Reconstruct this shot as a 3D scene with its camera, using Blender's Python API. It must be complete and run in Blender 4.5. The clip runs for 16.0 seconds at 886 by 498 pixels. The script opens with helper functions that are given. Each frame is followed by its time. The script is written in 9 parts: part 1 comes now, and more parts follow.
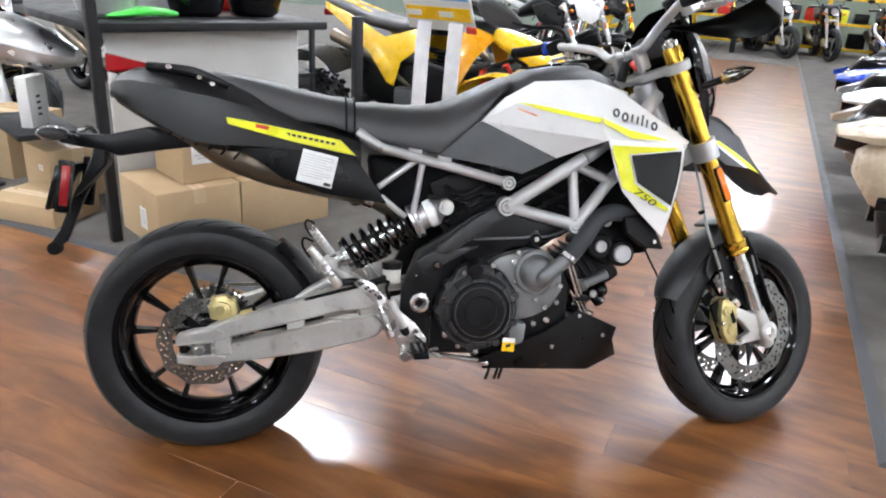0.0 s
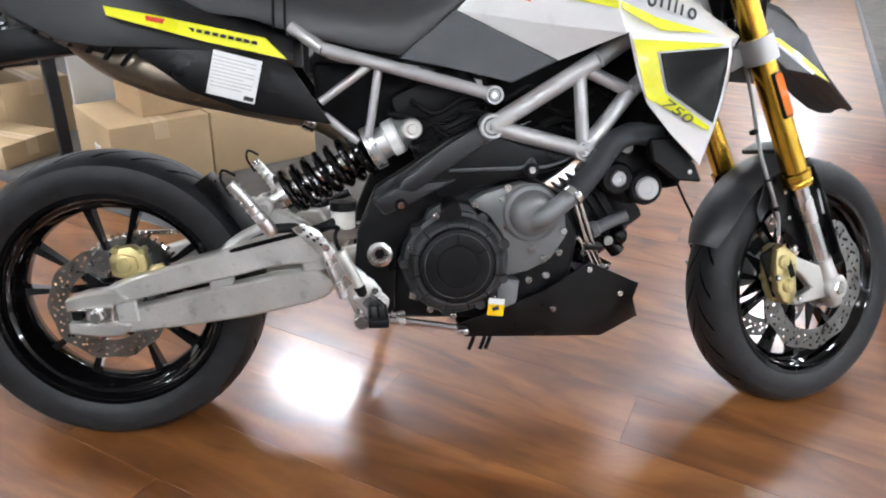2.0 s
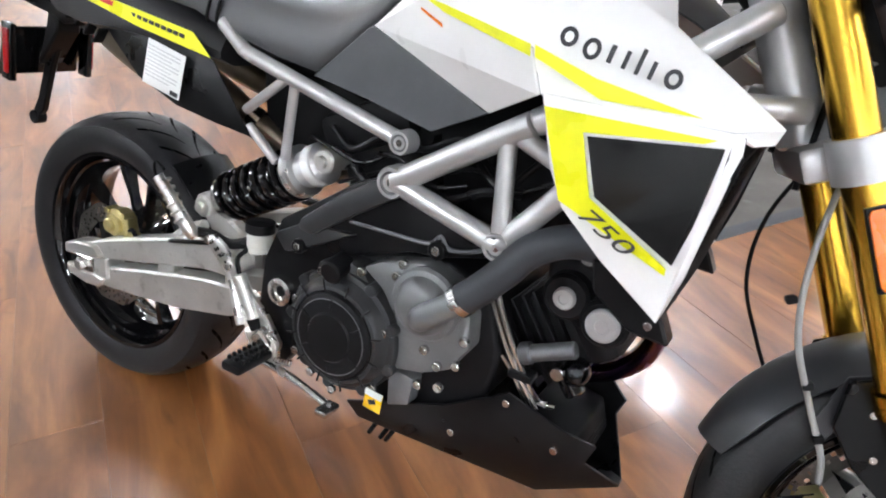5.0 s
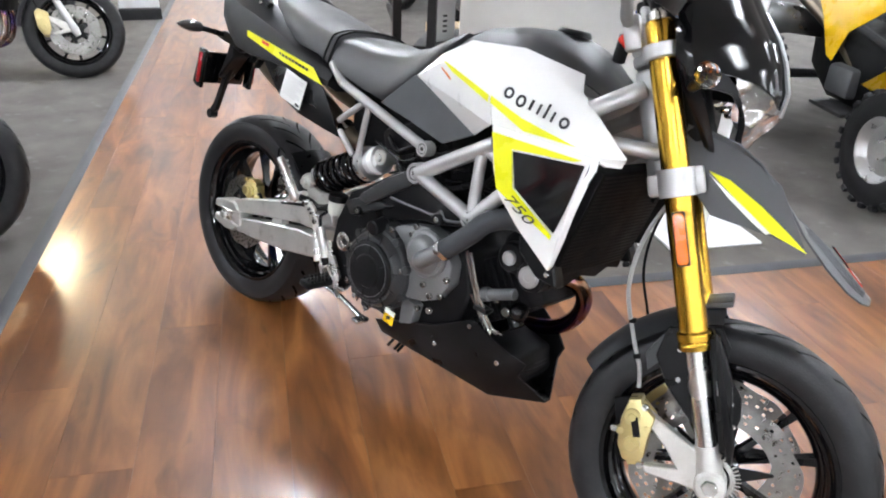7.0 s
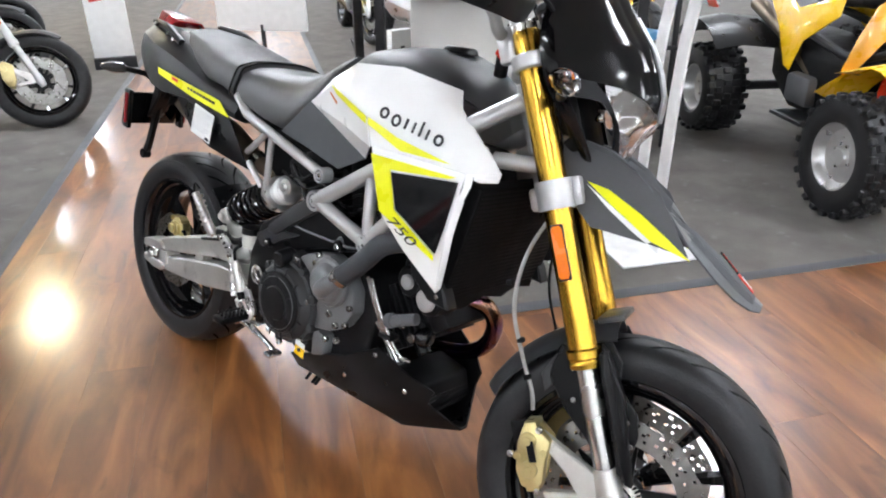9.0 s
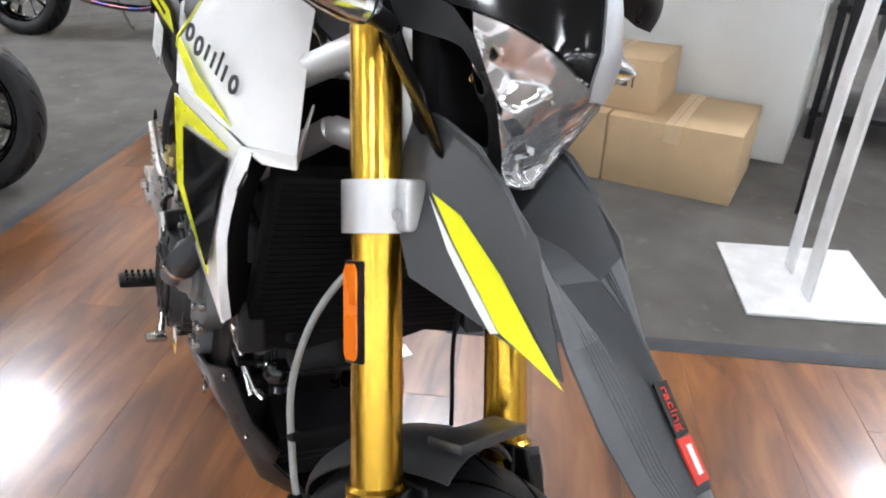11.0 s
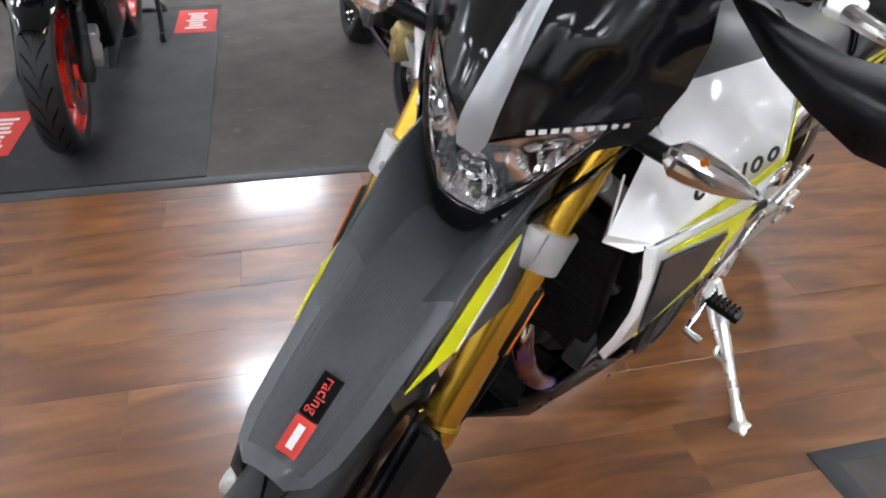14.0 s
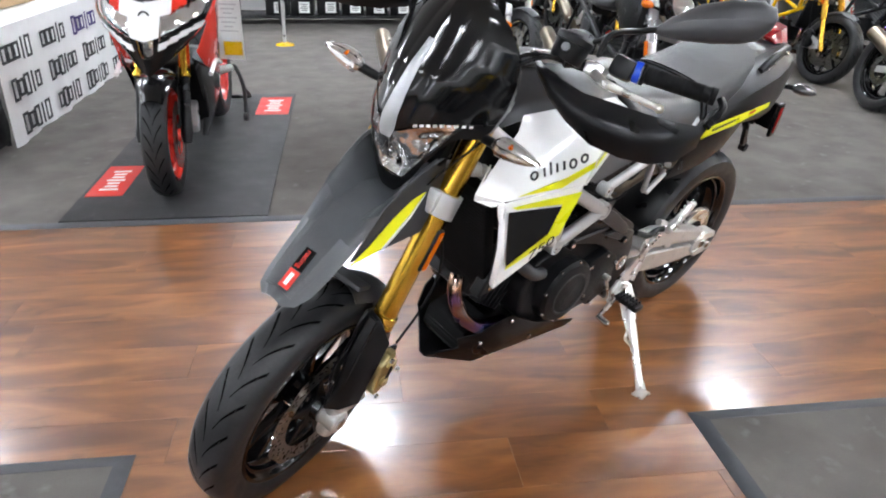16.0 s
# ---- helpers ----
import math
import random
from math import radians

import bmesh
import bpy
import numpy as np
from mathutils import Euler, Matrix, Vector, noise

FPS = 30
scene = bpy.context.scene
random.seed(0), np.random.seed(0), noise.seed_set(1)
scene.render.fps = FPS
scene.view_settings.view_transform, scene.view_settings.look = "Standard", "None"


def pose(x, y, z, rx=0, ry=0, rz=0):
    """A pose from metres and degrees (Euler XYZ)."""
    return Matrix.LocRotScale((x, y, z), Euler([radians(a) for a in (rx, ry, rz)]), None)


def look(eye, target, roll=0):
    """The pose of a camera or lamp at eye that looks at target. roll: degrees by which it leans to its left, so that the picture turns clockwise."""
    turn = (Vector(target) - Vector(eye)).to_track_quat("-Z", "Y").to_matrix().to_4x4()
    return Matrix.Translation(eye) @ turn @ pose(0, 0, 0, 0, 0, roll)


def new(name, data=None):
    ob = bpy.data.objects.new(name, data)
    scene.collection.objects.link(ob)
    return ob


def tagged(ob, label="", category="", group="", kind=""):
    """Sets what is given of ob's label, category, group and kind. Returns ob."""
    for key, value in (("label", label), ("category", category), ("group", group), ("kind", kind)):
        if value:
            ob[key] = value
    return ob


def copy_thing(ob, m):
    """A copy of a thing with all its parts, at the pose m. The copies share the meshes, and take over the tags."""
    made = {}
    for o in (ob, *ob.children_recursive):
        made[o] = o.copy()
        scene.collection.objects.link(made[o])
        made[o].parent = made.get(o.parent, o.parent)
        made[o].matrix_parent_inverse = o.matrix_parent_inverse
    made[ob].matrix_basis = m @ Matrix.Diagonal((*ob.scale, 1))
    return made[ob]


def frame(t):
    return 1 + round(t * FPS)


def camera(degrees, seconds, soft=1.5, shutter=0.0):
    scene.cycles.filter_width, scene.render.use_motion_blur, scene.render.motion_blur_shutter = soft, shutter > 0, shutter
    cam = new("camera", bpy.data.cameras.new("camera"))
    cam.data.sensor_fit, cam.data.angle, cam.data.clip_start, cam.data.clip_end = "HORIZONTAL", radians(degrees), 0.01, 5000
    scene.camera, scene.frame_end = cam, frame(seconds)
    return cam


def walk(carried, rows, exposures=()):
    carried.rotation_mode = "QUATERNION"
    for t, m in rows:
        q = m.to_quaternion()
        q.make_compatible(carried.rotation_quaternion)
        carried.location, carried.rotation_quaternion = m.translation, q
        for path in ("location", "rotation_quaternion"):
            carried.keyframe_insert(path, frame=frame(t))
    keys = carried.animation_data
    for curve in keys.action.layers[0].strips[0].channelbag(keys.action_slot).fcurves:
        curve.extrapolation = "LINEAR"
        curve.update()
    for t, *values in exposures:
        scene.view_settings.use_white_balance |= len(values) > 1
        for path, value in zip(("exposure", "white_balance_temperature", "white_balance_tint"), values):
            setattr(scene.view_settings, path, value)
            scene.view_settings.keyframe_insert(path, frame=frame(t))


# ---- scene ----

# ---------------------------------------------------------------- camera
cam = camera(64.3, 16.0, soft=2.0)
PATH = [
    (0, (0.309, -1.723, 1.259), (0.647, 0.105, 0.521), 3.6),
    (0.5, (0.345, -1.66, 1.282), (0.63, 0.158, 0.5), 4.0),
    (1, (0.401, -1.597, 1.202), (0.672, 0.223, 0.42), 4.1),
    (1.5, (0.455, -1.507, 1.134), (0.724, 0.29, 0.297), 3.0),
    (2, (0.512, -1.354, 1.088), (0.759, 0.422, 0.202), 2.1),
    (2.5, (0.569, -1.241, 1.029), (0.768, 0.506, 0.075), 0.5),
    (3, (0.677, -1.103, 1.003), (0.722, 0.655, 0.051), -0.7),
    (3.5, (0.813, -0.974, 1.022), (0.689, 0.784, 0.076), -1.5),
    (4, (0.946, -0.862, 1.063), (0.624, 0.869, 0.115), -0.3),
    (4.5, (1.126, -0.801, 1.117), (0.599, 0.855, 0.127), -0.3),
    (5, (1.336, -0.815, 1.154), (0.472, 0.664, 0.122), 0.5),
    (7.3, (1.917, -1.185, 1.348), (0.713, 0.126, 0.437), 2.4),
    (7.5, (1.943, -1.208, 1.356), (0.717, 0.109, 0.482), 2.2),
    (8, (1.984, -1.218, 1.363), (0.762, 0.11, 0.502), 1.8),
    (8.5, (2.024, -1.141, 1.331), (0.798, 0.201, 0.495), 0.1),
    (9, (2.035, -0.947, 1.301), (0.817, 0.379, 0.431), -0.5),
    (11.3, (1.954, -0.03, 1.137), (0.374, 0.591, 0.081), -1.5),
    (11.5, (1.913, 0.041, 1.152), (0.342, 0.549, 0.023), -3.7),
    (11.8, (1.855, 0.122, 1.143), (0.29, 0.49, -0.048), -3.3),
    (12, (1.817, 0.2, 1.142), (0.237, 0.444, -0.06), -1.5),
    (12.2, (1.782, 0.259, 1.148), (0.207, 0.291, -0.085), 0.0),
    (12.5, (1.742, 0.312, 1.149), (0.177, -0.003, -0.055), -1.0),
    (12.8, (1.761, 0.353, 1.156), (0.277, -0.2, -0.066), -1.0),
    (13, (1.813, 0.367, 1.157), (0.357, -0.336, -0.022), -1.1),
    (13.5, (1.906, 0.492, 1.205), (0.542, -0.409, 0.052), 2.1),
    (14, (1.944, 0.675, 1.229), (0.704, -0.45, 0.135), 1.5),
    (14.5, (1.984, 0.869, 1.27), (0.755, -0.331, 0.246), 2.0),
    (15, (2.092, 1.011, 1.286), (0.821, -0.203, 0.332), 1.2),
    (15.5, (2.2, 1.146, 1.324), (0.943, -0.143, 0.453), 0.4),
    (16, (2.253, 1.326, 1.321), (1.051, -0.022, 0.461), 1.2),
]
walk(cam, [(t, look(eye, target, roll)) for t, eye, target, roll in PATH],
     exposures=[(0.0, 0.65), (3.0, 0.66), (4.5, 0.80), (7.5, 0.79), (9.0, 0.68), (11.5, 0.58), (12.5, 0.32), (13.5, 0.22), (14.5, 0.37), (16.0, 0.70)])

# ---------------------------------------------------------------- showroom grid
# p runs along the main wooden aisle, q across it; both in metres.
E1 = Vector((-0.834, 0.552, 0.0))
E2 = Vector((0.552, 0.834, 0.0))
GRID_TURN = math.atan2(0.552, -0.834)


def gp(p, q, z=0.0):
    return E1 * p + E2 * q + Vector((0, 0, z))


def gpose(p, q, z=0.0, turn=0.0):
    """A pose whose local x runs along p and local y along -q (right-handed, z up)."""
    return Matrix.Translation(gp(p, q, z)) @ Matrix.Rotation(GRID_TURN + radians(turn), 4, "Z")


# ---------------------------------------------------------------- world and lights
world = bpy.data.worlds.new("showroom_world")
scene.world = world
world.use_nodes = True
world.node_tree.nodes["Background"].inputs[0].default_value = (0.8, 0.9, 1.0, 1)
world.node_tree.nodes["Background"].inputs[1].default_value = 0.2
LAMP_STRENGTH = 44.0
CEILING = 4.0

# ---------------------------------------------------------------- materials
def material(name, base, rough=0.5, metal=0.0, var=0.10, scale=14.0, fine=180.0, bump=0.0, bump_scale=300.0,
             coat=0.0, rough_var=0.08, spec=0.5, trans=0.0, ior=1.45, dirt=None, dirt_at=0.62, stretch=(1, 1, 1), rand=0.0):
    m = bpy.data.materials.new(name)
    m.use_nodes = True
    nt = m.node_tree
    b = nt.nodes["Principled BSDF"]
    b.inputs["Metallic"].default_value = metal
    b.inputs["Coat Weight"].default_value = coat
    b.inputs["Coat Roughness"].default_value = 0.06
    b.inputs["Specular IOR Level"].default_value = spec
    b.inputs["Transmission Weight"].default_value = trans
    b.inputs["IOR"].default_value = ior
    tc = nt.nodes.new("ShaderNodeTexCoord")
    mp = nt.nodes.new("ShaderNodeMapping")
    mp.inputs["Scale"].default_value = stretch
    nt.links.new(tc.outputs["Object"], mp.inputs["Vector"])

    def noise_tex(s, detail=3.0):
        n = nt.nodes.new("ShaderNodeTexNoise")
        n.inputs["Scale"].default_value, n.inputs["Detail"].default_value = s, detail
        nt.links.new(mp.outputs[0], n.inputs["Vector"])
        return n

    def mix(kind, fac, a, c):
        x = nt.nodes.new("ShaderNodeMix")
        x.data_type, x.blend_type = "RGBA", kind
        for socket, value in ((x.inputs[0], fac), (x.inputs[6], a), (x.inputs[7], c)):
            if isinstance(value, (int, float, tuple)):
                socket.default_value = value
            else:
                nt.links.new(value, socket)
        return x.outputs[2]

    def ramp(src, lo, hi, c0, c1):
        r = nt.nodes.new("ShaderNodeMapRange")
        r.inputs[1].default_value, r.inputs[2].default_value, r.inputs[3].default_value, r.inputs[4].default_value = lo, hi, c0, c1
        nt.links.new(src, r.inputs[0])
        return r.outputs[0]

    big, small = noise_tex(scale), noise_tex(fine, 2.0)
    col = (*base, 1.0)
    dark = tuple(c * (1 - var * 1.6) for c in base) + (1.0,)
    light = tuple(min(1.0, c * (1 + var)) for c in base) + (1.0,)
    out = mix("MIX", ramp(big.outputs[0], 0.3, 0.7, 0.0, 1.0), dark, light)
    out = mix("MIX", ramp(small.outputs[0], 0.35, 0.65, 0.0, 0.35), out, dark)
    if dirt:
        spots = noise_tex(scale * 2.7, 6.0)
        out = mix("MIX", ramp(spots.outputs[0], dirt_at, dirt_at + 0.12, 0.0, 0.7), out, (*dirt, 1.0))
    if rand:
        info = nt.nodes.new("ShaderNodeObjectInfo")
        hs = nt.nodes.new("ShaderNodeHueSaturation")
        nt.links.new(ramp(info.outputs["Random"], 0, 1, 1 - rand, 1 + rand), hs.inputs["Value"])
        nt.links.new(out, hs.inputs["Color"])
        out = hs.outputs[0]
    nt.links.new(out, b.inputs["Base Color"])
    nt.links.new(ramp(big.outputs[0], 0.3, 0.7, max(0.02, rough - rough_var), min(1, rough + rough_var)), b.inputs["Roughness"])
    if bump:
        bp = nt.nodes.new("ShaderNodeBump")
        bp.inputs["Strength"].default_value, bp.inputs["Distance"].default_value = bump, 0.002
        nt.links.new(noise_tex(bump_scale, 2.0).outputs[0], bp.inputs["Height"])
        nt.links.new(bp.outputs[0], b.inputs["Normal"])
    return m


def wood_material(name):
    """Lacquered red-brown planks, grain along local x, a tone of its own for each plank, a faint ripple in the lacquer."""
    m = bpy.data.materials.new(name)
    m.use_nodes = True
    nt = m.node_tree
    N, Lk = nt.nodes.new, nt.links.new
    b = nt.nodes["Principled BSDF"]
    tc, info = N("ShaderNodeTexCoord"), N("ShaderNodeObjectInfo")
    off = N("ShaderNodeVectorMath")
    off.operation = "MULTIPLY_ADD"
    comb = N("ShaderNodeCombineXYZ")
    for i in range(3):
        Lk(info.outputs["Random"], comb.inputs[i])
    off.inputs[1].default_value = (37.0, 11.0, 5.0)
    Lk(comb.outputs[0], off.inputs[0])
    Lk(tc.outputs["Object"], off.inputs[2])

    def noise_at(stretch, scale, detail, warp=0.0):
        mp = N("ShaderNodeMapping")
        mp.inputs["Scale"].default_value = stretch
        Lk(off.outputs[0], mp.inputs[0])
        n = N("ShaderNodeTexNoise")
        n.inputs["Scale"].default_value, n.inputs["Detail"].default_value, n.inputs["Distortion"].default_value = scale, detail, warp
        Lk(mp.outputs[0], n.inputs["Vector"])
        return n.outputs[0]

    def span(src, lo, hi, c0, c1):
        r = N("ShaderNodeMapRange")
        r.inputs[1].default_value, r.inputs[2].default_value, r.inputs[3].default_value, r.inputs[4].default_value = lo, hi, c0, c1
        Lk(src, r.inputs[0])
        return r.outputs[0]

    def times(a, c):
        x = N("ShaderNodeMath")
        x.operation = "MULTIPLY"
        Lk(a, x.inputs[0])
        Lk(c, x.inputs[1])
        return x.outputs[0]

    grain = noise_at((1.3, 5.5, 1.0), 1.5, 4.0, 1.2)
    streak = noise_at((1.6, 60.0, 1.0), 2.0, 3.0, 0.4)
    blotch = noise_at((1.2, 3.4, 1.0), 2.4, 4.0, 0.5)
    knots = noise_at((1.8, 4.5, 1.0), 2.0, 3.0, 1.6)
    cr = N("ShaderNodeValToRGB")
    e = cr.color_ramp.elements
    e[0].position, e[0].color = 0.24, (0.074, 0.0225, 0.0062, 1)
    e[1].position, e[1].color = 0.78, (0.330, 0.136, 0.042, 1)
    mid = cr.color_ramp.elements.new(0.5)
    mid.color = (0.186, 0.068, 0.0185, 1)
    Lk(grain, cr.inputs[0])
    hs = N("ShaderNodeHueSaturation")
    tone = span(info.outputs["Random"], 0.0, 1.0, 0.92, 1.10)
    value = times(times(tone, span(blotch, 0.25, 0.75, 0.70, 1.26)), times(span(streak, 0.3, 0.7, 0.95, 1.05), span(knots, 0.60, 0.74, 1.0, 0.66)))
    Lk(value, hs.inputs["Value"])
    Lk(cr.outputs[0], hs.inputs["Color"])
    Lk(hs.outputs[0], b.inputs["Base Color"])
    Lk(span(blotch, 0.25, 0.75, 0.31, 0.36), b.inputs["Roughness"])
    b.inputs["Specular IOR Level"].default_value = 0.75
    b.inputs["Coat Weight"].default_value, b.inputs["Coat Roughness"].default_value = 0.60, 0.135
    bp = N("ShaderNodeBump")
    bp.inputs["Strength"].default_value, bp.inputs["Distance"].default_value = 1.0, 0.00035
    Lk(noise_at((5.0, 15.0, 1.0), 1.0, 0.0), bp.inputs["Height"])
    Lk(bp.outputs[0], b.inputs["Coat Normal"])
    return m


def heat_material(name):
    """Steel pipe with bands of heat colour along it."""
    m = material(name, (0.4, 0.38, 0.36), 0.2, metal=1.0, var=0.1)
    nt = m.node_tree
    tc, n, cr = nt.nodes.new("ShaderNodeTexCoord"), nt.nodes.new("ShaderNodeTexNoise"), nt.nodes.new("ShaderNodeValToRGB")
    n.inputs["Scale"].default_value, n.inputs["Detail"].default_value = 11.0, 2.0
    nt.links.new(tc.outputs["Object"], n.inputs["Vector"])
    nt.links.new(n.outputs[0], cr.inputs[0])
    e = cr.color_ramp.elements
    e[0].position, e[0].color = 0.34, (0.06, 0.14, 0.38, 1)
    e[1].position, e[1].color = 0.68, (0.34, 0.31, 0.28, 1)
    for at, c in ((0.45, (0.17, 0.09, 0.25, 1)), (0.55, (0.24, 0.12, 0.065, 1))):
        cr.color_ramp.elements.new(at).color = c
    nt.links.new(cr.outputs[0], nt.nodes["Principled BSDF"].inputs["Base Color"])
    return m


def glow_material(name, colour, strength):
    m = bpy.data.materials.new(name)
    m.use_nodes = True
    b = m.node_tree.nodes["Principled BSDF"]
    b.inputs["Base Color"].default_value = (0.9, 0.9, 0.9, 1)
    b.inputs["Emission Color"].default_value = (*colour, 1)
    b.inputs["Emission Strength"].default_value = strength
    return m


WOOD = wood_material("lacquered_wood")
CARPET = material("grey_carpet", (0.140, 0.130, 0.120), 0.95, var=0.16, scale=5, fine=420, bump=0.7, bump_scale=900, spec=0.15, dirt=(0.19, 0.185, 0.18))
EDGING = material("rubber_edging", (0.058, 0.061, 0.068), 0.50, var=0.15, bump=0.2)
CONCRETE = material("screed", (0.20, 0.19, 0.18), 0.8, scale=3)
BLACKMAT = material("black_rubber_mat", (0.022, 0.022, 0.023), 0.6, var=0.25, scale=6, bump=0.4, bump_scale=500, dirt=(0.05, 0.05, 0.05))
REDPRINT = material("red_print", (0.62, 0.035, 0.022), 0.6)
WHITEPRINT = material("white_print", (0.75, 0.75, 0.75), 0.6)
WALLPAINT = material("wall_paint", (0.70, 0.70, 0.69), 0.8, var=0.05, scale=2, bump=0.1)
CEILPAINT = material("ceiling_paint", (0.84, 0.84, 0.83), 0.9, var=0.04, scale=2)
LAMPGLASS = glow_material("lamp_diffuser", (0.945, 1.0, 1.085), LAMP_STRENGTH)
WARMGLASS = glow_material("warm_diffuser", (1.08, 0.92, 0.58), LAMP_STRENGTH * 0.75)
LAMPBODY = material("lamp_body", (0.75, 0.75, 0.75), 0.4)
RUBBER = material("tyre_rubber", (0.017, 0.017, 0.0185), 0.42, var=0.25, scale=25, bump=0.25, bump_scale=220, dirt=(0.034, 0.033, 0.032), dirt_at=0.66, spec=0.36)
# near-black colour in place of the shade inside the tread cuts
GROOVESHADE = material("tyre_groove_shade", (0.0015, 0.0015, 0.0015), 0.95, spec=0.05)
BLACKGLOSS = material("gloss_black", (0.004, 0.004, 0.0045), 0.10, rough_var=0.03, spec=0.42)
RIMBLACK = material("rim_gloss_black", (0.003, 0.003, 0.0035), 0.06, rough_var=0.02, spec=0.55, var=0.1)
BLACKSATIN = material("satin_black", (0.0055, 0.0055, 0.0062), 0.33, var=0.2, bump=0.12, bump_scale=500, spec=0.24)
BLACKMATT = material("matt_black", (0.0045, 0.0045, 0.005), 0.62, var=0.25, bump=0.15, bump_scale=400, spec=0.15)
PLASTIC = material("dark_grey_plastic", (0.030, 0.031, 0.034), 0.42, var=0.12, bump=0.15, bump_scale=900, spec=0.7)
TAILBLACK = material("tail_black_plastic", (0.0085, 0.0085, 0.0095), 0.36, var=0.12, bump=0.15, bump_scale=900, spec=0.45)
FENDERGREY = material("beak_grey_plastic", (0.072, 0.076, 0.082), 0.38, var=0.10, bump=0.18, bump_scale=1100)
VINYL = material("seat_vinyl", (0.020, 0.0205, 0.023), 0.37, var=0.12, scale=9, bump=0.3, bump_scale=650, spec=0.95)
VINYL2 = material("seat_vinyl_grip", (0.020, 0.0205, 0.0225), 0.44, var=0.12, scale=9, bump=0.5, bump_scale=850, spec=0.95)
WHITE = material("gloss_white_paint", (0.86, 0.86, 0.855), 0.22, var=0.03, coat=0.7, rough_var=0.04)
# the tank's white, toned down for the shade on its down-facing flank
SHADEDWHITE = material("shaded_white_paint", (0.79, 0.79, 0.785), 0.30, var=0.03, coat=0.4, rough_var=0.03)
SILVERP = material("silver_paint", (0.52, 0.52, 0.52), 0.34, metal=0.25, var=0.05, coat=0.4, fine=900)
GREYP = material("blade_grey", (0.36, 0.37, 0.38), 0.34, metal=0.4, var=0.015, coat=0.2, fine=900, rough_var=0.02)
YELLOW = material("acid_yellow", (0.80, 0.80, 0.010), 0.32, var=0.05, coat=0.3)
FRAMEALU = material("frame_silver_paint", (0.50, 0.50, 0.50), 0.36, metal=0.55, var=0.07, coat=0.2, fine=600)
CASTALU = material("cast_aluminium", (0.66, 0.65, 0.62), 0.36, metal=0.75, var=0.10, bump=0.3, bump_scale=600, dirt=(0.35, 0.34, 0.31))
STEEL = material("polished_steel", (0.60, 0.59, 0.57), 0.22, metal=1.0, var=0.08)
DISCSTEEL = material("brake_disc_steel", (0.42, 0.41, 0.39), 0.32, metal=1.0, var=0.12, scale=40)
GOLD = material("gold_anodised", (0.62, 0.37, 0.050), 0.24, metal=1.0, var=0.03, rough_var=0.015, scale=40)
GOLDCAL = material("gold_caliper", (0.66, 0.56, 0.27), 0.36, metal=0.9, var=0.1, bump=0.15)
ENGINE = material("engine_grey", (0.135, 0.138, 0.143), 0.44, metal=0.45, var=0.12, bump=0.25, bump_scale=700)
ENGINEDK = material("engine_black", (0.008, 0.008, 0.009), 0.42, metal=0.1, var=0.2, bump=0.25, bump_scale=700, spec=0.22)
CLUTCHGREY = material("clutch_cover_grey", (0.034, 0.035, 0.037), 0.42, metal=0.3, var=0.15, bump=0.2, bump_scale=700)
PLATEGREY = material("satin_dark_grey", (0.040, 0.041, 0.043), 0.36, metal=0.35, var=0.12, bump=0.15, bump_scale=700)
POLISHED = material("polished_aluminium", (0.84, 0.83, 0.81), 0.31, metal=1.0, var=0.06, rough_var=0.08, scale=30)
HOSE = material("rubber_hose", (0.040, 0.043, 0.048), 0.45, var=0.12, bump=0.15, spec=0.28)
EXHAUST = heat_material("heat_blued_pipe")
MUFFLER = material("muffler_steel", (0.20, 0.165, 0.125), 0.34, metal=0.9, var=0.15, scale=10)
ORANGE = material("orange_reflector", (0.72, 0.155, 0.004), 0.22, var=0.04, coat=0.3)
REDLENS = material("red_lens", (0.26, 0.006, 0.009), 0.15, var=0.06, coat=0.6)
CLEAR = material("clear_lens", (1.0, 1.0, 1.0), 0.03, var=0.0, trans=1.0, rough_var=0.01, ior=1.35)
CHROME = material("chrome", (0.86, 0.86, 0.87), 0.07, metal=1.0, var=0.05, rough_var=0.04)
PAPER = material("paper_label", (0.78, 0.79, 0.78), 0.7, var=0.04)
INK = material("dark_print", (0.03, 0.03, 0.035), 0.6)
INKGREY = material("grey_print", (0.55, 0.55, 0.56), 0.7)
CARDBOARD = material("cardboard", (0.50, 0.36, 0.21), 0.85, var=0.05, scale=5, fine=90, bump=0.12, bump_scale=300)
TAPE = material("parcel_tape", (0.60, 0.45, 0.28), 0.35, var=0.05)
ATVYELLOW = material("atv_yellow", (0.88, 0.53, 0.010), 0.28, var=0.05, coat=0.5)
RIMSILVER = material("rim_silver", (0.62, 0.62, 0.62), 0.32, metal=0.8, var=0.08)
TABLEGREY = material("cabinet_grey", (0.60, 0.60, 0.58), 0.6, var=0.05, scale=4)
POWDER = material("black_powder_coat", (0.02, 0.02, 0.022), 0.5, var=0.2, spec=0.28)
GREEN = material("bright_green_plastic", (0.10, 0.72, 0.10), 0.35, var=0.05)
BLUE = material("blue_paint", (0.012, 0.06, 0.45), 0.25, var=0.08, coat=0.6)
BEIGE = material("beige_paint", (0.58, 0.47, 0.34), 0.3, var=0.06, coat=0.5)
REDPAINT = material("red_paint", (0.66, 0.035, 0.02), 0.22, var=0.05, coat=0.6)
SIGNBLUE = material("sign_blue", (0.16, 0.42, 0.75), 0.5)
CLEARPANE = CLEAR

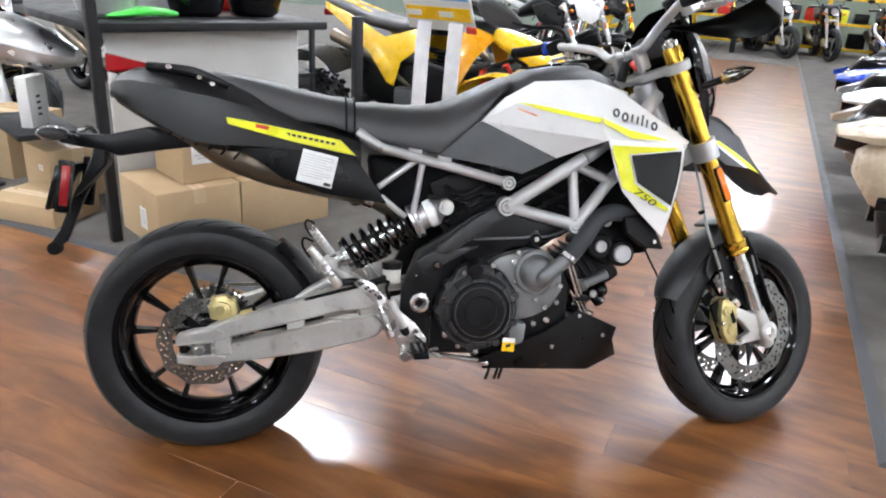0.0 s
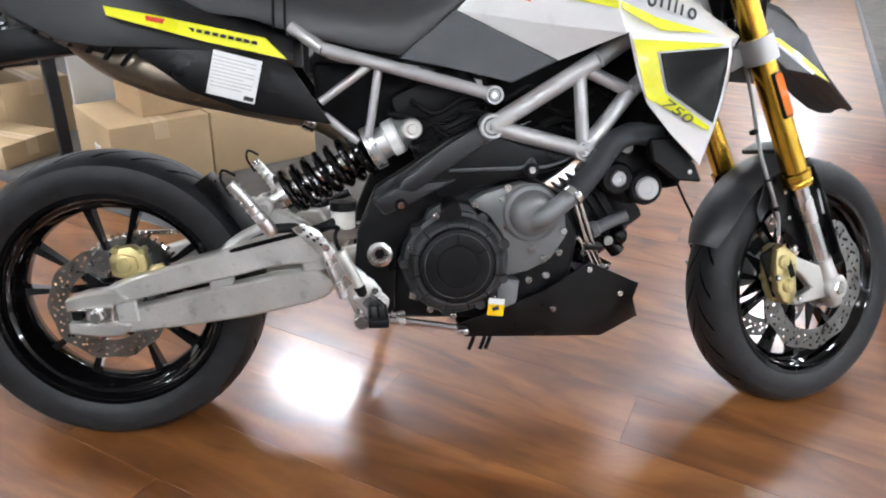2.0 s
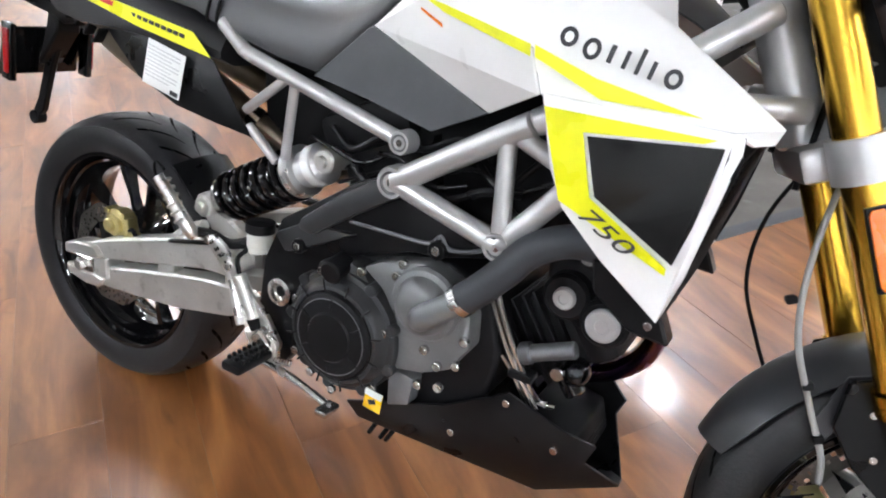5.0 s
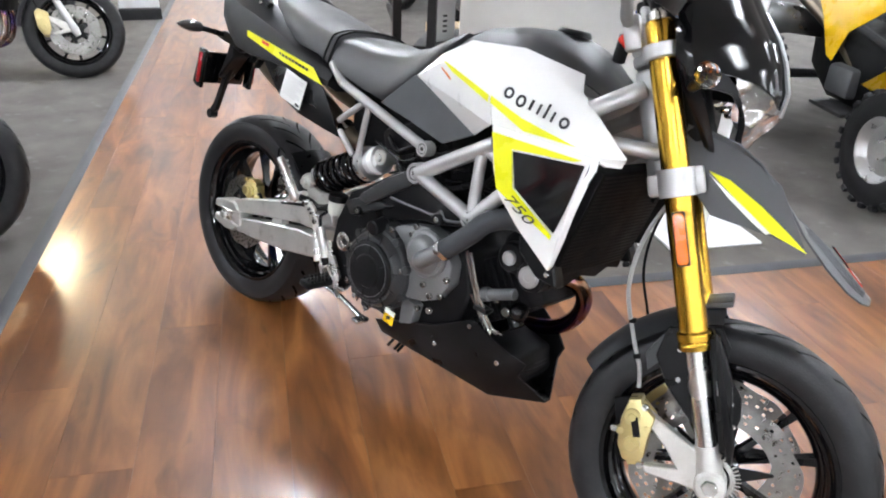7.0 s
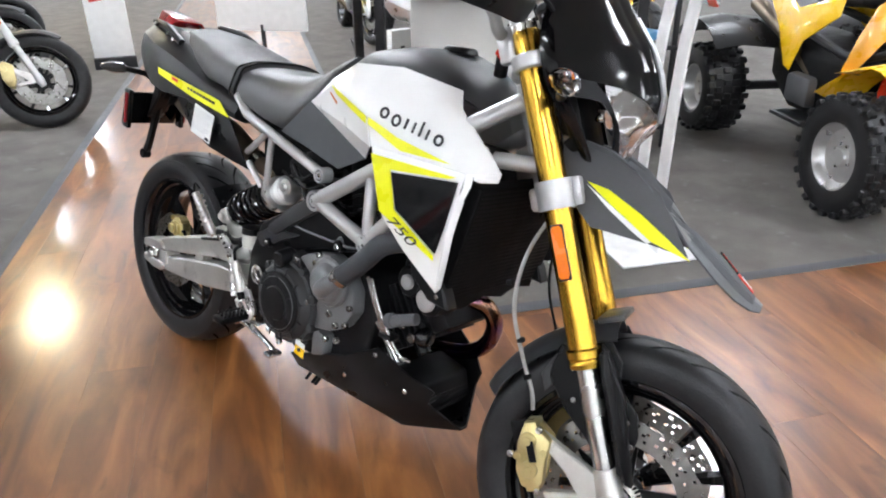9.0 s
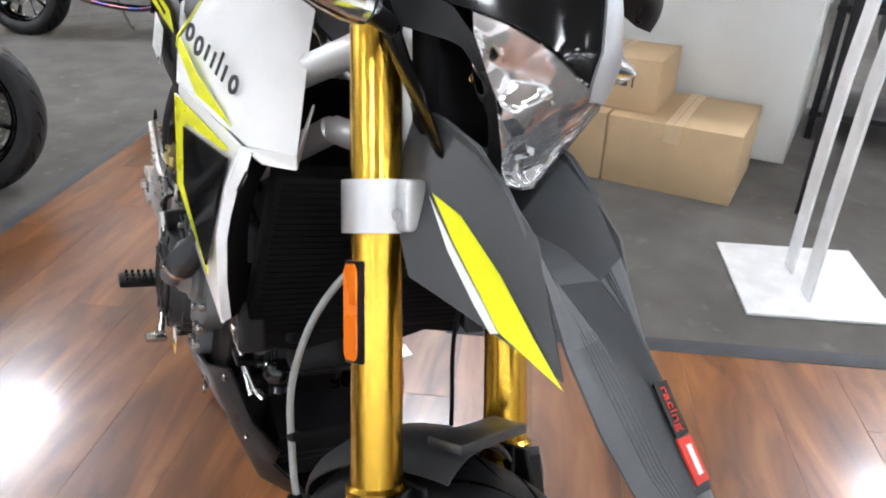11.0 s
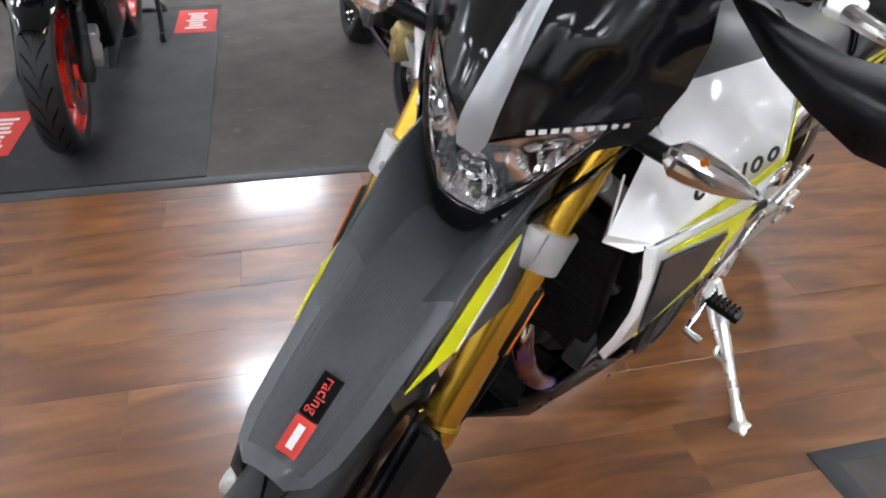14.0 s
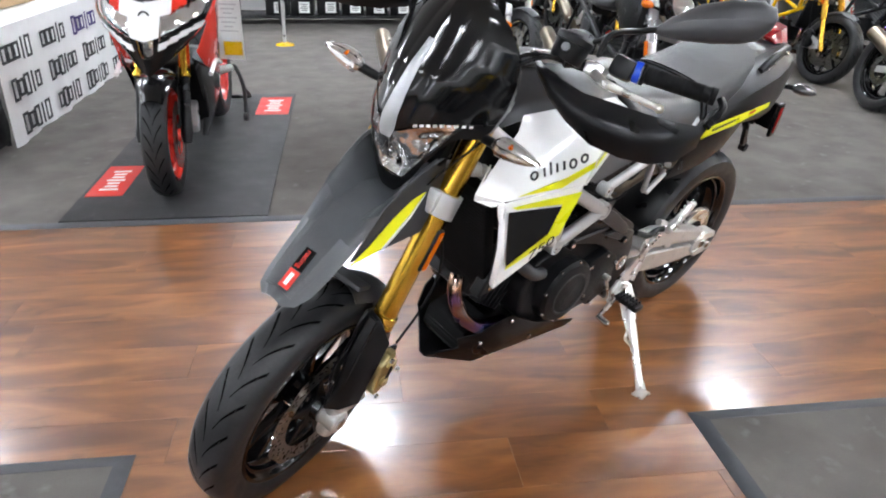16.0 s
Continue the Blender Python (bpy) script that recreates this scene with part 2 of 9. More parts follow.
# ---------------------------------------------------------------- mesh helpers
class Shape:
    """Gathers simple solids into one mesh. at: a matrix laid over all that is added."""

    def __init__(self, at=None):
        self.v, self.f, self.m, self.at, self.cuts = [], [], [], at or Matrix(), []

    def add(self, verts, faces, mi=0):
        n = len(self.v)
        self.v += [self.at @ Vector(p) for p in verts]
        self.f += [tuple(i + n for i in q) for q in faces]
        self.m += [mi] * len(faces)
        return self

    def bm(self, b, mi=0):
        b.verts.index_update()
        self.add([p.co.copy() for p in b.verts], [[p.index for p in q.verts] for q in b.faces], mi)
        b.free()
        return self

    def box(self, size, at=(0, 0, 0), r=0.0, turn=None, mi=0, seg=2):
        b = bmesh.new()
        bmesh.ops.create_cube(b, size=1.0)
        bmesh.ops.scale(b, vec=size, verts=b.verts)
        if r:
            bmesh.ops.bevel(b, geom=b.edges[:], offset=min(r, min(size) * 0.45), segments=seg, affect="EDGES", profile=0.5)
        m = Matrix.Translation(at) @ (turn.to_4x4() if turn else Matrix())
        bmesh.ops.transform(b, matrix=m, verts=b.verts)
        return self.bm(b, mi)

    def rod(self, a, c, r, r2=None, seg=16, mi=0, cap=0.0):
        """A round bar from a to c, with a small chamfer."""
        a, c = Vector(a), Vector(c)
        r2 = r if r2 is None else r2
        w = (c - a).normalized()
        ch = cap or min(r, r2) * 0.15
        rings = [(a, max(r - ch, r * 0.5)), (a + w * ch, r), (c - w * ch, r2), (c, max(r2 - ch, r2 * 0.5))]
        return self.rings(rings, w, seg, mi)

    def rings(self, rings, w, seg=16, mi=0):
        u = w.orthogonal().normalized()
        s = w.cross(u)
        V, F = [], []
        for o, r in rings:
            V += [o + (u * math.cos(2 * math.pi * k / seg) + s * math.sin(2 * math.pi * k / seg)) * r for k in range(seg)]
        for j in range(len(rings) - 1):
            F += [(j * seg + k, j * seg + (k + 1) % seg, (j + 1) * seg + (k + 1) % seg, (j + 1) * seg + k) for k in range(seg)]
        F += [tuple(range(seg))[::-1], tuple((len(rings) - 1) * seg + k for k in range(seg))]
        return self.add(V, F, mi)

    def tube(self, pts, r, seg=12, mi=0, smooth=6, closed=False):
        """A bent tube through points; r is one radius or one for each point."""
        pts = [Vector(p) for p in pts]
        rs = list(r) if isinstance(r, (list, tuple)) else [r] * len(pts)
        P, R = [], []
        n = len(pts)
        if smooth > 1 and n > 2:
            for i in range(n - 1):
                p0, p1, p2, p3 = pts[max(i - 1, 0)], pts[i], pts[i + 1], pts[min(i + 2, n - 1)]
                for k in range(smooth):
                    t = k / smooth
                    P.append(0.5 * ((2 * p1) + (p2 - p0) * t + (2 * p0 - 5 * p1 + 4 * p2 - p3) * t * t + (3 * p1 - p0 - 3 * p2 + p3) * t ** 3))
                    R.append(rs[i] * (1 - t) + rs[i + 1] * t)
            P.append(pts[-1])
            R.append(rs[-1])
        else:
            P, R = pts, rs
        V, F = [], []
        u = None
        for i, p in enumerate(P):
            w = (P[min(i + 1, len(P) - 1)] - P[max(i - 1, 0)]).normalized()
            u = w.orthogonal().normalized() if u is None else (u - w * u.dot(w)).normalized()
            s = w.cross(u)
            V += [p + (u * math.cos(2 * math.pi * k / seg) + s * math.sin(2 * math.pi * k / seg)) * R[i] for k in range(seg)]
        for j in range(len(P) - 1):
            F += [(j * seg + k, j * seg + (k + 1) % seg, (j + 1) * seg + (k + 1) % seg, (j + 1) * seg + k) for k in range(seg)]
        F += [tuple(range(seg))[::-1], tuple((len(P) - 1) * seg + k for k in range(seg))]
        return self.add(V, F, mi)

    def lathe(self, profile, centre=(0, 0, 0), axis="y", seg=64, mi=0, ring=False):
        """profile: (radius, along the axis); ring: the profile is a closed loop."""
        c = Vector(centre)
        V, F = [], []
        n = len(profile)
        for k in range(seg):
            a = 2 * math.pi * k / seg
            for rad, h in profile:
                x, z = rad * math.cos(a), rad * math.sin(a)
                V.append(c + Vector({"y": (x, h, z), "x": (h, x, z), "z": (x, z, h)}[axis]))
        for k in range(seg):
            k2 = (k + 1) % seg
            for j in range(n if ring else n - 1):
                F.append((k * n + j, k * n + (j + 1) % n, k2 * n + (j + 1) % n, k2 * n + j))
        return self.add(V, F, mi)

    def prism(self, poly, y0, y1, r=0.0, mi=0, axis="y", seg=1):
        """A plate: an outline in (x, z), from y0 to y1, its edges rounded by r."""
        b = bmesh.new()
        put = {"y": lambda p, h: (p[0], h, p[1]), "z": lambda p, h: (p[0], p[1], h), "x": lambda p, h: (h, p[0], p[1])}[axis]
        lo, hi = [b.verts.new(put(p, y0)) for p in poly], [b.verts.new(put(p, y1)) for p in poly]
        n = len(poly)
        b.faces.new(lo)
        b.faces.new(hi[::-1])
        for i in range(n):
            b.faces.new((lo[i], hi[i], hi[(i + 1) % n], lo[(i + 1) % n]))
        bmesh.ops.recalc_face_normals(b, faces=b.faces)
        if r:
            bmesh.ops.bevel(b, geom=b.edges[:], offset=r, segments=seg, affect="EDGES", profile=0.5, clamp_overlap=True)
        bmesh.ops.triangulate(b, faces=[f for f in b.faces if len(f.verts) > 4])
        return self.bm(b, mi)

    def panel(self, verts, faces, thick=0.004, r=0.0015, mi=0, subdiv=0):
        """A shell of flat facets with thickness."""
        b = bmesh.new()
        vs = [b.verts.new(p) for p in verts]
        for q in faces:
            b.faces.new([vs[i] for i in q])
        bmesh.ops.triangulate(b, faces=[f for f in b.faces if len(f.verts) > 4])
        bmesh.ops.recalc_face_normals(b, faces=b.faces)
        bmesh.ops.solidify(b, geom=b.faces[:], thickness=thick)
        if r:
            bmesh.ops.bevel(b, geom=[e for e in b.edges if len(e.link_faces) == 2 and e.calc_face_angle(0) > 0.5], offset=r, segments=2, affect="EDGES", profile=0.5, clamp_overlap=True)
        return self.bm(b, mi)

    def loft(self, sections, mi=0, cap=True):
        """Skin over rows of points, all of one length, each row an open or closed line."""
        n = len(sections[0])
        V = [p for s in sections for p in s]
        F = [(j * n + k, j * n + k + 1, (j + 1) * n + k + 1, (j + 1) * n + k) for j in range(len(sections) - 1) for k in range(n - 1)]
        if cap:
            F += [tuple(range(n))[::-1], tuple((len(sections) - 1) * n + k for k in range(n))]
        return self.add(V, F, mi)

    def ball(self, centre, radii, seg=20, mi=0):
        b = bmesh.new()
        bmesh.ops.create_uvsphere(b, u_segments=seg, v_segments=seg // 2, radius=1.0)
        bmesh.ops.transform(b, matrix=Matrix.Translation(centre) @ Matrix.Diagonal((*radii, 1)), verts=b.verts)
        return self.bm(b, mi)

    def cut(self):
        """From here on a new piece, for each()."""
        self.cuts.append((len(self.v), len(self.f)))
        return self

    def each(self, name, mats, parent=None, label="", angle=35.0):
        """Every piece between the cuts as an object of its own."""
        ends = self.cuts[1:] + [(len(self.v), len(self.f))]
        for (v0, f0), (v1, f1) in zip(self.cuts, ends):
            p = Shape()
            p.v, p.f, p.m = self.v[v0:v1], [tuple(i - v0 for i in q) for q in self.f[f0:f1]], self.m[f0:f1]
            p.done(name, mats, parent, label, angle)

    def done(self, name, mats, parent=None, label="", angle=35.0):
        me = bpy.data.meshes.new(name)
        me.from_pydata([tuple(p) for p in self.v], [], self.f)
        for m in mats if isinstance(mats, (list, tuple)) else [mats]:
            me.materials.append(m)
        me.polygons.foreach_set("material_index", self.m)
        b = bmesh.new()
        b.from_mesh(me)
        bmesh.ops.recalc_face_normals(b, faces=b.faces)
        b.to_mesh(me)
        b.free()
        me.polygons.foreach_set("use_smooth", [True] * len(me.polygons))
        me.set_sharp_from_angle(angle=radians(angle))
        ob = new(name, me)
        if parent and parent.parent and parent.parent.parent:
            parent = parent.parent
        if parent:
            ob.parent = parent
        return tagged(ob, label)


def thing(name, label, category, group="", at=None, kind=""):
    ob = new(name)
    ob.empty_display_size = 0.1
    if at is not None:
        ob.matrix_world = at
    return tagged(ob, label, category, group, kind)


def words(text, size, mat, parent, at, name="lettering", depth=0.0004, align="CENTER"):
    """Lettering in the built-in font, as a thin mesh."""
    cu = bpy.data.curves.new(name, "FONT")
    cu.body, cu.size, cu.extrude, cu.align_x, cu.align_y = text, size, depth, align, "CENTER"
    tmp = bpy.data.objects.new(name, cu)
    me = bpy.data.meshes.new_from_object(tmp)
    bpy.data.objects.remove(tmp)
    me.materials.clear()
    me.materials.append(mat)
    me.transform(at)
    ob = new(name, me)
    ob.parent = parent
    return ob


def frame_of(o, x, y):
    """A pose at o with local x along x and local y as near y as may be."""
    x = Vector(x).normalized()
    z = x.cross(Vector(y)).normalized()
    yy = z.cross(x)
    return Matrix(((x[0], yy[0], z[0], o[0]), (x[1], yy[1], z[1], o[1]), (x[2], yy[2], z[2], o[2]), (0, 0, 0, 1)))


def at_x(table, x):
    """Between the rows (x, value, ...) of a table, on straight lines."""
    xs = [r[0] for r in table]
    return [float(np.interp(x, xs, [r[i] for r in table])) for i in range(1, len(table[0]))]

# ---------------------------------------------------------------- the room
P0, P1, Q0, Q1 = -15.0, 16.0, -8.6, 18.0     # inner faces of the walls


def slab(name, p0, p1, q0, q1, z0, z1, mat, label, kind="structure", r=0.0):
    s = Shape(gpose(0, 0)).box((p1 - p0, q1 - q0, z1 - z0), ((p0 + p1) / 2, -(q0 + q1) / 2, (z0 + z1) / 2), r)
    return tagged(s.done(name, mat), label, "", "", kind)


slab("ground", P0 - 1, P1 + 1, Q0 - 1, Q1 + 1, -0.15, -0.012, CONCRETE, "grey screed under mats and planks")
slab("wall_north", P0 - 0.2, P1 + 0.2, Q1, Q1 + 0.2, -0.012, CEILING, WALLPAINT, "pale painted showroom wall")
slab("wall_south", P0 - 0.2, P1 + 0.2, Q0 - 0.2, Q0, -0.012, CEILING, WALLPAINT, "pale painted showroom wall")
slab("wall_east", P0 - 0.2, P0, Q0, Q1, -0.012, CEILING, WALLPAINT, "pale painted showroom wall")
slab("wall_west", P1, P1 + 0.2, Q0, Q1, -0.012, CEILING, WALLPAINT, "pale painted showroom wall")
slab("ceiling", P0 - 0.2, P1 + 0.2, Q0 - 0.2, Q1 + 0.2, CEILING, CEILING + 0.15, CEILPAINT, "white showroom ceiling")

AISLE_C, AISLE_A, CROSS_A, CROSS_B, CROSS_END = -0.774, 0.790, -0.181, -1.738, 13.2


def carpet(name, p0, p1, q0, q1, label, edges):
    """A carpet field, 8 mm thick, with a bevelled rubber strip on the named sides."""
    base = tagged(new(name), label, "", "", "structure")
    w = 0.045
    ip0, ip1 = p0 + (w if "p0" in edges else 0), p1 - (w if "p1" in edges else 0)
    iq0, iq1 = q0 + (w if "q0" in edges else 0), q1 - (w if "q1" in edges else 0)
    Shape(gpose(0, 0)).box((ip1 - ip0, iq1 - iq0, 0.016), ((ip0 + ip1) / 2, -(iq0 + iq1) / 2, 0.0)).done("carpet_field", CARPET, base)
    prof = [(0.0, -0.008), (0.0, 0.002), (0.012, 0.0085), (w, 0.0095), (w, -0.008)]
    for side in edges:
        s = Shape(gpose(0, 0))
        lo, hi = (q0, q1) if side[0] == "p" else (p0, p1)
        rows = []
        for e in (lo, hi):
            row = []
            for d, z in prof:
                inset = d if e == lo else -d
                if side == "p0":
                    row.append((p0 + d, -(e + (inset if ("q0" if e == lo else "q1") in edges else 0)), z))
                elif side == "p1":
                    row.append((p1 - d, -(e + (inset if ("q0" if e == lo else "q1") in edges else 0)), z))
                elif side == "q0":
                    row.append((e + (inset if ("p0" if e == lo else "p1") in edges else 0), -(q0 + d), z))
                else:
                    row.append((e + (inset if ("p0" if e == lo else "p1") in edges else 0), -(q1 - d), z))
            rows.append(row + row[:1])
        s.loft(rows, cap=False).done("edging_strip", EDGING, base)
    return base


carpet("carpet_rear", CROSS_A, P1, AISLE_A, Q1, "grey looped showroom carpet with a rubber edge", ("p0", "q0"))
carpet("carpet_front", P0, CROSS_B, AISLE_A + 0.004, Q1, "grey looped showroom carpet with a rubber edge", ("p1", "q0"))
carpet("carpet_side", P0, P1, Q0, AISLE_C, "grey looped showroom carpet with a rubber edge", ("q1",))
carpet("carpet_far", CROSS_B - 0.06, CROSS_A + 0.06, CROSS_END, Q1, "grey carpet at the far end of the aisle", ("q0",))

# ceiling lamps, long fittings in a grid that follows the aisles
LAMP = thing("ceiling_lamp", "long white ceiling light with a bright diffuser", "lamp", "ceiling lights", gpose(0, 0, CEILING))
Shape().box((1.26, 0.56, 0.07), (0, 0, -0.035), 0.01).done("lamp_housing", LAMPBODY, LAMP)
Shape().box((1.20, 0.50, 0.012), (0, 0, -0.077), 0.003).done("diffuser", LAMPGLASS, LAMP, "glowing white diffuser")
spots = [(2.85 + 4.2 * i, 0.25 + 4.2 * j) for i in (-4, -3, -2, -1, 0, 1, 2, 3) for j in (-2, -1, 0, 1, 2, 3, 4) if (i, j) not in ((1, 1), (-2, -2), (1, -2), (-1, 0), (-1, 3))]
WARM = (7.60, -3.05)      # one fitting has an older, yellower tube
LAMP.matrix_world = gpose(*spots[0], CEILING)
for p, q in spots[1:]:
    if abs(p - 7.05) + abs(q + 3.95) > 0.1:
        copy_thing(LAMP, gpose(p, q, CEILING))
WLAMP = thing("ceiling_lamp", "long ceiling light with a yellowish diffuser", "lamp", "ceiling lights", gpose(*WARM, CEILING))
Shape().box((1.26, 0.56, 0.07), (0, 0, -0.035), 0.01).done("lamp_housing", LAMPBODY, WLAMP)
Shape().box((1.20, 0.50, 0.012), (0, 0, -0.077), 0.003).done("diffuser", WARMGLASS, WLAMP, "glowing yellowish diffuser")

# ---------------------------------------------------------------- the motorcycle
# Built in its own axes: x ahead, y to its left, z up, the rear tyre's foot at the origin; it leans on its side stand.
LEAN, SQUAT = radians(12.34), radians(-0.286)
up = Vector((math.sin(SQUAT), -math.sin(LEAN) * math.cos(SQUAT), math.cos(LEAN) * math.cos(SQUAT)))
ahead = (Vector((1, 0, 0)) - up * up.x).normalized()
leftw = up.cross(ahead)
BIKE = thing("motorcycle", "white, yellow and black supermoto motorcycle leaning on its side stand", "motorcycle",
             at=Matrix(((*ahead, 0), (*leftw, 0), (*up, -0.004), (0, 0, 0, 1))))

# steering: the fork turned 17 degrees to the left about its raked head
RAKE, STEER = radians(24.5), radians(17.0)
AXLE = Vector((1.582, 0.0, 0.292))
sU = Vector((-math.sin(RAKE), 0, math.cos(RAKE)))
sF = (Vector((math.cos(RAKE), 0, math.sin(RAKE))) * math.cos(STEER) + Vector((0, 1, 0)) * math.sin(STEER))
sL = sU.cross(sF)
FORK = Matrix(((sF.x, sL.x, sU.x, AXLE.x), (sF.y, sL.y, sU.y, AXLE.y), (sF.z, sL.z, sU.z, AXLE.z), (0, 0, 0, 1)))


def bolt(s, at, r=0.007, h=0.008, axis=(0, -1, 0), mi=0):
    a = Vector(at)
    w = Vector(axis)
    s.cut()
    s.rod(a, a + w * h, r, seg=8, mi=mi)
    s.rod(a + w * h * 0.9, a + w * h * 1.05, r * 0.45, seg=6, mi=mi)
    return s


def tyre(s, R, half, rim_r, centre, grooves, cuts, seg=96):
    """A road tyre; near-black curved strips on its tread paint the shade of the cuts."""
    prof = [(rim_r, half * 0.80), (rim_r + 0.012, half * 0.90), (rim_r + (R - rim_r) * 0.45, half), (rim_r + (R - rim_r) * 0.72, half * 0.93),
            (rim_r + (R - rim_r) * 0.87, half * 0.74), (rim_r + (R - rim_r) * 0.955, half * 0.48), (R - 0.0008, half * 0.22), (R, 0.0)]
    full = prof + [(r, -h) for r, h in prof[-2::-1]]
    s.lathe(full, centre, seg=seg)
    inner = [(rim_r, half * 0.80), (rim_r - 0.004, 0.0), (rim_r, -half * 0.80)]
    s.lathe(inner, centre, seg=seg)
    hs = [h for _, h in full]
    rs = [r for r, _ in full]
    order = sorted(range(len(hs)), key=lambda i: hs[i])
    hh, rr = [hs[i] for i in order], [rs[i] for i in order]
    c = Vector(centre)
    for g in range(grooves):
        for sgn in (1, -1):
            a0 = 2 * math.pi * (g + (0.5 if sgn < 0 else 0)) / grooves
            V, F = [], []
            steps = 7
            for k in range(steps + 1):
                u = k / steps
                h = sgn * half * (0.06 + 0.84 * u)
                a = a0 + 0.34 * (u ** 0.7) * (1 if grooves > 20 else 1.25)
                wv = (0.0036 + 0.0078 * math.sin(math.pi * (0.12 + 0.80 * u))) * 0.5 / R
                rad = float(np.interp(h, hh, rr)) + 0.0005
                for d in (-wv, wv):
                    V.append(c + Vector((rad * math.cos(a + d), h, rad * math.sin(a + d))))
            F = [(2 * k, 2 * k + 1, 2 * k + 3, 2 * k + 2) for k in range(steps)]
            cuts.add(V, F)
    return s


def disc_rotor(s, r0, r1, y, centre, waves=10, thick=0.005, seg=120, holes=True):
    """A wave-edged brake disc with drilled holes."""
    rows = 8
    b = bmesh.new()
    grid = []
    for k in range(seg):
        a = 2 * math.pi * k / seg
        outer = r1 * (1 + 0.022 * math.cos(waves * a))
        grid.append([b.verts.new((centre[0] + (r0 + (outer - r0) * j / rows) * math.cos(a), y, centre[2] + (r0 + (outer - r0) * j / rows) * math.sin(a))) for j in range(rows + 1)])
    for k in range(seg):
        for j in range(rows):
            if holes and ((k % 6 in (0,) and j in (2, 5)) or (k % 6 == 3 and j in (3, 6)) or (k % 6 == 1 and j == 4)):
                continue
            g, h = grid[k], grid[(k + 1) % seg]
            b.faces.new((g[j], g[j + 1], h[j + 1], h[j]))
    bmesh.ops.solidify(b, geom=b.faces[:], thickness=thick)
    return s.bm(b)


def wheel(name, R, half, rim_r, at, label, spokes, rim_half, grooves, disc_list, width, bike=None, rim_mat=None):
    """A cast wheel under the bike: tyre, rim with spokes, hub, discs. at: its matrix in the bike's axes."""
    hub = Shape(at)
    hub.lathe([(0.012, -width), (0.030, -width), (0.034, -width * 0.75), (0.052, -width * 0.6), (0.040, -width * 0.3), (0.040, width * 0.3), (0.052, width * 0.6), (0.034, width * 0.75), (0.030, width), (0.012, width)], seg=32)
    rim_mat = rim_mat or RIMBLACK
    w = hub.done(name, rim_mat, bike or BIKE, label)
    cuts = Shape(at)
    ty = tyre(Shape(at), R, half, rim_r, (0, 0, 0), grooves, cuts).done("tyre", RUBBER, w, "black road tyre with tread cuts painted as dark strips")
    tagged(cuts.done("tread_pattern", GROOVESHADE, ty), kind="stuff")
    rh = rim_half
    prof = [(rim_r + 0.006, rh), (rim_r + 0.004, rh + 0.003), (rim_r - 0.004, rh + 0.002), (rim_r - 0.008, rh - 0.003), (rim_r - 0.011, rh - 0.011), (rim_r - 0.0135, rh * 0.74), (rim_r - 0.019, rh * 0.69),
            (rim_r - 0.0225, rh * 0.44), (rim_r - 0.031, rh * 0.32), (rim_r - 0.0345, rh * 0.20), (rim_r - 0.036, 0.0)]
    loop = prof + [(r, -h) for r, h in prof[-2::-1]] + [(rim_r - 0.012, -rh * 0.6), (rim_r - 0.020, 0.0), (rim_r - 0.012, rh * 0.6)]
    Shape(at).lathe(loop, seg=96, ring=True).done("rim", rim_mat, w, "gloss black cast rim" if rim_mat == RIMBLACK else "")
    for k in range(spokes):
        a = 2 * math.pi * (k + 0.25) / spokes
        for d in (-0.26, 0.26) if spokes <= 6 else (0,):
            p0 = Vector((0.045 * math.cos(a + d * 0.4), 0, 0.045 * math.sin(a + d * 0.4)))
            p1 = Vector(((rim_r - 0.030) * math.cos(a + d), 0, (rim_r - 0.030) * math.sin(a + d)))
            mid = (p0 + p1) / 2
            x = (p1 - p0).normalized()
            s = Shape(at @ frame_of(mid, x, (0, 1, 0)))
            L = (p1 - p0).length / 2
            s.loft([[(-L, -0.014, -0.008), (-L, 0.014, -0.008), (-L, 0.014, 0.008), (-L, -0.014, 0.008), (-L, -0.014, -0.008)],
                    [(0, -0.011, -0.0042), (0, 0.011, -0.0042), (0, 0.011, 0.0042), (0, -0.011, 0.0042), (0, -0.011, -0.0042)],
                    [(L, -0.016, -0.009), (L, 0.016, -0.009), (L, 0.016, 0.009), (L, -0.016, 0.009), (L, -0.016, -0.009)]])
            s.done("spoke", rim_mat, w)
    for y, r0, r1 in disc_list:
        d = disc_rotor(Shape(at), r0, r1, y, (0, 0, 0)).done("brake_disc", DISCSTEEL, w, "drilled wave-edged steel brake disc")
        s = Shape(at)
        s.prism([((r0 + 0.012 if k % 3 == 0 else 0.046) * math.cos(k * math.pi / 9), (r0 + 0.012 if k % 3 == 0 else 0.046) * math.sin(k * math.pi / 9)) for k in range(18)], y * 0.90, y * 0.97)
        s.done("disc_carrier", BLACKSATIN, d)
    return w


REARAT = Matrix.Translation((0, 0, 0.305))
rear = wheel("rear_wheel", 0.313, 0.090, 0.226, REARAT, "rear wheel with gloss black thin-spoked rim", 5, 0.075, 26, [(-0.088, 0.078, 0.118)], 0.105)
front = wheel("front_wheel", 0.302, 0.060, 0.222, FORK, "front wheel with gloss black thin-spoked rim", 5, 0.050, 24, [(-0.066, 0.112, 0.160), (0.066, 0.112, 0.160)], 0.080)
s = Shape(FORK)
for k in range(40):
    a = 2 * math.pi * k / 40
    s.box((0.010, 0.003, 0.0035), (0.049 * math.cos(a), -0.083, 0.049 * math.sin(a)), turn=Matrix.Rotation(-a, 3, "Y"))
s.lathe([(0.034, -0.0845), (0.044, -0.0845), (0.044, -0.0815), (0.034, -0.0815)], seg=40, ring=True)
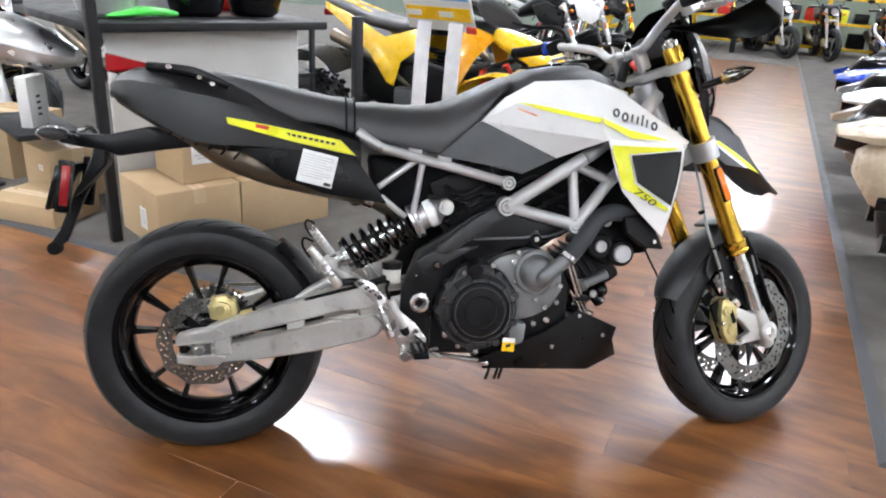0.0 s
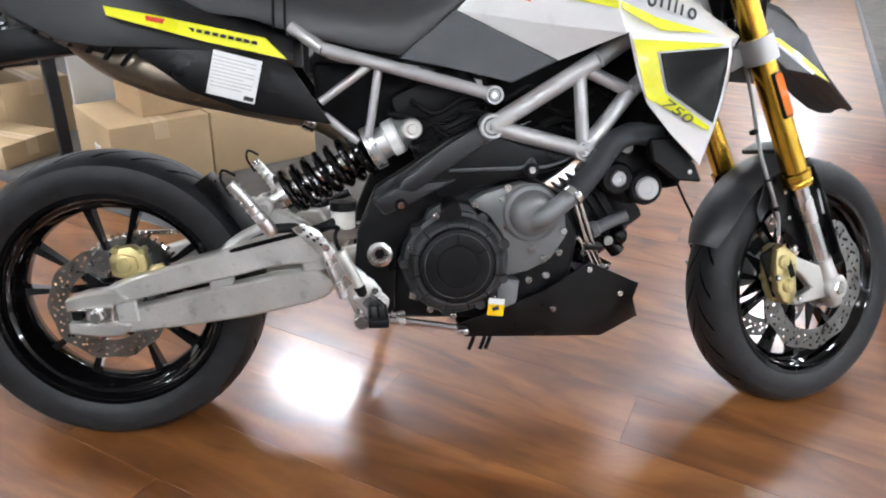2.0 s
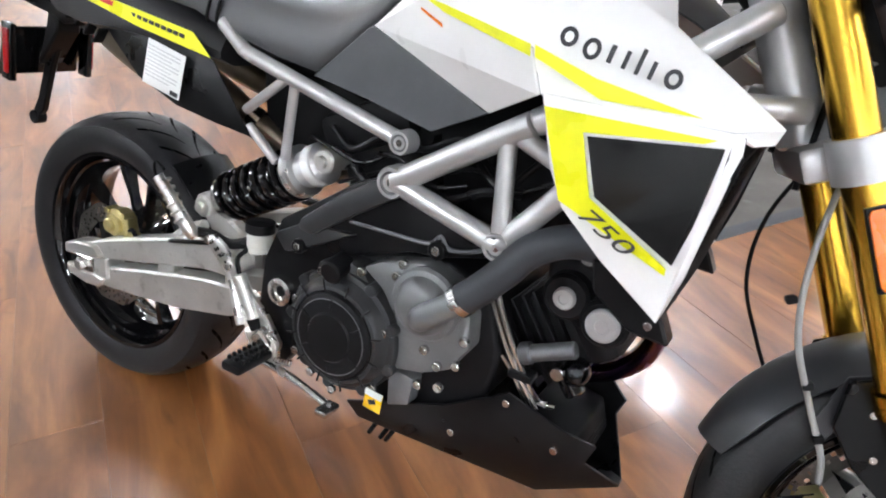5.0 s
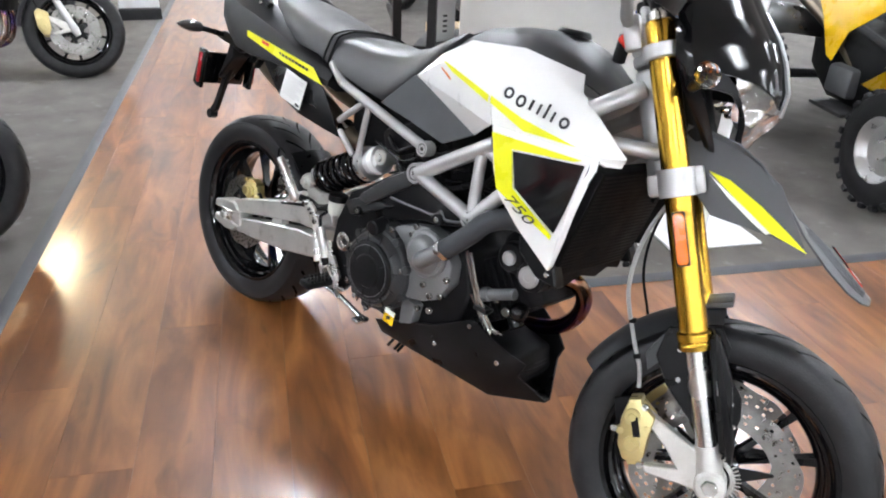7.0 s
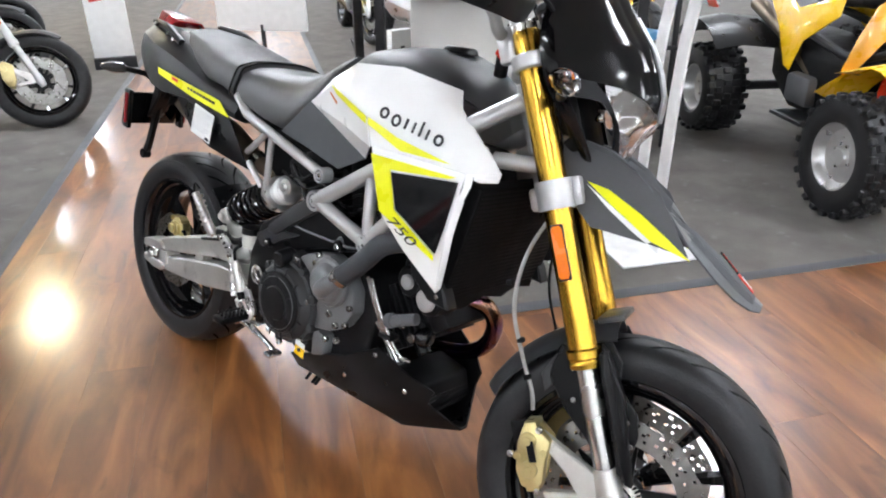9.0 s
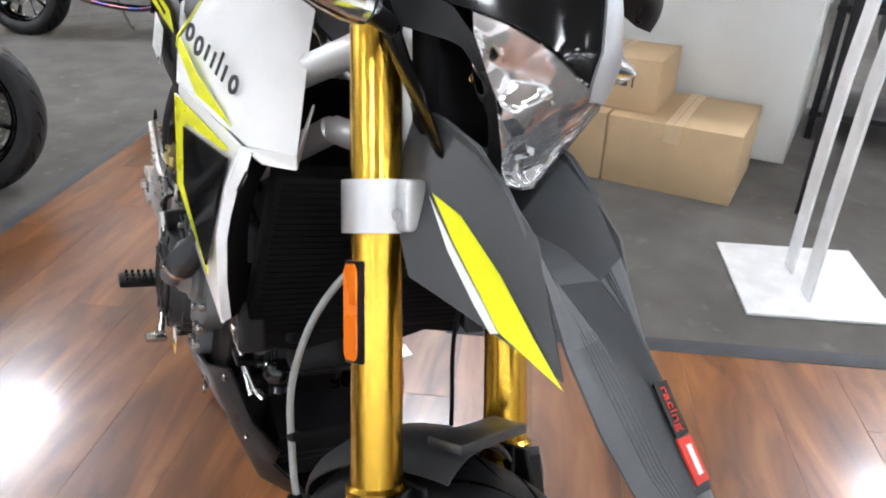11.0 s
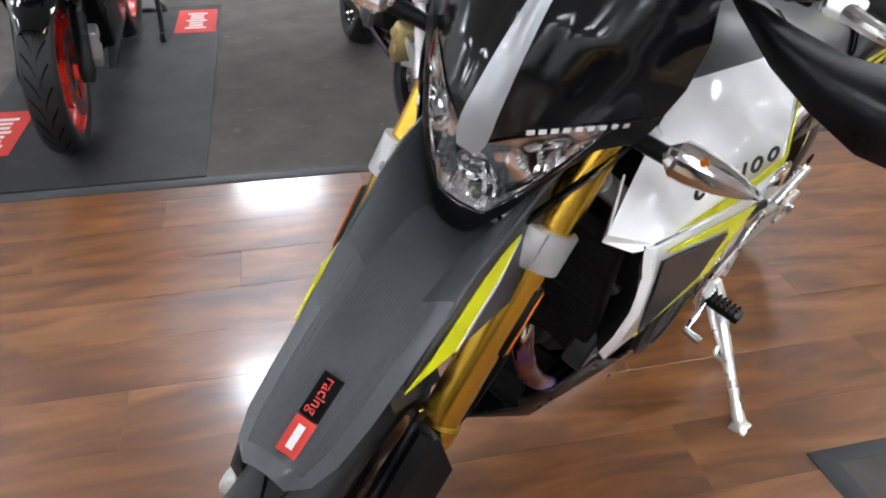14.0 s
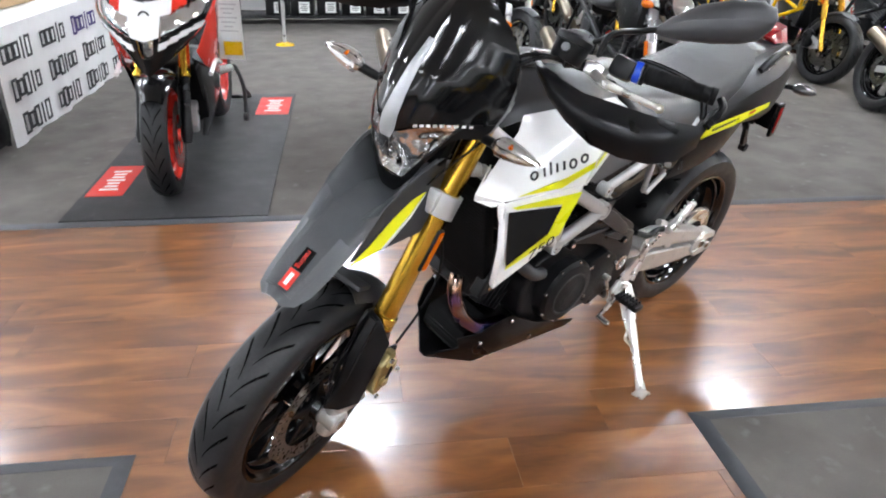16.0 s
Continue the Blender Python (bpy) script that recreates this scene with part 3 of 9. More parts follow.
s.done("sensor_ring", STEEL, front, "toothed wheel-speed ring")
s = Shape(REARAT).lathe([(0.06, 0.088), (0.105, 0.088), (0.108, 0.094), (0.105, 0.1), (0.06, 0.1)], seg=60, ring=True)
for k in range(42):
    a = 2 * math.pi * k / 42
    s.box((0.010, 0.005, 0.007), (0.110 * math.cos(a), 0.094, 0.110 * math.sin(a)), 0.001, Matrix.Rotation(-a, 3, "Y"), seg=1)
s.done("sprocket", STEEL, rear)

# ---- fork, in the steering's axes (F ahead, L left, U up the legs)
for sgn in (-1, 1):
    y = 0.105 * sgn
    w = Vector((0, 0, 1))
    leg = Shape(FORK).rings([(Vector((0, y, u)), r) for u, r in ((0.262, 0.022), (0.264, 0.0315), (0.272, 0.0325), (0.276, 0.030), (0.279, 0.030), (0.282, 0.0325), (0.296, 0.0325), (0.300, 0.0275), (0.42, 0.0265), (0.553, 0.0265), (0.613, 0.0265), (0.80, 0.0265), (0.882, 0.0265), (0.886, 0.024))], w, 32).done("fork_leg", GOLD, BIKE, "gold anodised upside-down fork leg")
    Shape(FORK).rings([(Vector((0, y, u)), r) for u, r in ((0.886, 0.023), (0.900, 0.022), (0.902, 0.012), (0.908, 0.011))], w, 24).done("fork_cap", STEEL, leg)
    Shape(FORK).rod((0, y, 0.02), (0, y, 0.264), 0.0205, seg=28).done("slider", STEEL, leg, "polished steel fork slider")
    # foot with the brake mount
    foot = Shape(FORK)
    foot.rings([(Vector((0, y, u)), r) for u, r in ((-0.052, 0.012), (-0.045, 0.020), (0.01, 0.027), (0.05, 0.024), (0.075, 0.0225))], w, 20)
    foot.rod((0, 0.08 * sgn, 0.0), (0, 0.135 * sgn, 0.0), 0.030, seg=24)
    foot.prism([(-0.012, 0.06), (-0.105, 0.150), (-0.118, 0.140), (-0.075, 0.070), (-0.06, 0.030), (-0.125, 0.035), (-0.122, 0.020), (-0.03, -0.012), (0.0, -0.02), (0.008, 0.05)], y - 0.012, y + 0.010, 0.003)
    fo = foot.done("fork_foot", CASTALU, leg, "cast aluminium fork foot")
    Shape(FORK).rod((0, 0.125 * sgn, 0), (0, 0.139 * sgn, 0), 0.017, seg=6).done("axle_nut", STEEL, fo)
    # radial four-piston caliper
    c = Shape(FORK @ Matrix.Translation((-0.132, 0, 0.104)) @ Matrix.Diagonal((0.84, 0.90, 0.84, 1)) @ Matrix.Translation((0.142, 0.006 * sgn, -0.112)))
    half_ = [(-0.088, 0.146), (-0.118, 0.190), (-0.146, 0.186), (-0.166, 0.150), (-0.182, 0.088), (-0.176, 0.050), (-0.148, 0.036), (-0.124, 0.054), (-0.110, 0.098)]
    lo_, hi_ = sorted((y + sgn * 0.034, y - sgn * 0.020))
    c.prism(half_, y + sgn * 0.010, y + sgn * 0.034, 0.005, seg=2)
    c.prism(half_, y - sgn * 0.020, y - sgn * 0.002, 0.005, seg=2)
    for f, u in ((-0.138, 0.154), (-0.148, 0.088)):
        c.rod((f, y + sgn * 0.043, u), (f, y, u), 0.0195, seg=20)
        c.rod((f, y + sgn * 0.046, u), (f, y, u), 0.010, seg=14)
    c.rod((-0.172, y + sgn * 0.036, 0.120), (-0.172, y - sgn * 0.02, 0.120), 0.009, seg=12)
    c.rod((-0.108, y + sgn * 0.036, 0.122), (-0.108, y - sgn * 0.02, 0.122), 0.008, seg=12)
    c.box((0.030, 0.050, 0.012), (-0.128, y + sgn * 0.008, 0.188), 0.003)
    c.box((0.030, 0.050, 0.012), (-0.150, y + sgn * 0.008, 0.042), 0.003)
    cal = c.done("brake_caliper", GOLDCAL, BIKE, "gold four-piston front brake caliper")
    Shape(FORK).box((0.050, 0.010, 0.110), (-0.140, y + sgn * 0.004, 0.118), 0.003).done("brake_pad", BLACKMATT, cal)
    Shape(FORK).box((0.014, 0.002, 0.040), (-0.124, y + sgn * 0.0348, 0.120), 0.0005, seg=1).done("caliper_mark", BLACKMATT, cal)
    b = Shape(FORK)
    for f, u in ((-0.100, 0.160), (-0.125, 0.045), (-0.165, 0.120)):
        bolt(b, (f, y + sgn * 0.032, u), 0.007, 0.008, (0, sgn, 0))
    b.each("bolt", STEEL, cal)
    # black guard behind the slider, with its bolts
    g = Shape(FORK).prism([(-0.048, 0.305), (0.050, 0.300), (0.062, 0.260), (0.050, 0.215), (0.072, 0.160), (0.066, 0.120), (0.040, 0.070), (-0.010, 0.060), (-0.030, 0.120), (-0.066, 0.190), (-0.078, 0.25)], y * 0.80 - 0.004, y * 0.80 + 0.004, 0.002)
    g.prism([(0.026, 0.285), (0.046, 0.290), (0.060, 0.20), (0.045, 0.07), (0.022, 0.06)], y - 0.012, y + 0.012, 0.003)
    gd = g.done("fork_guard", BLACKSATIN, leg, "black plastic fork guard")
    out_ = 0.157 if sgn > 0 else 0.132
    edge_ = [(0.078, 0.300), (0.120, 0.294), (out_, 0.252), (out_ + 0.001, 0.085), (0.128, 0.048), (0.092, 0.028), (0.074, 0.080), (0.070, 0.200)]
    V = [(0.044 - 0.5 * abs(l - 0.108) ** 1.5 * 4, sgn * l, u) for l, u in edge_] + [(0.050, sgn * 0.108, 0.270), (0.052, sgn * 0.110, 0.080)]
    Shape(FORK).panel(V, [(0, 1, 8), (1, 2, 8), (2, 3, 9, 8), (3, 4, 9), (4, 5, 9), (5, 6, 9), (6, 7, 8, 9), (7, 0, 8)], 0.004, 0.001).done("fork_shield", BLACKSATIN, leg, "black plastic shield before the slider", 35)
    b = Shape(FORK)
    for f, u in ((-0.040, 0.20), (0.052, 0.150), (0.050, 0.105), (-0.03, 0.26)):
        bolt(b, (f, y * 0.80 + sgn * 0.004, u), 0.0055, 0.006, (0, sgn, 0))
    b.each("bolt", STEEL, gd)
    Shape(FORK).box((0.007, 0.0016, 0.060), (0.036, sgn * 0.1175, 0.205), 0.0006, Matrix.Rotation(radians(4), 3, "Y"), seg=1).done("guard_label", WHITEPRINT, gd, "white printed label")
    # side reflector
    r = Shape(FORK).prism([(-0.012, 0.436), (-0.008, 0.430), (0.005, 0.430), (0.009, 0.436), (0.009, 0.520), (0.005, 0.527), (-0.008, 0.527), (-0.012, 0.520)], sgn * 0.1365, sgn * 0.139, 0.001).done("reflector", ORANGE, leg, "orange side reflector")
    Shape(FORK).box((0.024, 0.010, 0.103), (-0.0015, sgn * 0.131, 0.478), 0.002).done("reflector_base", BLACKSATIN, r)

# clamps, head tube
s = Shape(FORK)
for y in (-0.105, 0.105):
    s.rings([(Vector((0, y, u)), 0.0355) for u in (0.557, 0.560, 0.580, 0.582, 0.584, 0.607, 0.610)], Vector((0, 0, 1)), 32)
    s.box((0.020, 0.030, 0.052), (0.040, y * 0.90, 0.584), 0.005)
    bolt(s, (0.040, y * 0.90 - 0.016, 0.575), 0.006, 0.005)
s.box((0.060, 0.16, 0.045), (-0.030, 0, 0.582), 0.008)
s.done("lower_clamp", FRAMEALU, BIKE, "silver lower fork clamp")
s = Shape(FORK)
for y in (-0.105, 0.105):
    s.rings([(Vector((0, y, u)), r) for u, r in ((0.815, 0.033), (0.818, 0.036), (0.840, 0.036), (0.843, 0.033))], Vector((0, 0, 1)), 32)
s.prism([(-0.015, -0.10), (0.018, -0.09), (0.0, 0.0), (0.018, 0.09), (-0.015, 0.10), (-0.066, 0.03), (-0.066, -0.03)], 0.818, 0.840, 0.004, axis="z")
s.rod((-0.035, 0, 0.84), (-0.035, 0, 0.862), 0.017, seg=6)
s.done("top_clamp", FRAMEALU, BIKE, "silver top fork clamp")
s = Shape(FORK).rod((-0.035, 0, 0.60), (-0.035, 0, 0.815), 0.032, seg=28)
s.done("head_tube", FRAMEALU, BIKE)

# ---- low front mudguard behind the fork
rows = []
for k in range(15):
    a = radians(80 + 56 * k / 14)
    w = 0.068 * (1 - 0.35 * max(0, (k - 10) / 4) ** 2) * (0.80 + 0.20 * min(1, k / 3))
    row = []
    for j in range(9):
        v = -1 + j / 4
        rad = 0.330 - 0.030 * abs(v) ** 2.4
        row.append((rad * math.cos(a), v * w, rad * math.sin(a)))
    rows.append(row)
V = [p for r in rows for p in r]
F = [(j * 9 + k, j * 9 + k + 1, (j + 1) * 9 + k + 1, (j + 1) * 9 + k) for j in range(14) for k in range(8)]
s = Shape(FORK).panel(V, F, 0.003, 0)
for sgn in (-1, 1):
    s.prism([(-0.10, 0.250), (-0.045, 0.305), (-0.002, 0.300), (-0.02, 0.27), (-0.10, 0.215)], sgn * 0.068 - 0.002, sgn * 0.068 + 0.002, 0.001)
s.box((0.050, 0.110, 0.012), (0.048, 0.0, 0.336), 0.003)
s.done("front_mudguard", PLASTIC, BIKE, "dark grey front mudguard behind the fork")

# ---- high beak
BEAKROWS = [  # F, U of the ridge, half width, drop of the side edge
    (0.030, 0.690, 0.082, 0.060), (0.075, 0.668, 0.080, 0.055), (0.115, 0.640, 0.078, 0.048), (0.150, 0.597, 0.075, 0.042),
    (0.185, 0.540, 0.071, 0.036), (0.220, 0.473, 0.067, 0.030), (0.252, 0.412, 0.063, 0.026), (0.278, 0.364, 0.057, 0.022), (0.296, 0.336, 0.046, 0.016), (0.306, 0.320, 0.026, 0.008)]
BEAKDISH = (0.115, 0.105, 0.084, 0.058, 0.030, 0.008, 0.0, 0.0, 0.0, 0.0)


def beak_at(i, v, out=0.0):
    """A point of the beak: row i, v across it; the middle dips under the chin at the top."""
    f, u, w, d = BEAKROWS[i]
    k = max(0.0, (abs(v) - 0.50) / 0.50)
    deep = BEAKDISH[i]
    rim = min(1.0, max(0.0, (abs(v) - 0.56) / 0.40))
    dn = 1.15 * d * k * (1 - min(1.0, deep / 0.04)) - 0.004 * max(0.0, 1 - abs(v) / 0.56) * (deep == 0) - out
    return (f - dn * 0.44 - deep * 0.30 * (1 - rim), v * w, u - dn * 0.72 - deep * (1 - rim ** 0.8))


V, F = [], []
n = 21
for i in range(len(BEAKROWS)):
    V += [beak_at(i, -1 + 2 * j / (n - 1)) for j in range(n)]
for i in range(len(BEAKROWS) - 1):
    F += [(i * n + j, i * n + j + 1, (i + 1) * n + j + 1, (i + 1) * n + j) for j in range(n - 1)]
beak = Shape(FORK).panel(V, F, 0.004, 0).done("beak_fender", FENDERGREY, BIKE, "long dark grey beak fender over the front wheel", 24)
for sgn in (-1, 1):
    def sk(f, l, u):
        return (f, sgn * (l - (0.0045 if l > 0.075 else 0.0)), u)
    Shape(FORK).panel([sk(0.030, 0.080, 0.690), sk(0.062, 0.0845, 0.596), sk(0.150, 0.078, 0.515), sk(0.205, 0.070, 0.430), sk(0.148, 0.095, 0.466), sk(0.053, 0.115, 0.516), sk(0.026, 0.106, 0.570), sk(0.178, 0.073, 0.552), sk(0.112, 0.079, 0.640), sk(0.020, 0.092, 0.640), sk(0.072, 0.082, 0.668)],
                      [(0, 9, 1, 10), (10, 1, 8), (8, 1, 2, 7), (7, 2, 3), (1, 2, 3, 4, 5, 6), (9, 6, 1)], 0.004, 0.001).done("beak_side", PLASTIC, beak, "dark grey side flap of the beak")
    Shape(FORK).panel([sk(0.058, 0.0875, 0.597), sk(0.092, 0.0835, 0.575), sk(0.140, 0.0815, 0.520), sk(0.180, 0.0825, 0.465), sk(0.207, 0.0735, 0.424), sk(0.150, 0.0955, 0.470), sk(0.128, 0.0940, 0.500), sk(0.092, 0.0925, 0.548)],
                      [(0, 1, 7), (1, 2, 6, 7), (2, 3, 5, 6), (3, 4, 5)], 0.002, 0).done("beak_stripe", YELLOW, beak, "acid yellow stripe")
    Shape(FORK).panel([sk(0.055, 0.0885, 0.594), sk(0.092, 0.0940, 0.546), sk(0.128, 0.0955, 0.499), sk(0.150, 0.0970, 0.469), sk(0.142, 0.0975, 0.468), sk(0.122, 0.0970, 0.492), sk(0.086, 0.0955, 0.542)],
                      [(0, 1, 6), (1, 2, 5, 6), (2, 3, 4, 5)], 0.002, 0).done("beak_pinstripe", WHITE, beak)
rib_lines = Shape(FORK)
for k in range(30):
    v = -0.72 + 1.44 * k / 29
    line = [beak_at(i, v, 0.0004) for i in range(4, 9)]
    rib_lines.tube(line, 0.0007, 5, smooth=1)
tagged(rib_lines.done("rib_texture", FENDERGREY, beak), kind="stuff")
# sticker near the tip: a red and a black field
st = frame_of((0.2735, 0.008, 0.3795), (0.46, 0, -0.888), (0, 1, 0))
Shape(FORK @ st).box((0.040, 0.024, 0.002), (0.020, 0, 0.004)).done("sticker_red", REDPRINT, beak, "red sticker with a white mark")
Shape(FORK @ st).box((0.026, 0.008, 0.001), (0.020, 0, 0.006)).done("sticker_mark", WHITEPRINT, beak)
Shape(FORK @ st).box((0.048, 0.024, 0.002), (-0.026, 0, 0.004)).done("sticker_black", BLACKGLOSS, beak, "black sticker with red lettering")
words("racing", 0.017, REDPRINT, beak, FORK @ st @ Matrix.Translation((-0.026, 0, 0.0056)))

# ---- headlight cowl
CW = FORK @ Matrix.Translation((0, 0.006, 0))
COWL = [  # U, half width, F at the middle, F at the edge
    (0.560, 0.046, 0.066, 0.052), (0.575, 0.058, 0.079, 0.058), (0.590, 0.066, 0.090, 0.062), (0.606, 0.074, 0.101, 0.066), (0.625, 0.084, 0.120, 0.069), (0.645, 0.091, 0.141, 0.071), (0.680, 0.108, 0.179, 0.069),
    (0.720, 0.126, 0.196, 0.064), (0.770, 0.141, 0.198, 0.055), (0.820, 0.150, 0.192, 0.055), (0.870, 0.147, 0.176, 0.060), (0.920, 0.128, 0.163, 0.070), (0.960, 0.095, 0.150, 0.090), (0.985, 0.055, 0.140, 0.115)]
LENS_HI = [(0.0, 0.688), (0.02, 0.699), (0.05, 0.722), (0.08, 0.746), (0.113, 0.7660), (0.15, 0.7905)]
LENS_LO = [(0.0, 0.601), (0.029, 0.604), (0.042, 0.624), (0.062, 0.656), (0.082, 0.694), (0.098, 0.735), (0.113, 0.7650), (0.15, 0.7900)]


def cowl_at(u, v, out=0.0):
    w, f0, f1 = at_x(COWL, u)
    k = abs(v) ** 2.0
    rib = 0.010 * max(0.0, 1 - abs(v) / 0.22) * (1 if u > 0.66 else 0)
    return Vector((f0 + (f1 - f0) * k + out + rib, v * (w + out * 0.5), u))


NV = 72
vs = [-1 + 2 * j / NV for j in range(NV + 1)]


def lens_edge(table, v):
    """Height of a lens edge on the column v of the cowl."""
    u = 0.68
    for _ in range(30):
        u = 0.5 * u + 0.5 * at_x(table, abs(v) * at_x(COWL, u)[0])[0]
    return u


LO_, HI_ = [lens_edge(LENS_LO, v) for v in vs], [lens_edge(LENS_HI, v) for v in vs]


def cowl_sheet(name, start, end, rows, mat, parent, thick, label, out=0.0, skip=0, deep=None, angle=60):
    """A part of the cowl's surface between two edges, column by column."""
    cols = range(skip, NV + 1 - skip)
    V, n = [], len(cols)
    for i in range(rows + 1):
        for j in cols:
            u = start[j] + (end[j] - start[j]) * i / rows
            p = cowl_at(u, vs[j], out)
            if deep:
                p -= Vector((deep(p.y, u, i / rows), 0, 0))
            V.append(p)
    F = [(i * n + k, i * n + k + 1, (i + 1) * n + k + 1, (i + 1) * n + k) for i in range(rows) for k in range(n - 1)]
    return Shape(CW).panel(V, F, thick, 0).done(name, mat, parent, label, angle)


def reflector_depth(l, u, k):
    """Three bowls with fine flutes between the lens edges."""
    edge = min(1.0, 5 * k, 5 * (1 - k)) * max(0.0, min(1.0, (0.104 - abs(l)) / 0.03))
    bowl = 0.022 * max(0.0, 1 - (l / 0.034) ** 2 - ((u - 0.638) / 0.046) ** 2) ** 0.7
    side = 0.018 * max(0.0, 1 - ((abs(l) - 0.066) / 0.028) ** 2 - ((u - 0.708) / 0.036) ** 2) ** 0.7
    step = 0.008 * ((k * 2.0 + 5 * abs(l)) % 1.0)
    flute = 0.0060 * ((abs(l) * 42 + 0.8 * k) % 1.0)
    return 0.003 + edge * (0.003 + max(bowl, side) + step + flute)


TOP_, FOOT_ = [0.985] * (NV + 1), [min(max(0.562 + 0.185 * abs(v) ** 3.0, LO_[j] - 0.036), LO_[j] - 0.005) for j, v in enumerate(vs)]
cowl = cowl_sheet("headlight_cowl", HI_, TOP_, 30, BLACKGLOSS, BIKE, 0.003, "gloss black headlight cowl and small screen")
cowl_sheet("cowl_chin", FOOT_, LO_, 8, BLACKSATIN, cowl, 0.006, "satin black chin under the lens", 0.002)
cowl_sheet("headlight_lens", LO_, HI_, 12, CLEAR, cowl, 0.0016, "clear V-shaped headlight lens", 0.002, 9)
cowl_sheet("headlight_reflector", LO_, HI_, 24, CHROME, cowl, 0.002, "fluted chrome headlight reflector", -0.001, 10, reflector_depth, 40)
s = Shape(CW)
s.cut().rod((0.085, 0.0, 0.640), (0.112, 0.0, 0.641), 0.009, 0.006, seg=16)
for sgn in (-1, 1):
    s.cut().ball((0.098, sgn * 0.068, 0.706), (0.012, 0.008, 0.008), 14)
s.each("headlight_bulb", CHROME, cowl)
# sides of the cowl, swept back behind its edge
for sgn in (-1, 1):
    V = []
    for k in range(13):
        u = 0.612 + 0.328 * k / 12
        w, f0, f1 = at_x(COWL, u)
        sw = 0.5 + 0.5 * math.sin(math.pi * k / 12)
        for d in (0.0, 0.35, 0.7, 1.0):
            V.append((f1 - 0.030 * d * sw, sgn * (w + 0.003 * d * sw - 0.006 * d * d), u + 0.006 * d))
    Shape(CW).panel(V, [(k * 4 + j, k * 4 + j + 1, (k + 1) * 4 + j + 1, (k + 1) * 4 + j) for k in range(12) for j in range(3)], 0.003, 0).done("cowl_side", BLACKGLOSS, cowl, "", 60)
# raised silver blade in the middle
V, F = [], []
rowsU = [0.679 + 0.20 * i / 14 for i in range(15)]
for i, u in enumerate(rowsU):
    hw = (0.0195 - 0.0125 * i / 14) * (0.6, 0.9, 0.98)[min(i, 2)]
    for j in range(7):
        v = -1 + j / 3
        w, f0, f1 = at_x(COWL, u)
        V.append((f0 + 0.0145 - 0.005 * v * v, v * hw, u))
F = [(i * 7 + j, i * 7 + j + 1, (i + 1) * 7 + j + 1, (i + 1) * 7 + j) for i in range(14) for j in range(6)]
Shape(CW).panel(V, F, 0.005, 0).done("cowl_blade", GREYP, cowl, "silver-grey blade down the cowl")
# name on the cowl's side, as a row of plain bars
s = Shape(CW)
for k in range(9):
    l = 0.046 + 0.0088 * k
    u = 0.722 + 0.0052 * k
    w = at_x(COWL, u)[0]
    p, ahead_, above_ = cowl_at(u, l / w, 0.0022), cowl_at(u + 0.0026, (l + 0.0044) / at_x(COWL, u + 0.0026)[0], 0.0022), cowl_at(u + 0.01, l / at_x(COWL, u + 0.01)[0], 0.0022)
    s.cut()
    s.at = CW @ frame_of(p, ahead_ - p, above_ - p)
    s.box((0.0080, 0.0048, 0.0010), (0, 0, 0))
s.each("name_bar", WHITEPRINT, cowl)
# back of the cowl and the instruments
s = Shape(FORK)
s.box((0.050, 0.17, 0.17), (0.045, 0, 0.735), 0.02)
s.box((0.045, 0.150, 0.085), (0.062, 0, 0.885), 0.014, Matrix.Rotation(radians(-25), 3, "Y"))
s.done("instrument_pod", BLACKMATT, BIKE, "matt black instrument pod behind the screen")
Shape(FORK).box((0.004, 0.125, 0.062), (0.036, 0, 0.892), 0.001, Matrix.Rotation(radians(-25), 3, "Y")).done("instrument_face", material("dial_face", (0.10, 0.10, 0.11), 0.15), BIKE, "grey instrument display")

# turn signals
for sgn in (-1, 1):
    ind = Shape(FORK).rod((0.045, sgn * 0.120, 0.752), (0.072, sgn * 0.185, 0.755), 0.0095, 0.011).done("front_indicator", BLACKSATIN, BIKE, "clear front turn signal on a black stalk")
    prof = [(0.172, 0.010), (0.186, 0.024), (0.205, 0.0245), (0.232, 0.020), (0.256, 0.012), (0.276, 0.003)]
    rows = []
    for l, r in prof:
        rows.append([(0.078 + 0.9 * r * math.cos(a), sgn * l, 0.757 + 0.06 * (l - 0.172) + r * 0.92 * math.sin(a)) for a in [2 * math.pi * k / 16 for k in range(17)]])
    Shape(FORK).loft(rows).done("indicator_lens", CLEAR, ind, "clear indicator lens")
    s = Shape(FORK)
    s.loft([[(0.072 + (x - 0.078) * 0.72, l * 0.985, 0.757 + (z - 0.757) * 0.72) for x, l, z in [(0.078 + 0.9 * r * math.cos(a), sgn * l, 0.757 + 0.06 * (l - 0.172) + r * 0.92 * math.sin(a)) for a in [2 * math.pi * k / 10 for k in range(11)]]] for l, r in prof])
    s.done("indicator_reflector", CHROME, ind, "", 10)
    Shape(FORK).ball((0.078, sgn * 0.208, 0.762), (0.009, 0.013, 0.009), 12).done("indicator_bulb", ORANGE, ind, "amber bulb")

# ---- handlebar with guards, levers and mirrors
bar = Shape(FORK).tube([(-0.096, -0.455, 1.026), (-0.084, -0.360, 1.012), (-0.064, -0.250, 0.990), (-0.050, -0.130, 0.945), (-0.062, -0.070, 0.912), (-0.058, 0, 0.905), (-0.062, 0.070, 0.912), (-0.050, 0.130, 0.945), (-0.064, 0.250, 0.990), (-0.084, 0.360, 1.012), (-0.096, 0.455, 1.026)],
                       0.0125, 14).done("handlebar", FRAMEALU, BIKE, "grey tapered handlebar")
s = Shape(FORK)
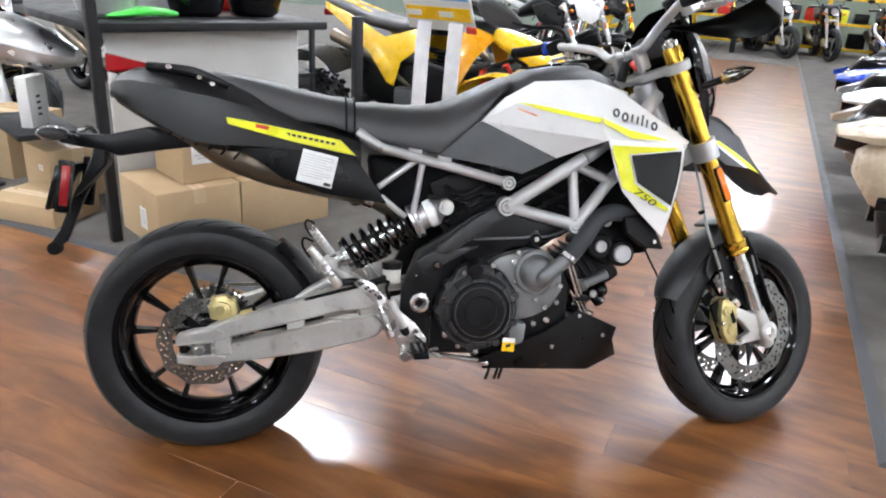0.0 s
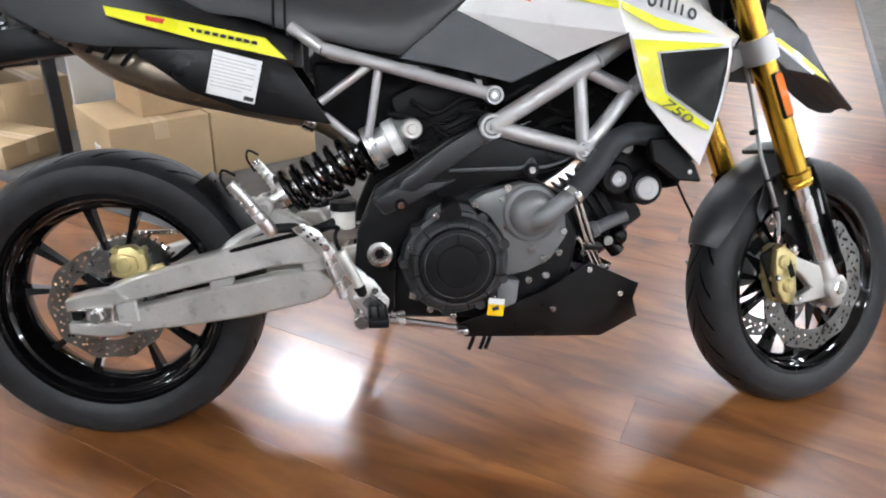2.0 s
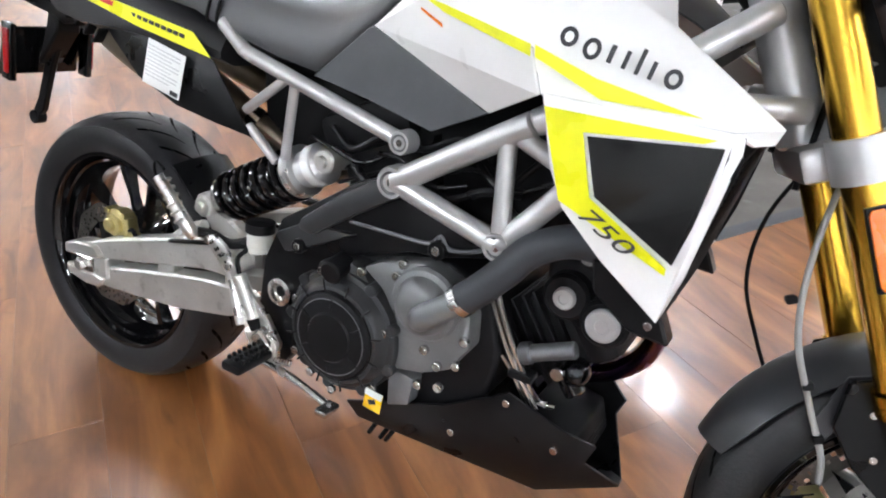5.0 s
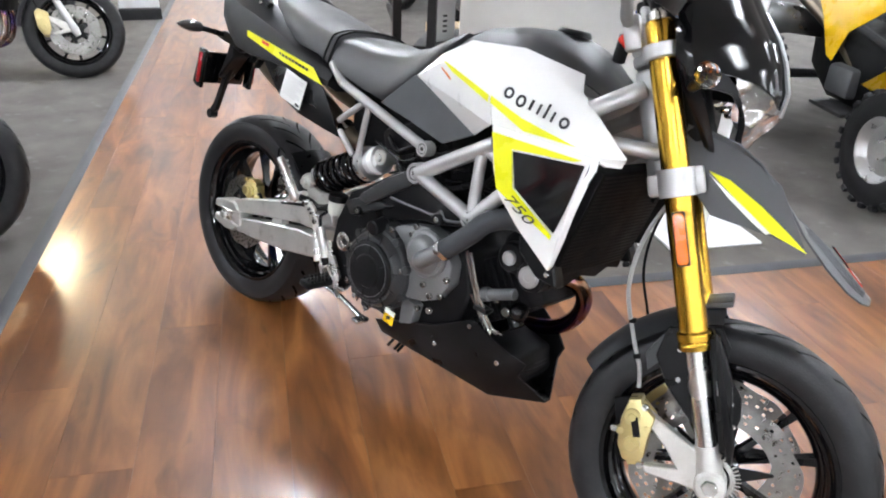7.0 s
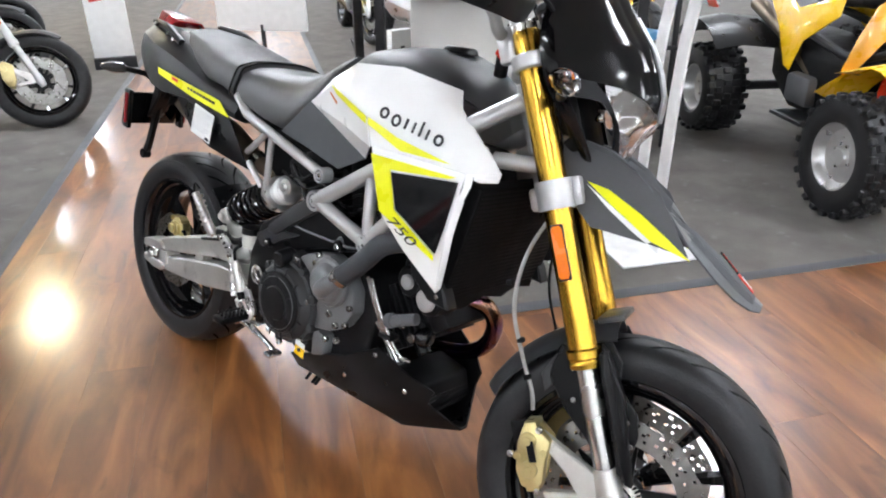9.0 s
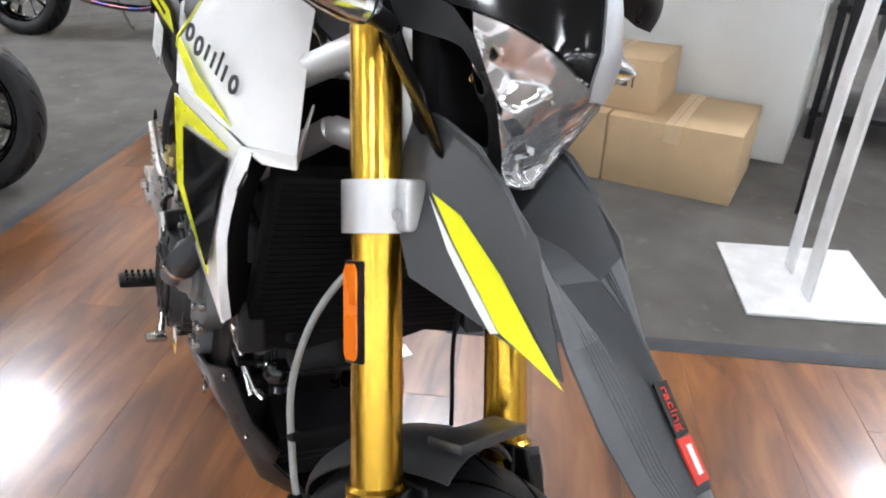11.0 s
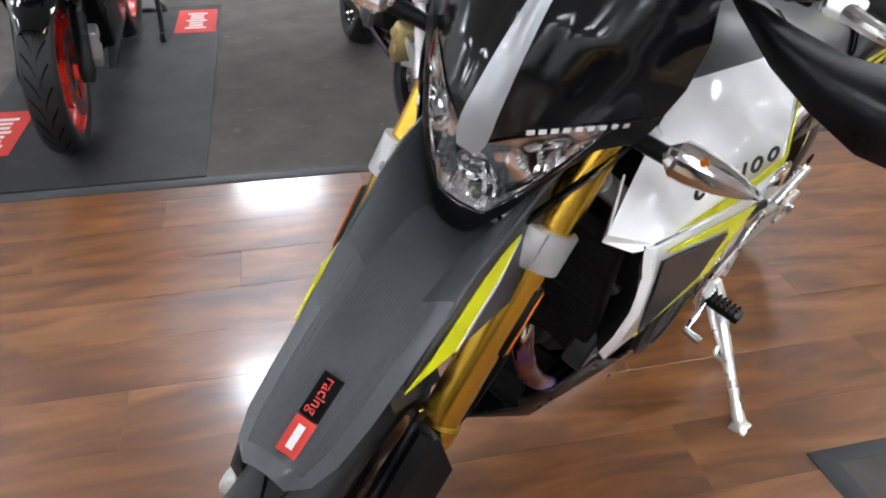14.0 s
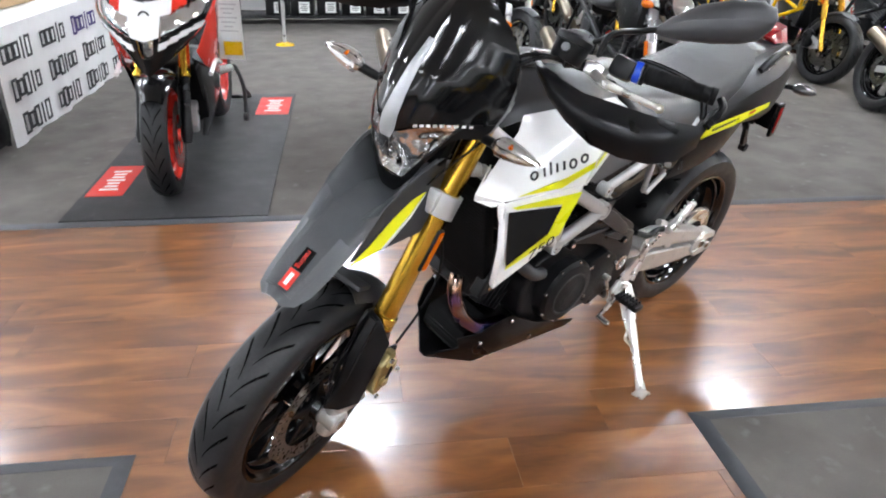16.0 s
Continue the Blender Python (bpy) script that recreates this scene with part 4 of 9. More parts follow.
for y in (-0.045, 0.045):
    s.cut().box((0.036, 0.026, 0.070), (-0.057, y, 0.886), 0.006)
s.each("bar_riser", FRAMEALU, bar, "silver handlebar risers")
for sgn in (-1, 1):
    g0, g1 = Vector((-0.076, sgn * 0.325, 1.005)), Vector((-0.098, sgn * 0.470, 1.029))
    s = Shape(FORK)
    w = (g1 - g0).normalized()
    ringsl = [(g0, 0.0215), (g0 + w * 0.006, 0.0225), (g0 + w * 0.009, 0.0165)]
    for k in range(12):
        o = g0 + w * (0.013 + 0.0095 * k)
        ringsl += [(o, 0.0165), (o + w * 0.001, 0.0172), (o + w * 0.006, 0.0172), (o + w * 0.007, 0.0165)]
    ringsl += [(g1 - w * 0.012, 0.0165), (g1 - w * 0.010, 0.0185), (g1, 0.0175)]
    s.rings(ringsl, w, 20).done("grip", BLACKMATT, bar, "ribbed black rubber grip")
    sw = Shape(FORK).box((0.040, 0.050, 0.044), Vector((-0.068, sgn * 0.288, 0.998)), 0.010).done("switch_pod", BLACKSATIN, bar)
    if sgn > 0:
        Shape(FORK).rings([(g0 - w * 0.016, 0.021), (g0 - w * 0.014, 0.022), (g0 - w * 0.004, 0.022), (g0 - w * 0.002, 0.021)], w, 20).done("blue_collar", BLUE, bar, "blue collar beside the grip")
    # lever
    s = Shape(FORK).tube([(-0.018, sgn * 0.255, 0.962), (0.006, sgn * 0.290, 0.954), (0.000, sgn * 0.340, 0.955), (-0.006, sgn * 0.400, 0.958)], [0.010, 0.009, 0.0065, 0.006], 10)
    s.ball((-0.006, sgn * 0.402, 0.958), (0.009, 0.009, 0.009), 12)
    s.box((0.045, 0.040, 0.026), (-0.036, sgn * 0.250, 0.968), 0.006)
    s.done("lever", POLISHED, bar, "silver hand lever")
    # hydraulic reservoir
    rv = Shape(FORK)
    rv.lathe([(0.001, 0.962), (0.030, 0.962), (0.034, 0.968), (0.036, 0.998), (0.039, 1.000), (0.039, 1.012), (0.035, 1.016), (0.001, 1.016)], (-0.012, sgn * 0.190, -0.006), "z", 32)
    rv.rod((-0.012, sgn * 0.190, 0.955), (-0.035, sgn * 0.220, 0.972), 0.012)
    ro = rv.done("fluid_reservoir", BLACKSATIN, bar, "black fluid reservoir")
    Shape(FORK).rod((0.0230, sgn * 0.190, 0.980), (0.0265, sgn * 0.190, 0.980), 0.009, seg=16).done("sight_glass", ENGINE, ro)
    # hand guard
    HG = [(0.12, 0.0, 0.9436, 0.0029), (0.165, 0.036, 0.9202, 0.0112), (0.215, 0.056, 0.9005, 0.0226), (0.27, 0.068, 0.8878, 0.0317), (0.33, 0.07, 0.8849, 0.0441), (0.39, 0.06, 0.8918, 0.0465), (0.44, 0.034, 0.9046, 0.045), (0.475, -0.006, 0.9254, 0.0382), (0.49, -0.056, 0.9545, 0.0267)]
    V, F = [], []
    for l, f, u, h in HG:
        for j in range(9):
            v = -1 + j / 4
            V.append((f - 0.022 * v * v - 0.010 * max(0, v), sgn * l, u + v * h))
    F = [(i * 9 + j, i * 9 + j + 1, (i + 1) * 9 + j + 1, (i + 1) * 9 + j) for i in range(len(HG) - 1) for j in range(8)]
    hg = Shape(FORK).panel(V, F, 0.004, 0).done("hand_guard", BLACKSATIN, bar, "black plastic hand guard", 60)
    Shape(FORK).tube([(-0.055, sgn * 0.488, 0.970), (-0.085, sgn * 0.494, 1.012), (-0.098, sgn * 0.480, 1.030)], 0.008, 8).done("guard_mount", BLACKSATIN, hg)
    Shape(FORK).tube([(-0.005, sgn * 0.125, 0.945), (0.010, sgn * 0.15, 0.950), (-0.040, sgn * 0.24, 0.980)], 0.006, 8).done("guard_mount", STEEL, hg)
    # mirror
    stalk = Shape(FORK).tube([(-0.058, sgn * 0.235, 0.990), (-0.070, sgn * 0.232, 1.045), (-0.140, sgn * 0.262, 1.082), (-0.160, sgn * 0.320, 1.118)], 0.0065, 10).done("mirror", BLACKSATIN, bar, "black mirror on a bent stalk")
    rows = []
    for l, u, hu, hf in ((0.285, 1.098, 0.006, 0.006), (0.305, 1.115, 0.022, 0.014), (0.345, 1.142, 0.040, 0.024), (0.400, 1.168, 0.048, 0.028), (0.445, 1.186, 0.046, 0.026), (0.475, 1.196, 0.034, 0.018), (0.487, 1.202, 0.012, 0.008)):
        rows.append([(-0.155 + hf * math.cos(a) * (1.0 if math.cos(a) > 0 else 0.35), sgn * l, u + hu * math.sin(a)) for a in [2 * math.pi * k / 20 for k in range(21)]])
    Shape(FORK).loft(rows).done("mirror_housing", PLASTIC, stalk, "", 50)
# cables and hoses at the head
for k, (a, c) in enumerate((((-0.05, -0.25, 0.985), (0.02, -0.05, 0.66)), ((-0.06, 0.25, 0.985), (0.03, 0.06, 0.68)), ((-0.05, -0.20, 0.96), (-0.06, -0.03, 0.55)), ((-0.06, 0.22, 0.96), (-0.07, 0.02, 0.6)))):
    Shape(FORK).tube([a, (0.05, a[1] * 0.6, 0.93), (0.065, a[1] * 0.3 + 0.01 * k, 0.80), c], 0.0045, 8).done("control_cable", BLACKMATT, bar)
hose_pts = [(0.03, -0.03, 0.60), (-0.06, -0.11, 0.50), (-0.105, -0.135, 0.40), (-0.108, -0.135, 0.30), (-0.105, -0.128, 0.235), (-0.112, -0.120, 0.195)]
hz = Shape(FORK).tube(hose_pts, 0.0042, 10).done("brake_hose", material("braided_hose", (0.30, 0.30, 0.29), 0.5, metal=0.3, bump=0.4, bump_scale=900), BIKE, "braided front brake hose")
Shape(FORK).tube([(x - 0.012, -y, z) for x, y, z in hose_pts], 0.0032, 10).done("brake_hose", BLACKMATT, BIKE)
s = Shape(FORK)
for u in (0.44, 0.33, 0.26):
    s.cut().box((0.014, 0.014, 0.010), (-0.106, -0.134, u), 0.003)
s.each("hose_clip", BLACKMATT, hz)

# ---- tank, side panels (right side drawn, left side mirrored)
def both(name, verts, faces, mat, label="", thick=0.004, r=0.0012, parent=None, angle=20):
    for sgn in (1, -1):
        Shape().panel([(x, y * sgn, z) for x, y, z in verts], faces, thick, r).done(name, mat, parent or BIKE, label, angle)


TA, TB, TC, TD, TE, TF = (0.712, -0.150, 0.898), (0.772, -0.144, 0.958), (0.850, -0.146, 1.002), (1.000, -0.156, 1.012), (1.085, -0.168, 0.980), (1.287, -0.163, 0.858)
TV, TH, TK1, TK2, TM = (0.917, -0.153, 0.808), (1.020, -0.243, 0.857), (0.798, -0.166, 0.945), (1.000, -0.240, 0.908), (1.240, -0.205, 0.850)
TW = (0.93, -0.188, 0.985)
TG, TG2 = (1.124, -0.110, 0.986), (1.133, -0.114, 0.951)
both("tank_cover", [TB, TC, TD, TE, TF, TM, TH, TK2, TK1, TA, TW, TG, TG2], [(9, 0, 8), (8, 0, 1, 10), (10, 1, 2), (8, 10, 7), (10, 2, 7), (2, 3, 7), (7, 3, 4, 5, 6), (2, 11, 3), (3, 11, 12), (3, 12, 4)], WHITE, "gloss white faceted tank cover", r=0.0, angle=62)
both("tank_flank", [TA, TK1, TK2, TH, TV, (0.870, -0.186, 0.875)], [(0, 1, 5), (1, 2, 5), (2, 3, 5), (3, 4, 5), (4, 0, 5)], SHADEDWHITE, "white tank flank, its shade put into the colour")
# yellow crease stripe
both("tank_stripe", [(0.800, -0.1715, 0.947), (0.850, -0.1915, 0.940), (0.998, -0.2445, 0.912), (1.000, -0.2450, 0.898), (0.850, -0.1925, 0.930)], [(0, 1, 4), (1, 2, 3, 4)], YELLOW, "acid yellow stripe", 0.0015, 0)
both("tank_stripe", [(1.003, -0.2435, 0.912), (1.080, -0.2330, 0.885), (1.205, -0.2150, 0.860), (1.090, -0.2340, 0.862), (1.006, -0.2455, 0.898)], [(0, 1, 4), (1, 3, 4), (1, 2, 3)], YELLOW, "acid yellow stripe", 0.0015, 0)
both("tank_pinline", [(0.800, -0.1725, 0.932), (0.845, -0.1900, 0.916), (0.847, -0.1910, 0.911), (0.800, -0.1725, 0.929)], [(0, 1, 2, 3)], ORANGE, "thin orange line", 0.001, 0)
# maker's name on the tank, as plain rings and strokes
for sgn in (1, -1):
    a, c = Vector((1.030, -0.2365 * sgn, 0.928)), Vector((1.180, -0.1985 * sgn, 0.890))
    xdir, L = (c - a).normalized(), (c - a).length
    nrm = Vector((0.30, -0.93 * sgn, 0.20)).normalized()
    s = Shape()
    order = [(0.0, 0.021, 0.023, 0.0), (0.185, 0.021, 0.025, -0.003), (0.375, 0.006, 0.021, 0.0), (0.490, 0.0052, 0.021, 0.0), (0.590, 0.0052, 0.030, 0.004), (0.690, 0.0052, 0.021, 0.0), (0.800, 0.021, 0.023, 0.0)]
    for t, w, h, dz in order:
        fr = frame_of(a + xdir * (L * t + w / 2) + nrm * 0.0025, xdir * sgn, Vector((-0.05, 0.15 * sgn, 1)))
        s.cut()
        s.at = fr
        if w > 0.01:
            n, st = 24, 0.0052
            ring = [[((w / 2 - d) * math.cos(2 * math.pi * k / n), dz + (h / 2 - d) * math.sin(2 * math.pi * k / n), z) for k in range(n + 1)] for d, z in ((0, -0.0008), (0, 0.0008), (st, 0.0008), (st, -0.0008), (0, -0.0008))]
            s.loft(ring, cap=False)
        else:
            s.box((w, h, 0.0016), (0, dz, 0), 0.0005, seg=1)
    s.each("name_mark", INK, BIKE)

# top cover of the tank and filler
rows = []
for x, zt, hw, ze in ((0.745, 0.968, 0.070, 0.955), (0.790, 1.015, 0.126, 0.968), (0.850, 1.040, 0.144, 1.001), (0.920, 1.053, 0.149, 1.008), (1.000, 1.058, 0.154, 1.011), (1.060, 1.042, 0.138, 0.998), (1.100, 1.020, 0.116, 0.986), (1.150, 0.986, 0.092, 0.962), (1.190, 0.956, 0.070, 0.936)):
    row = []
    for j in range(15):
        v = -1 + j / 7
        row.append((x, v * hw, ze + (zt - ze) * (1 - abs(v) ** 2.6) ** 0.75 - (0.004 if abs(v) == 1 else 0)))
    rows.append(row)
V = [p for r in rows for p in r]
F = [(j * 15 + k, j * 15 + k + 1, (j + 1) * 15 + k + 1, (j + 1) * 15 + k) for j in range(len(rows) - 1) for k in range(14)]
top = Shape().panel(V, F, 0.004, 0).done("tank_top", PLASTIC, BIKE, "dark grey tank top cover", 50)
Shape().lathe([(0.0, 0.014), (0.030, 0.014), (0.036, 0.010), (0.040, 0.0)], (1.010, 0, 1.052), "z", 40).done("filler_cap", BLACKSATIN, top)
k = Shape().tube([(1.150, -0.03, 1.075), (1.158, -0.035, 1.105), (1.150, -0.030, 1.125), (1.140, -0.022, 1.105), (1.148, -0.03, 1.077)], 0.0022, 8).done("ignition_key", STEEL, BIKE, "key with a red tag in the ignition")
Shape().box((0.036, 0.006, 0.020), (1.165, -0.055, 1.062), 0.003, Matrix.Rotation(radians(35), 3, "Y")).done("key_tag", REDPAINT, k, "red key tag")
Shape().rod((1.140, -0.02, 1.02), (1.148, -0.03, 1.075), 0.014).done("ignition_lock", BLACKSATIN, k)

# radiator shrouds
S1, S2, S3, S4, S5, S6, S7, S8 = (1.022, -0.2440, 0.8595), (1.241, -0.2110, 0.8500), (1.238, -0.222, 0.800), (1.228, -0.226, 0.735), (1.206, -0.206, 0.603), (1.127, -0.228, 0.670), (1.070, -0.241, 0.727), (1.047, -0.245, 0.775)
both("radiator_shroud", [S1, S2, S3, S4, S5, S6, S7, S8], [(0, 1, 2, 7), (2, 3, 6, 7), (3, 4, 5, 6)], WHITE, "gloss white radiator shroud")
OUTER = [S2, (1.243, -0.216, 0.822), S3, (1.233, -0.2255, 0.768), S4, (1.219, -0.219, 0.670), S5]
INNER = [(x + dx, y + 0.011, z + dz) for (x, y, z), dx, dz in zip(OUTER, (0.011, 0.011, 0.011, 0.011, 0.010, 0.008, 0.004), (-0.004, 0, 0, 0, 0, 0.003, 0.010))]
DEEP = [(x - 0.030, y + 0.030, z) for x, y, z in INNER]
both("shroud_lip", OUTER + INNER, [(k, k + 1, k + 8, k + 7) for k in range(6)], WHITE, "narrow white front edge of the shroud", 0.004, 0.001, angle=60)
both("shroud_duct", INNER + DEEP, [(k, k + 1, k + 8, k + 7) for k in range(6)], BLACKMATT, "black inner duct of the shroud", 0.003, 0, angle=60)
both("tank_nose", [TM, TF, (1.280, -0.158, 0.838), (1.262, -0.192, 0.838), S2, (1.215, -0.125, 0.895)], [(0, 1, 2, 3, 4), (1, 5, 2)], WHITE, "white underside of the tank's nose")
def on_shroud(x, z, out):
    y = -0.2475 + (x - 1.024) * 0.110 + max(0, 0.70 - z) * 0.10 + max(0, z - 0.80) * (x - 1.02) * 1.0
    return (x, y - out, z)
both("shroud_stripe", [on_shroud(x, z, 0.003) for x, z in ((1.029, 0.845), (1.226, 0.8405), (1.212, 0.8345), (1.080, 0.823), (1.102, 0.748), (1.206, 0.683), (1.206, 0.674), (1.066, 0.737))],
     [(0, 1, 2, 3), (0, 3, 4, 7), (4, 5, 6, 7)], YELLOW, "acid yellow stripe round the shroud", 0.0015, 0)
both("shroud_inset", [on_shroud(x, z, 0.004) for x, z in ((1.086, 0.820), (1.236, 0.833), (1.231, 0.790), (1.224, 0.740), (1.212, 0.690), (1.108, 0.751))], [(0, 1, 2, 3, 4, 5)], BLACKGLOSS, "gloss black shroud inset", 0.003, 0.001)
for sgn in (1, -1):
    fr = frame_of(Vector((1.126, -0.2415 * sgn - 0.0042 * sgn, 0.7155)), Vector((0.115, 0.0213 * sgn, -0.068)) * sgn, Vector((0.03, 0.1 * sgn, 1)))
    words("750", 0.027, INK, BIKE, fr @ Matrix.Translation((0.006, 0, 0)) @ Matrix(((1.9, 0.55, 0, 0), (0, 1, 0, 0), (0, 0, 1, 0), (0, 0, 0, 1))), "model_number")
# inner lower bracket of the shrouds
for sgn in (-1, 1):
    s = Shape().prism([(1.105, 0.655), (1.165, 0.660), (1.210, 0.600), (1.226, 0.566), (1.170, 0.570), (1.115, 0.610)], sgn * 0.150, sgn * 0.185, 0.004)
    bolt(s, (1.195, sgn * 0.185, 0.588), 0.006, 0.005, (0, sgn, 0), 1)
    s.done("shroud_bracket", [BLACKSATIN, STEEL], BIKE, "black lower shroud bracket")

# radiator
rad = Shape()
turn = Matrix.Rotation(radians(13), 3, "Y")
rad.box((0.030, 0.345, 0.255), (1.212, 0, 0.700), 0.004, turn)
ra = rad.done("radiator", BLACKMATT, BIKE, "black radiator between the shrouds")
s = Shape()
for k in range(26):
    z = -0.118 + 0.0094 * k
    s.cut().box((0.003, 0.330, 0.0040), Vector((1.212, 0, 0.700)) + turn @ Vector((0.0150, 0, z)), 0, turn)
s.each("fin", BLACKMATT, ra)
Shape().prism([(-0.17, 0.575), (0.17, 0.575), (0.16, 0.547), (0.10, 0.557), (0.05, 0.541), (-0.02, 0.555), (-0.09, 0.539), (-0.15, 0.553)], 1.178, 1.190, 0.002, axis="x").done("radiator_skirt", BLACKMATT, ra)

# ---- seat
SEAT = [  # x, top, half width of the top, bottom edge, half width at the bottom
    (0.030, 1.004, 0.060, 0.975, 0.085), (0.090, 0.998, 0.090, 0.950, 0.112), (0.160, 0.986, 0.105, 0.915, 0.128), (0.240, 0.968, 0.112, 0.884, 0.138), (0.330, 0.950, 0.116, 0.874, 0.143), (0.385, 0.946, 0.114, 0.856, 0.145),
    (0.440, 0.938, 0.112, 0.842, 0.147), (0.520, 0.933, 0.108, 0.824, 0.148), (0.600, 0.941, 0.096, 0.812, 0.147), (0.650, 0.957, 0.086, 0.850, 0.145), (0.700, 0.980, 0.080, 0.895, 0.142), (0.750, 1.004, 0.078, 0.955, 0.130), (0.790, 1.020, 0.080, 0.985, 0.118)]
rows = []
for x, zt, w, zb, wb in SEAT:
    half = [(wb, zb), (wb + 0.004, zb + 0.010), (wb * 0.96, zb + (zt - zb) * 0.45), ((w + wb) / 2 * 0.97, zb + (zt - zb) * 0.78), (w * 0.92, zt - 0.010), (w * 0.66, zt - 0.002), (w * 0.3, zt + 0.001)]
    row = [(x, -y, z) for y, z in half] + [(x, 0, zt + 0.0015)] + [(x, y, z) for y, z in reversed(half)]
    rows.append(row)
i0 = 5
seat = Shape().loft(rows[:i0 + 1]).done("passenger_seat", VINYL2, BIKE, "black textured passenger seat", 70)
rows2 = [[(x + 0.004, y * 1.003, z - 0.010 if k == 0 else z) for x, y, z in r] for k, r in enumerate(rows[i0:])]
seat2 = Shape().loft(rows2).done("rider_seat", VINYL, BIKE, "black vinyl rider seat", 70)
Shape().tube([(0.387, y, z + 0.0015) for _, y, z in rows[i0]], 0.0028, 6, smooth=3).done("seat_seam", BLACKMATT, seat2)
Shape().tube([(0.366, y * 1.01, z + 0.002) for _, y, z in rows[i0]], 0.0030, 6, smooth=3).done("seat_strap", BLACKMATT, seat2, "black seat strap")
both("knee_panel", [(0.600, -0.149, 0.806), (0.700, -0.151, 0.892), (0.712, -0.153, 0.897), (0.916, -0.156, 0.806), (0.825, -0.153, 0.762), (0.790, -0.153, 0.770), (0.712, -0.152, 0.787)],
     [(0, 1, 2, 6), (2, 3, 5, 6), (3, 4, 5)], FENDERGREY, "dark grey knee panel", 0.006, 0.002)

# ---- tail
TAIL = [  # x, top, half width, low edge, half width low
    (-0.205, 0.972, 0.055, 0.940, 0.076), (-0.185, 0.990, 0.080, 0.918, 0.110), (-0.140, 1.004, 0.100, 0.892, 0.138), (-0.080, 1.006, 0.112, 0.858, 0.158), (-0.010, 1.000, 0.118, 0.822, 0.172), (0.060, 0.988, 0.120, 0.812, 0.178),
    (0.150, 0.952, 0.122, 0.812, 0.174), (0.260, 0.900, 0.124, 0.806, 0.164), (0.400, 0.852, 0.130, 0.792, 0.150)]
rows = []
for x, zt, w, zb, wb in TAIL:
    half = [(wb * 0.80, zb - 0.004), (wb, zb + 0.008), (wb * 1.01, zb + (zt - zb) * 0.35), (wb * 0.93, zb + (zt - zb) * 0.68), (w, zt - 0.012), (w * 0.75, zt - 0.003), (w * 0.62, zt - 0.012)]
    rows.append([(x, -y, z) for y, z in half] + [(x, 0, zt - 0.014)] + [(x, y, z) for y, z in reversed(half)])
tail = Shape().loft(rows).done("tail_unit", TAILBLACK, BIKE, "dark grey plastic tail unit", 30)
for sgn in (-1, 1):
    ring_ = [(-0.192 + 0.012 * math.sin(a), sgn * (0.052 + 0.030 * math.cos(a)), 0.958 + 0.026 * math.sin(a)) for a in [2 * math.pi * k / 20 for k in range(21)]]
    Shape().tube(ring_, 0.0060, 8, smooth=1).done("tail_outlet_rim", FENDERGREY, tail, "rim of the hollow tail end")
    Shape().panel([(-0.190, sgn * 0.052, 0.958)] + [(x + 0.004, y, z) for x, y, z in ring_[:-1]], [(0, k + 1, (k + 1) % 20 + 1) for k in range(20)], 0.003, 0).done("tail_outlet", BLACKMATT, tail)
    for k in range(6):
        x = -0.045 + 0.030 * k
        z = 0.842 - 0.011 * k
        Shape().box((0.006, 0.022, 0.034), (x, sgn * (0.150 + 0.003 * k), z + 0.012), 0.004, Matrix.Rotation(radians(38), 3, "Y")).done("tail_rib", BLACKMATT, tail, "black rib under the tail")
for sgn in (-1, 1):
    Shape().tube([(-0.110, sgn * 0.108, 1.004), (0.00, sgn * 0.126, 0.992), (0.085, sgn * 0.132, 0.960)], [0.010, 0.013, 0.010], 10).done("grab_handle", BLACKSATIN, tail, "black grab handle")
    s = Shape()
    for x, z in ((-0.055, 1.004), (0.015, 0.982), (0.045, 0.968)):
        s.cut().rod((x, sgn * 0.128, z - 0.006), (x, sgn * 0.140, z - 0.002), 0.007, seg=10)
    s.each("bolt", STEEL, tail)
Shape().panel([(-0.228, 0, 1.040), (-0.105, -0.040, 1.012), (-0.105, 0.040, 1.012), (-0.218, -0.055, 0.992), (-0.218, 0.055, 0.992), (-0.120, -0.060, 0.998), (-0.120, 0.060, 0.998), (-0.226, -0.030, 1.036), (-0.226, 0.030, 1.036)],
              [(0, 7, 1, 2, 8), (7, 3, 5, 1), (8, 2, 6, 4), (0, 8, 4, 3, 7)], 0.006, 0.001).done("tail_light", REDLENS, BIKE, "red tail light")
# lower side panels with stripe and sticker
LP = [(0.080, -0.150, 0.878), (0.392, -0.160, 0.796), (0.470, -0.150, 0.680), (0.400, -0.158, 0.690), (0.306, -0.166, 0.706), (0.210, -0.168, 0.742), (0.112, -0.158, 0.815), (0.250, -0.172, 0.800)]
both("tail_side_panel", LP, [(0, 1, 7), (1, 2, 3, 7), (3, 4, 7), (4, 5, 7), (5, 6, 7), (6, 0, 7)], BLACKSATIN, "satin black tail side panel", 0.005, 0.002, angle=40)
def on_lp(x, z, out):
    return (x, -0.1685 - out - 0.010 * (1 - abs(x - 0.25) / 0.2) + max(0, z - 0.80) * 0.12, z)
both("tail_stripe", [(0.082, -0.1990, 0.887), (0.168, -0.1930, 0.873), (0.352, -0.1690, 0.839), (0.390, -0.1640, 0.801), (0.240, -0.1865, 0.832), (0.086, -0.2000, 0.871)], [(0, 1, 4, 5), (1, 2, 3, 4)], YELLOW, "acid yellow tail stripe", 0.002, 0)
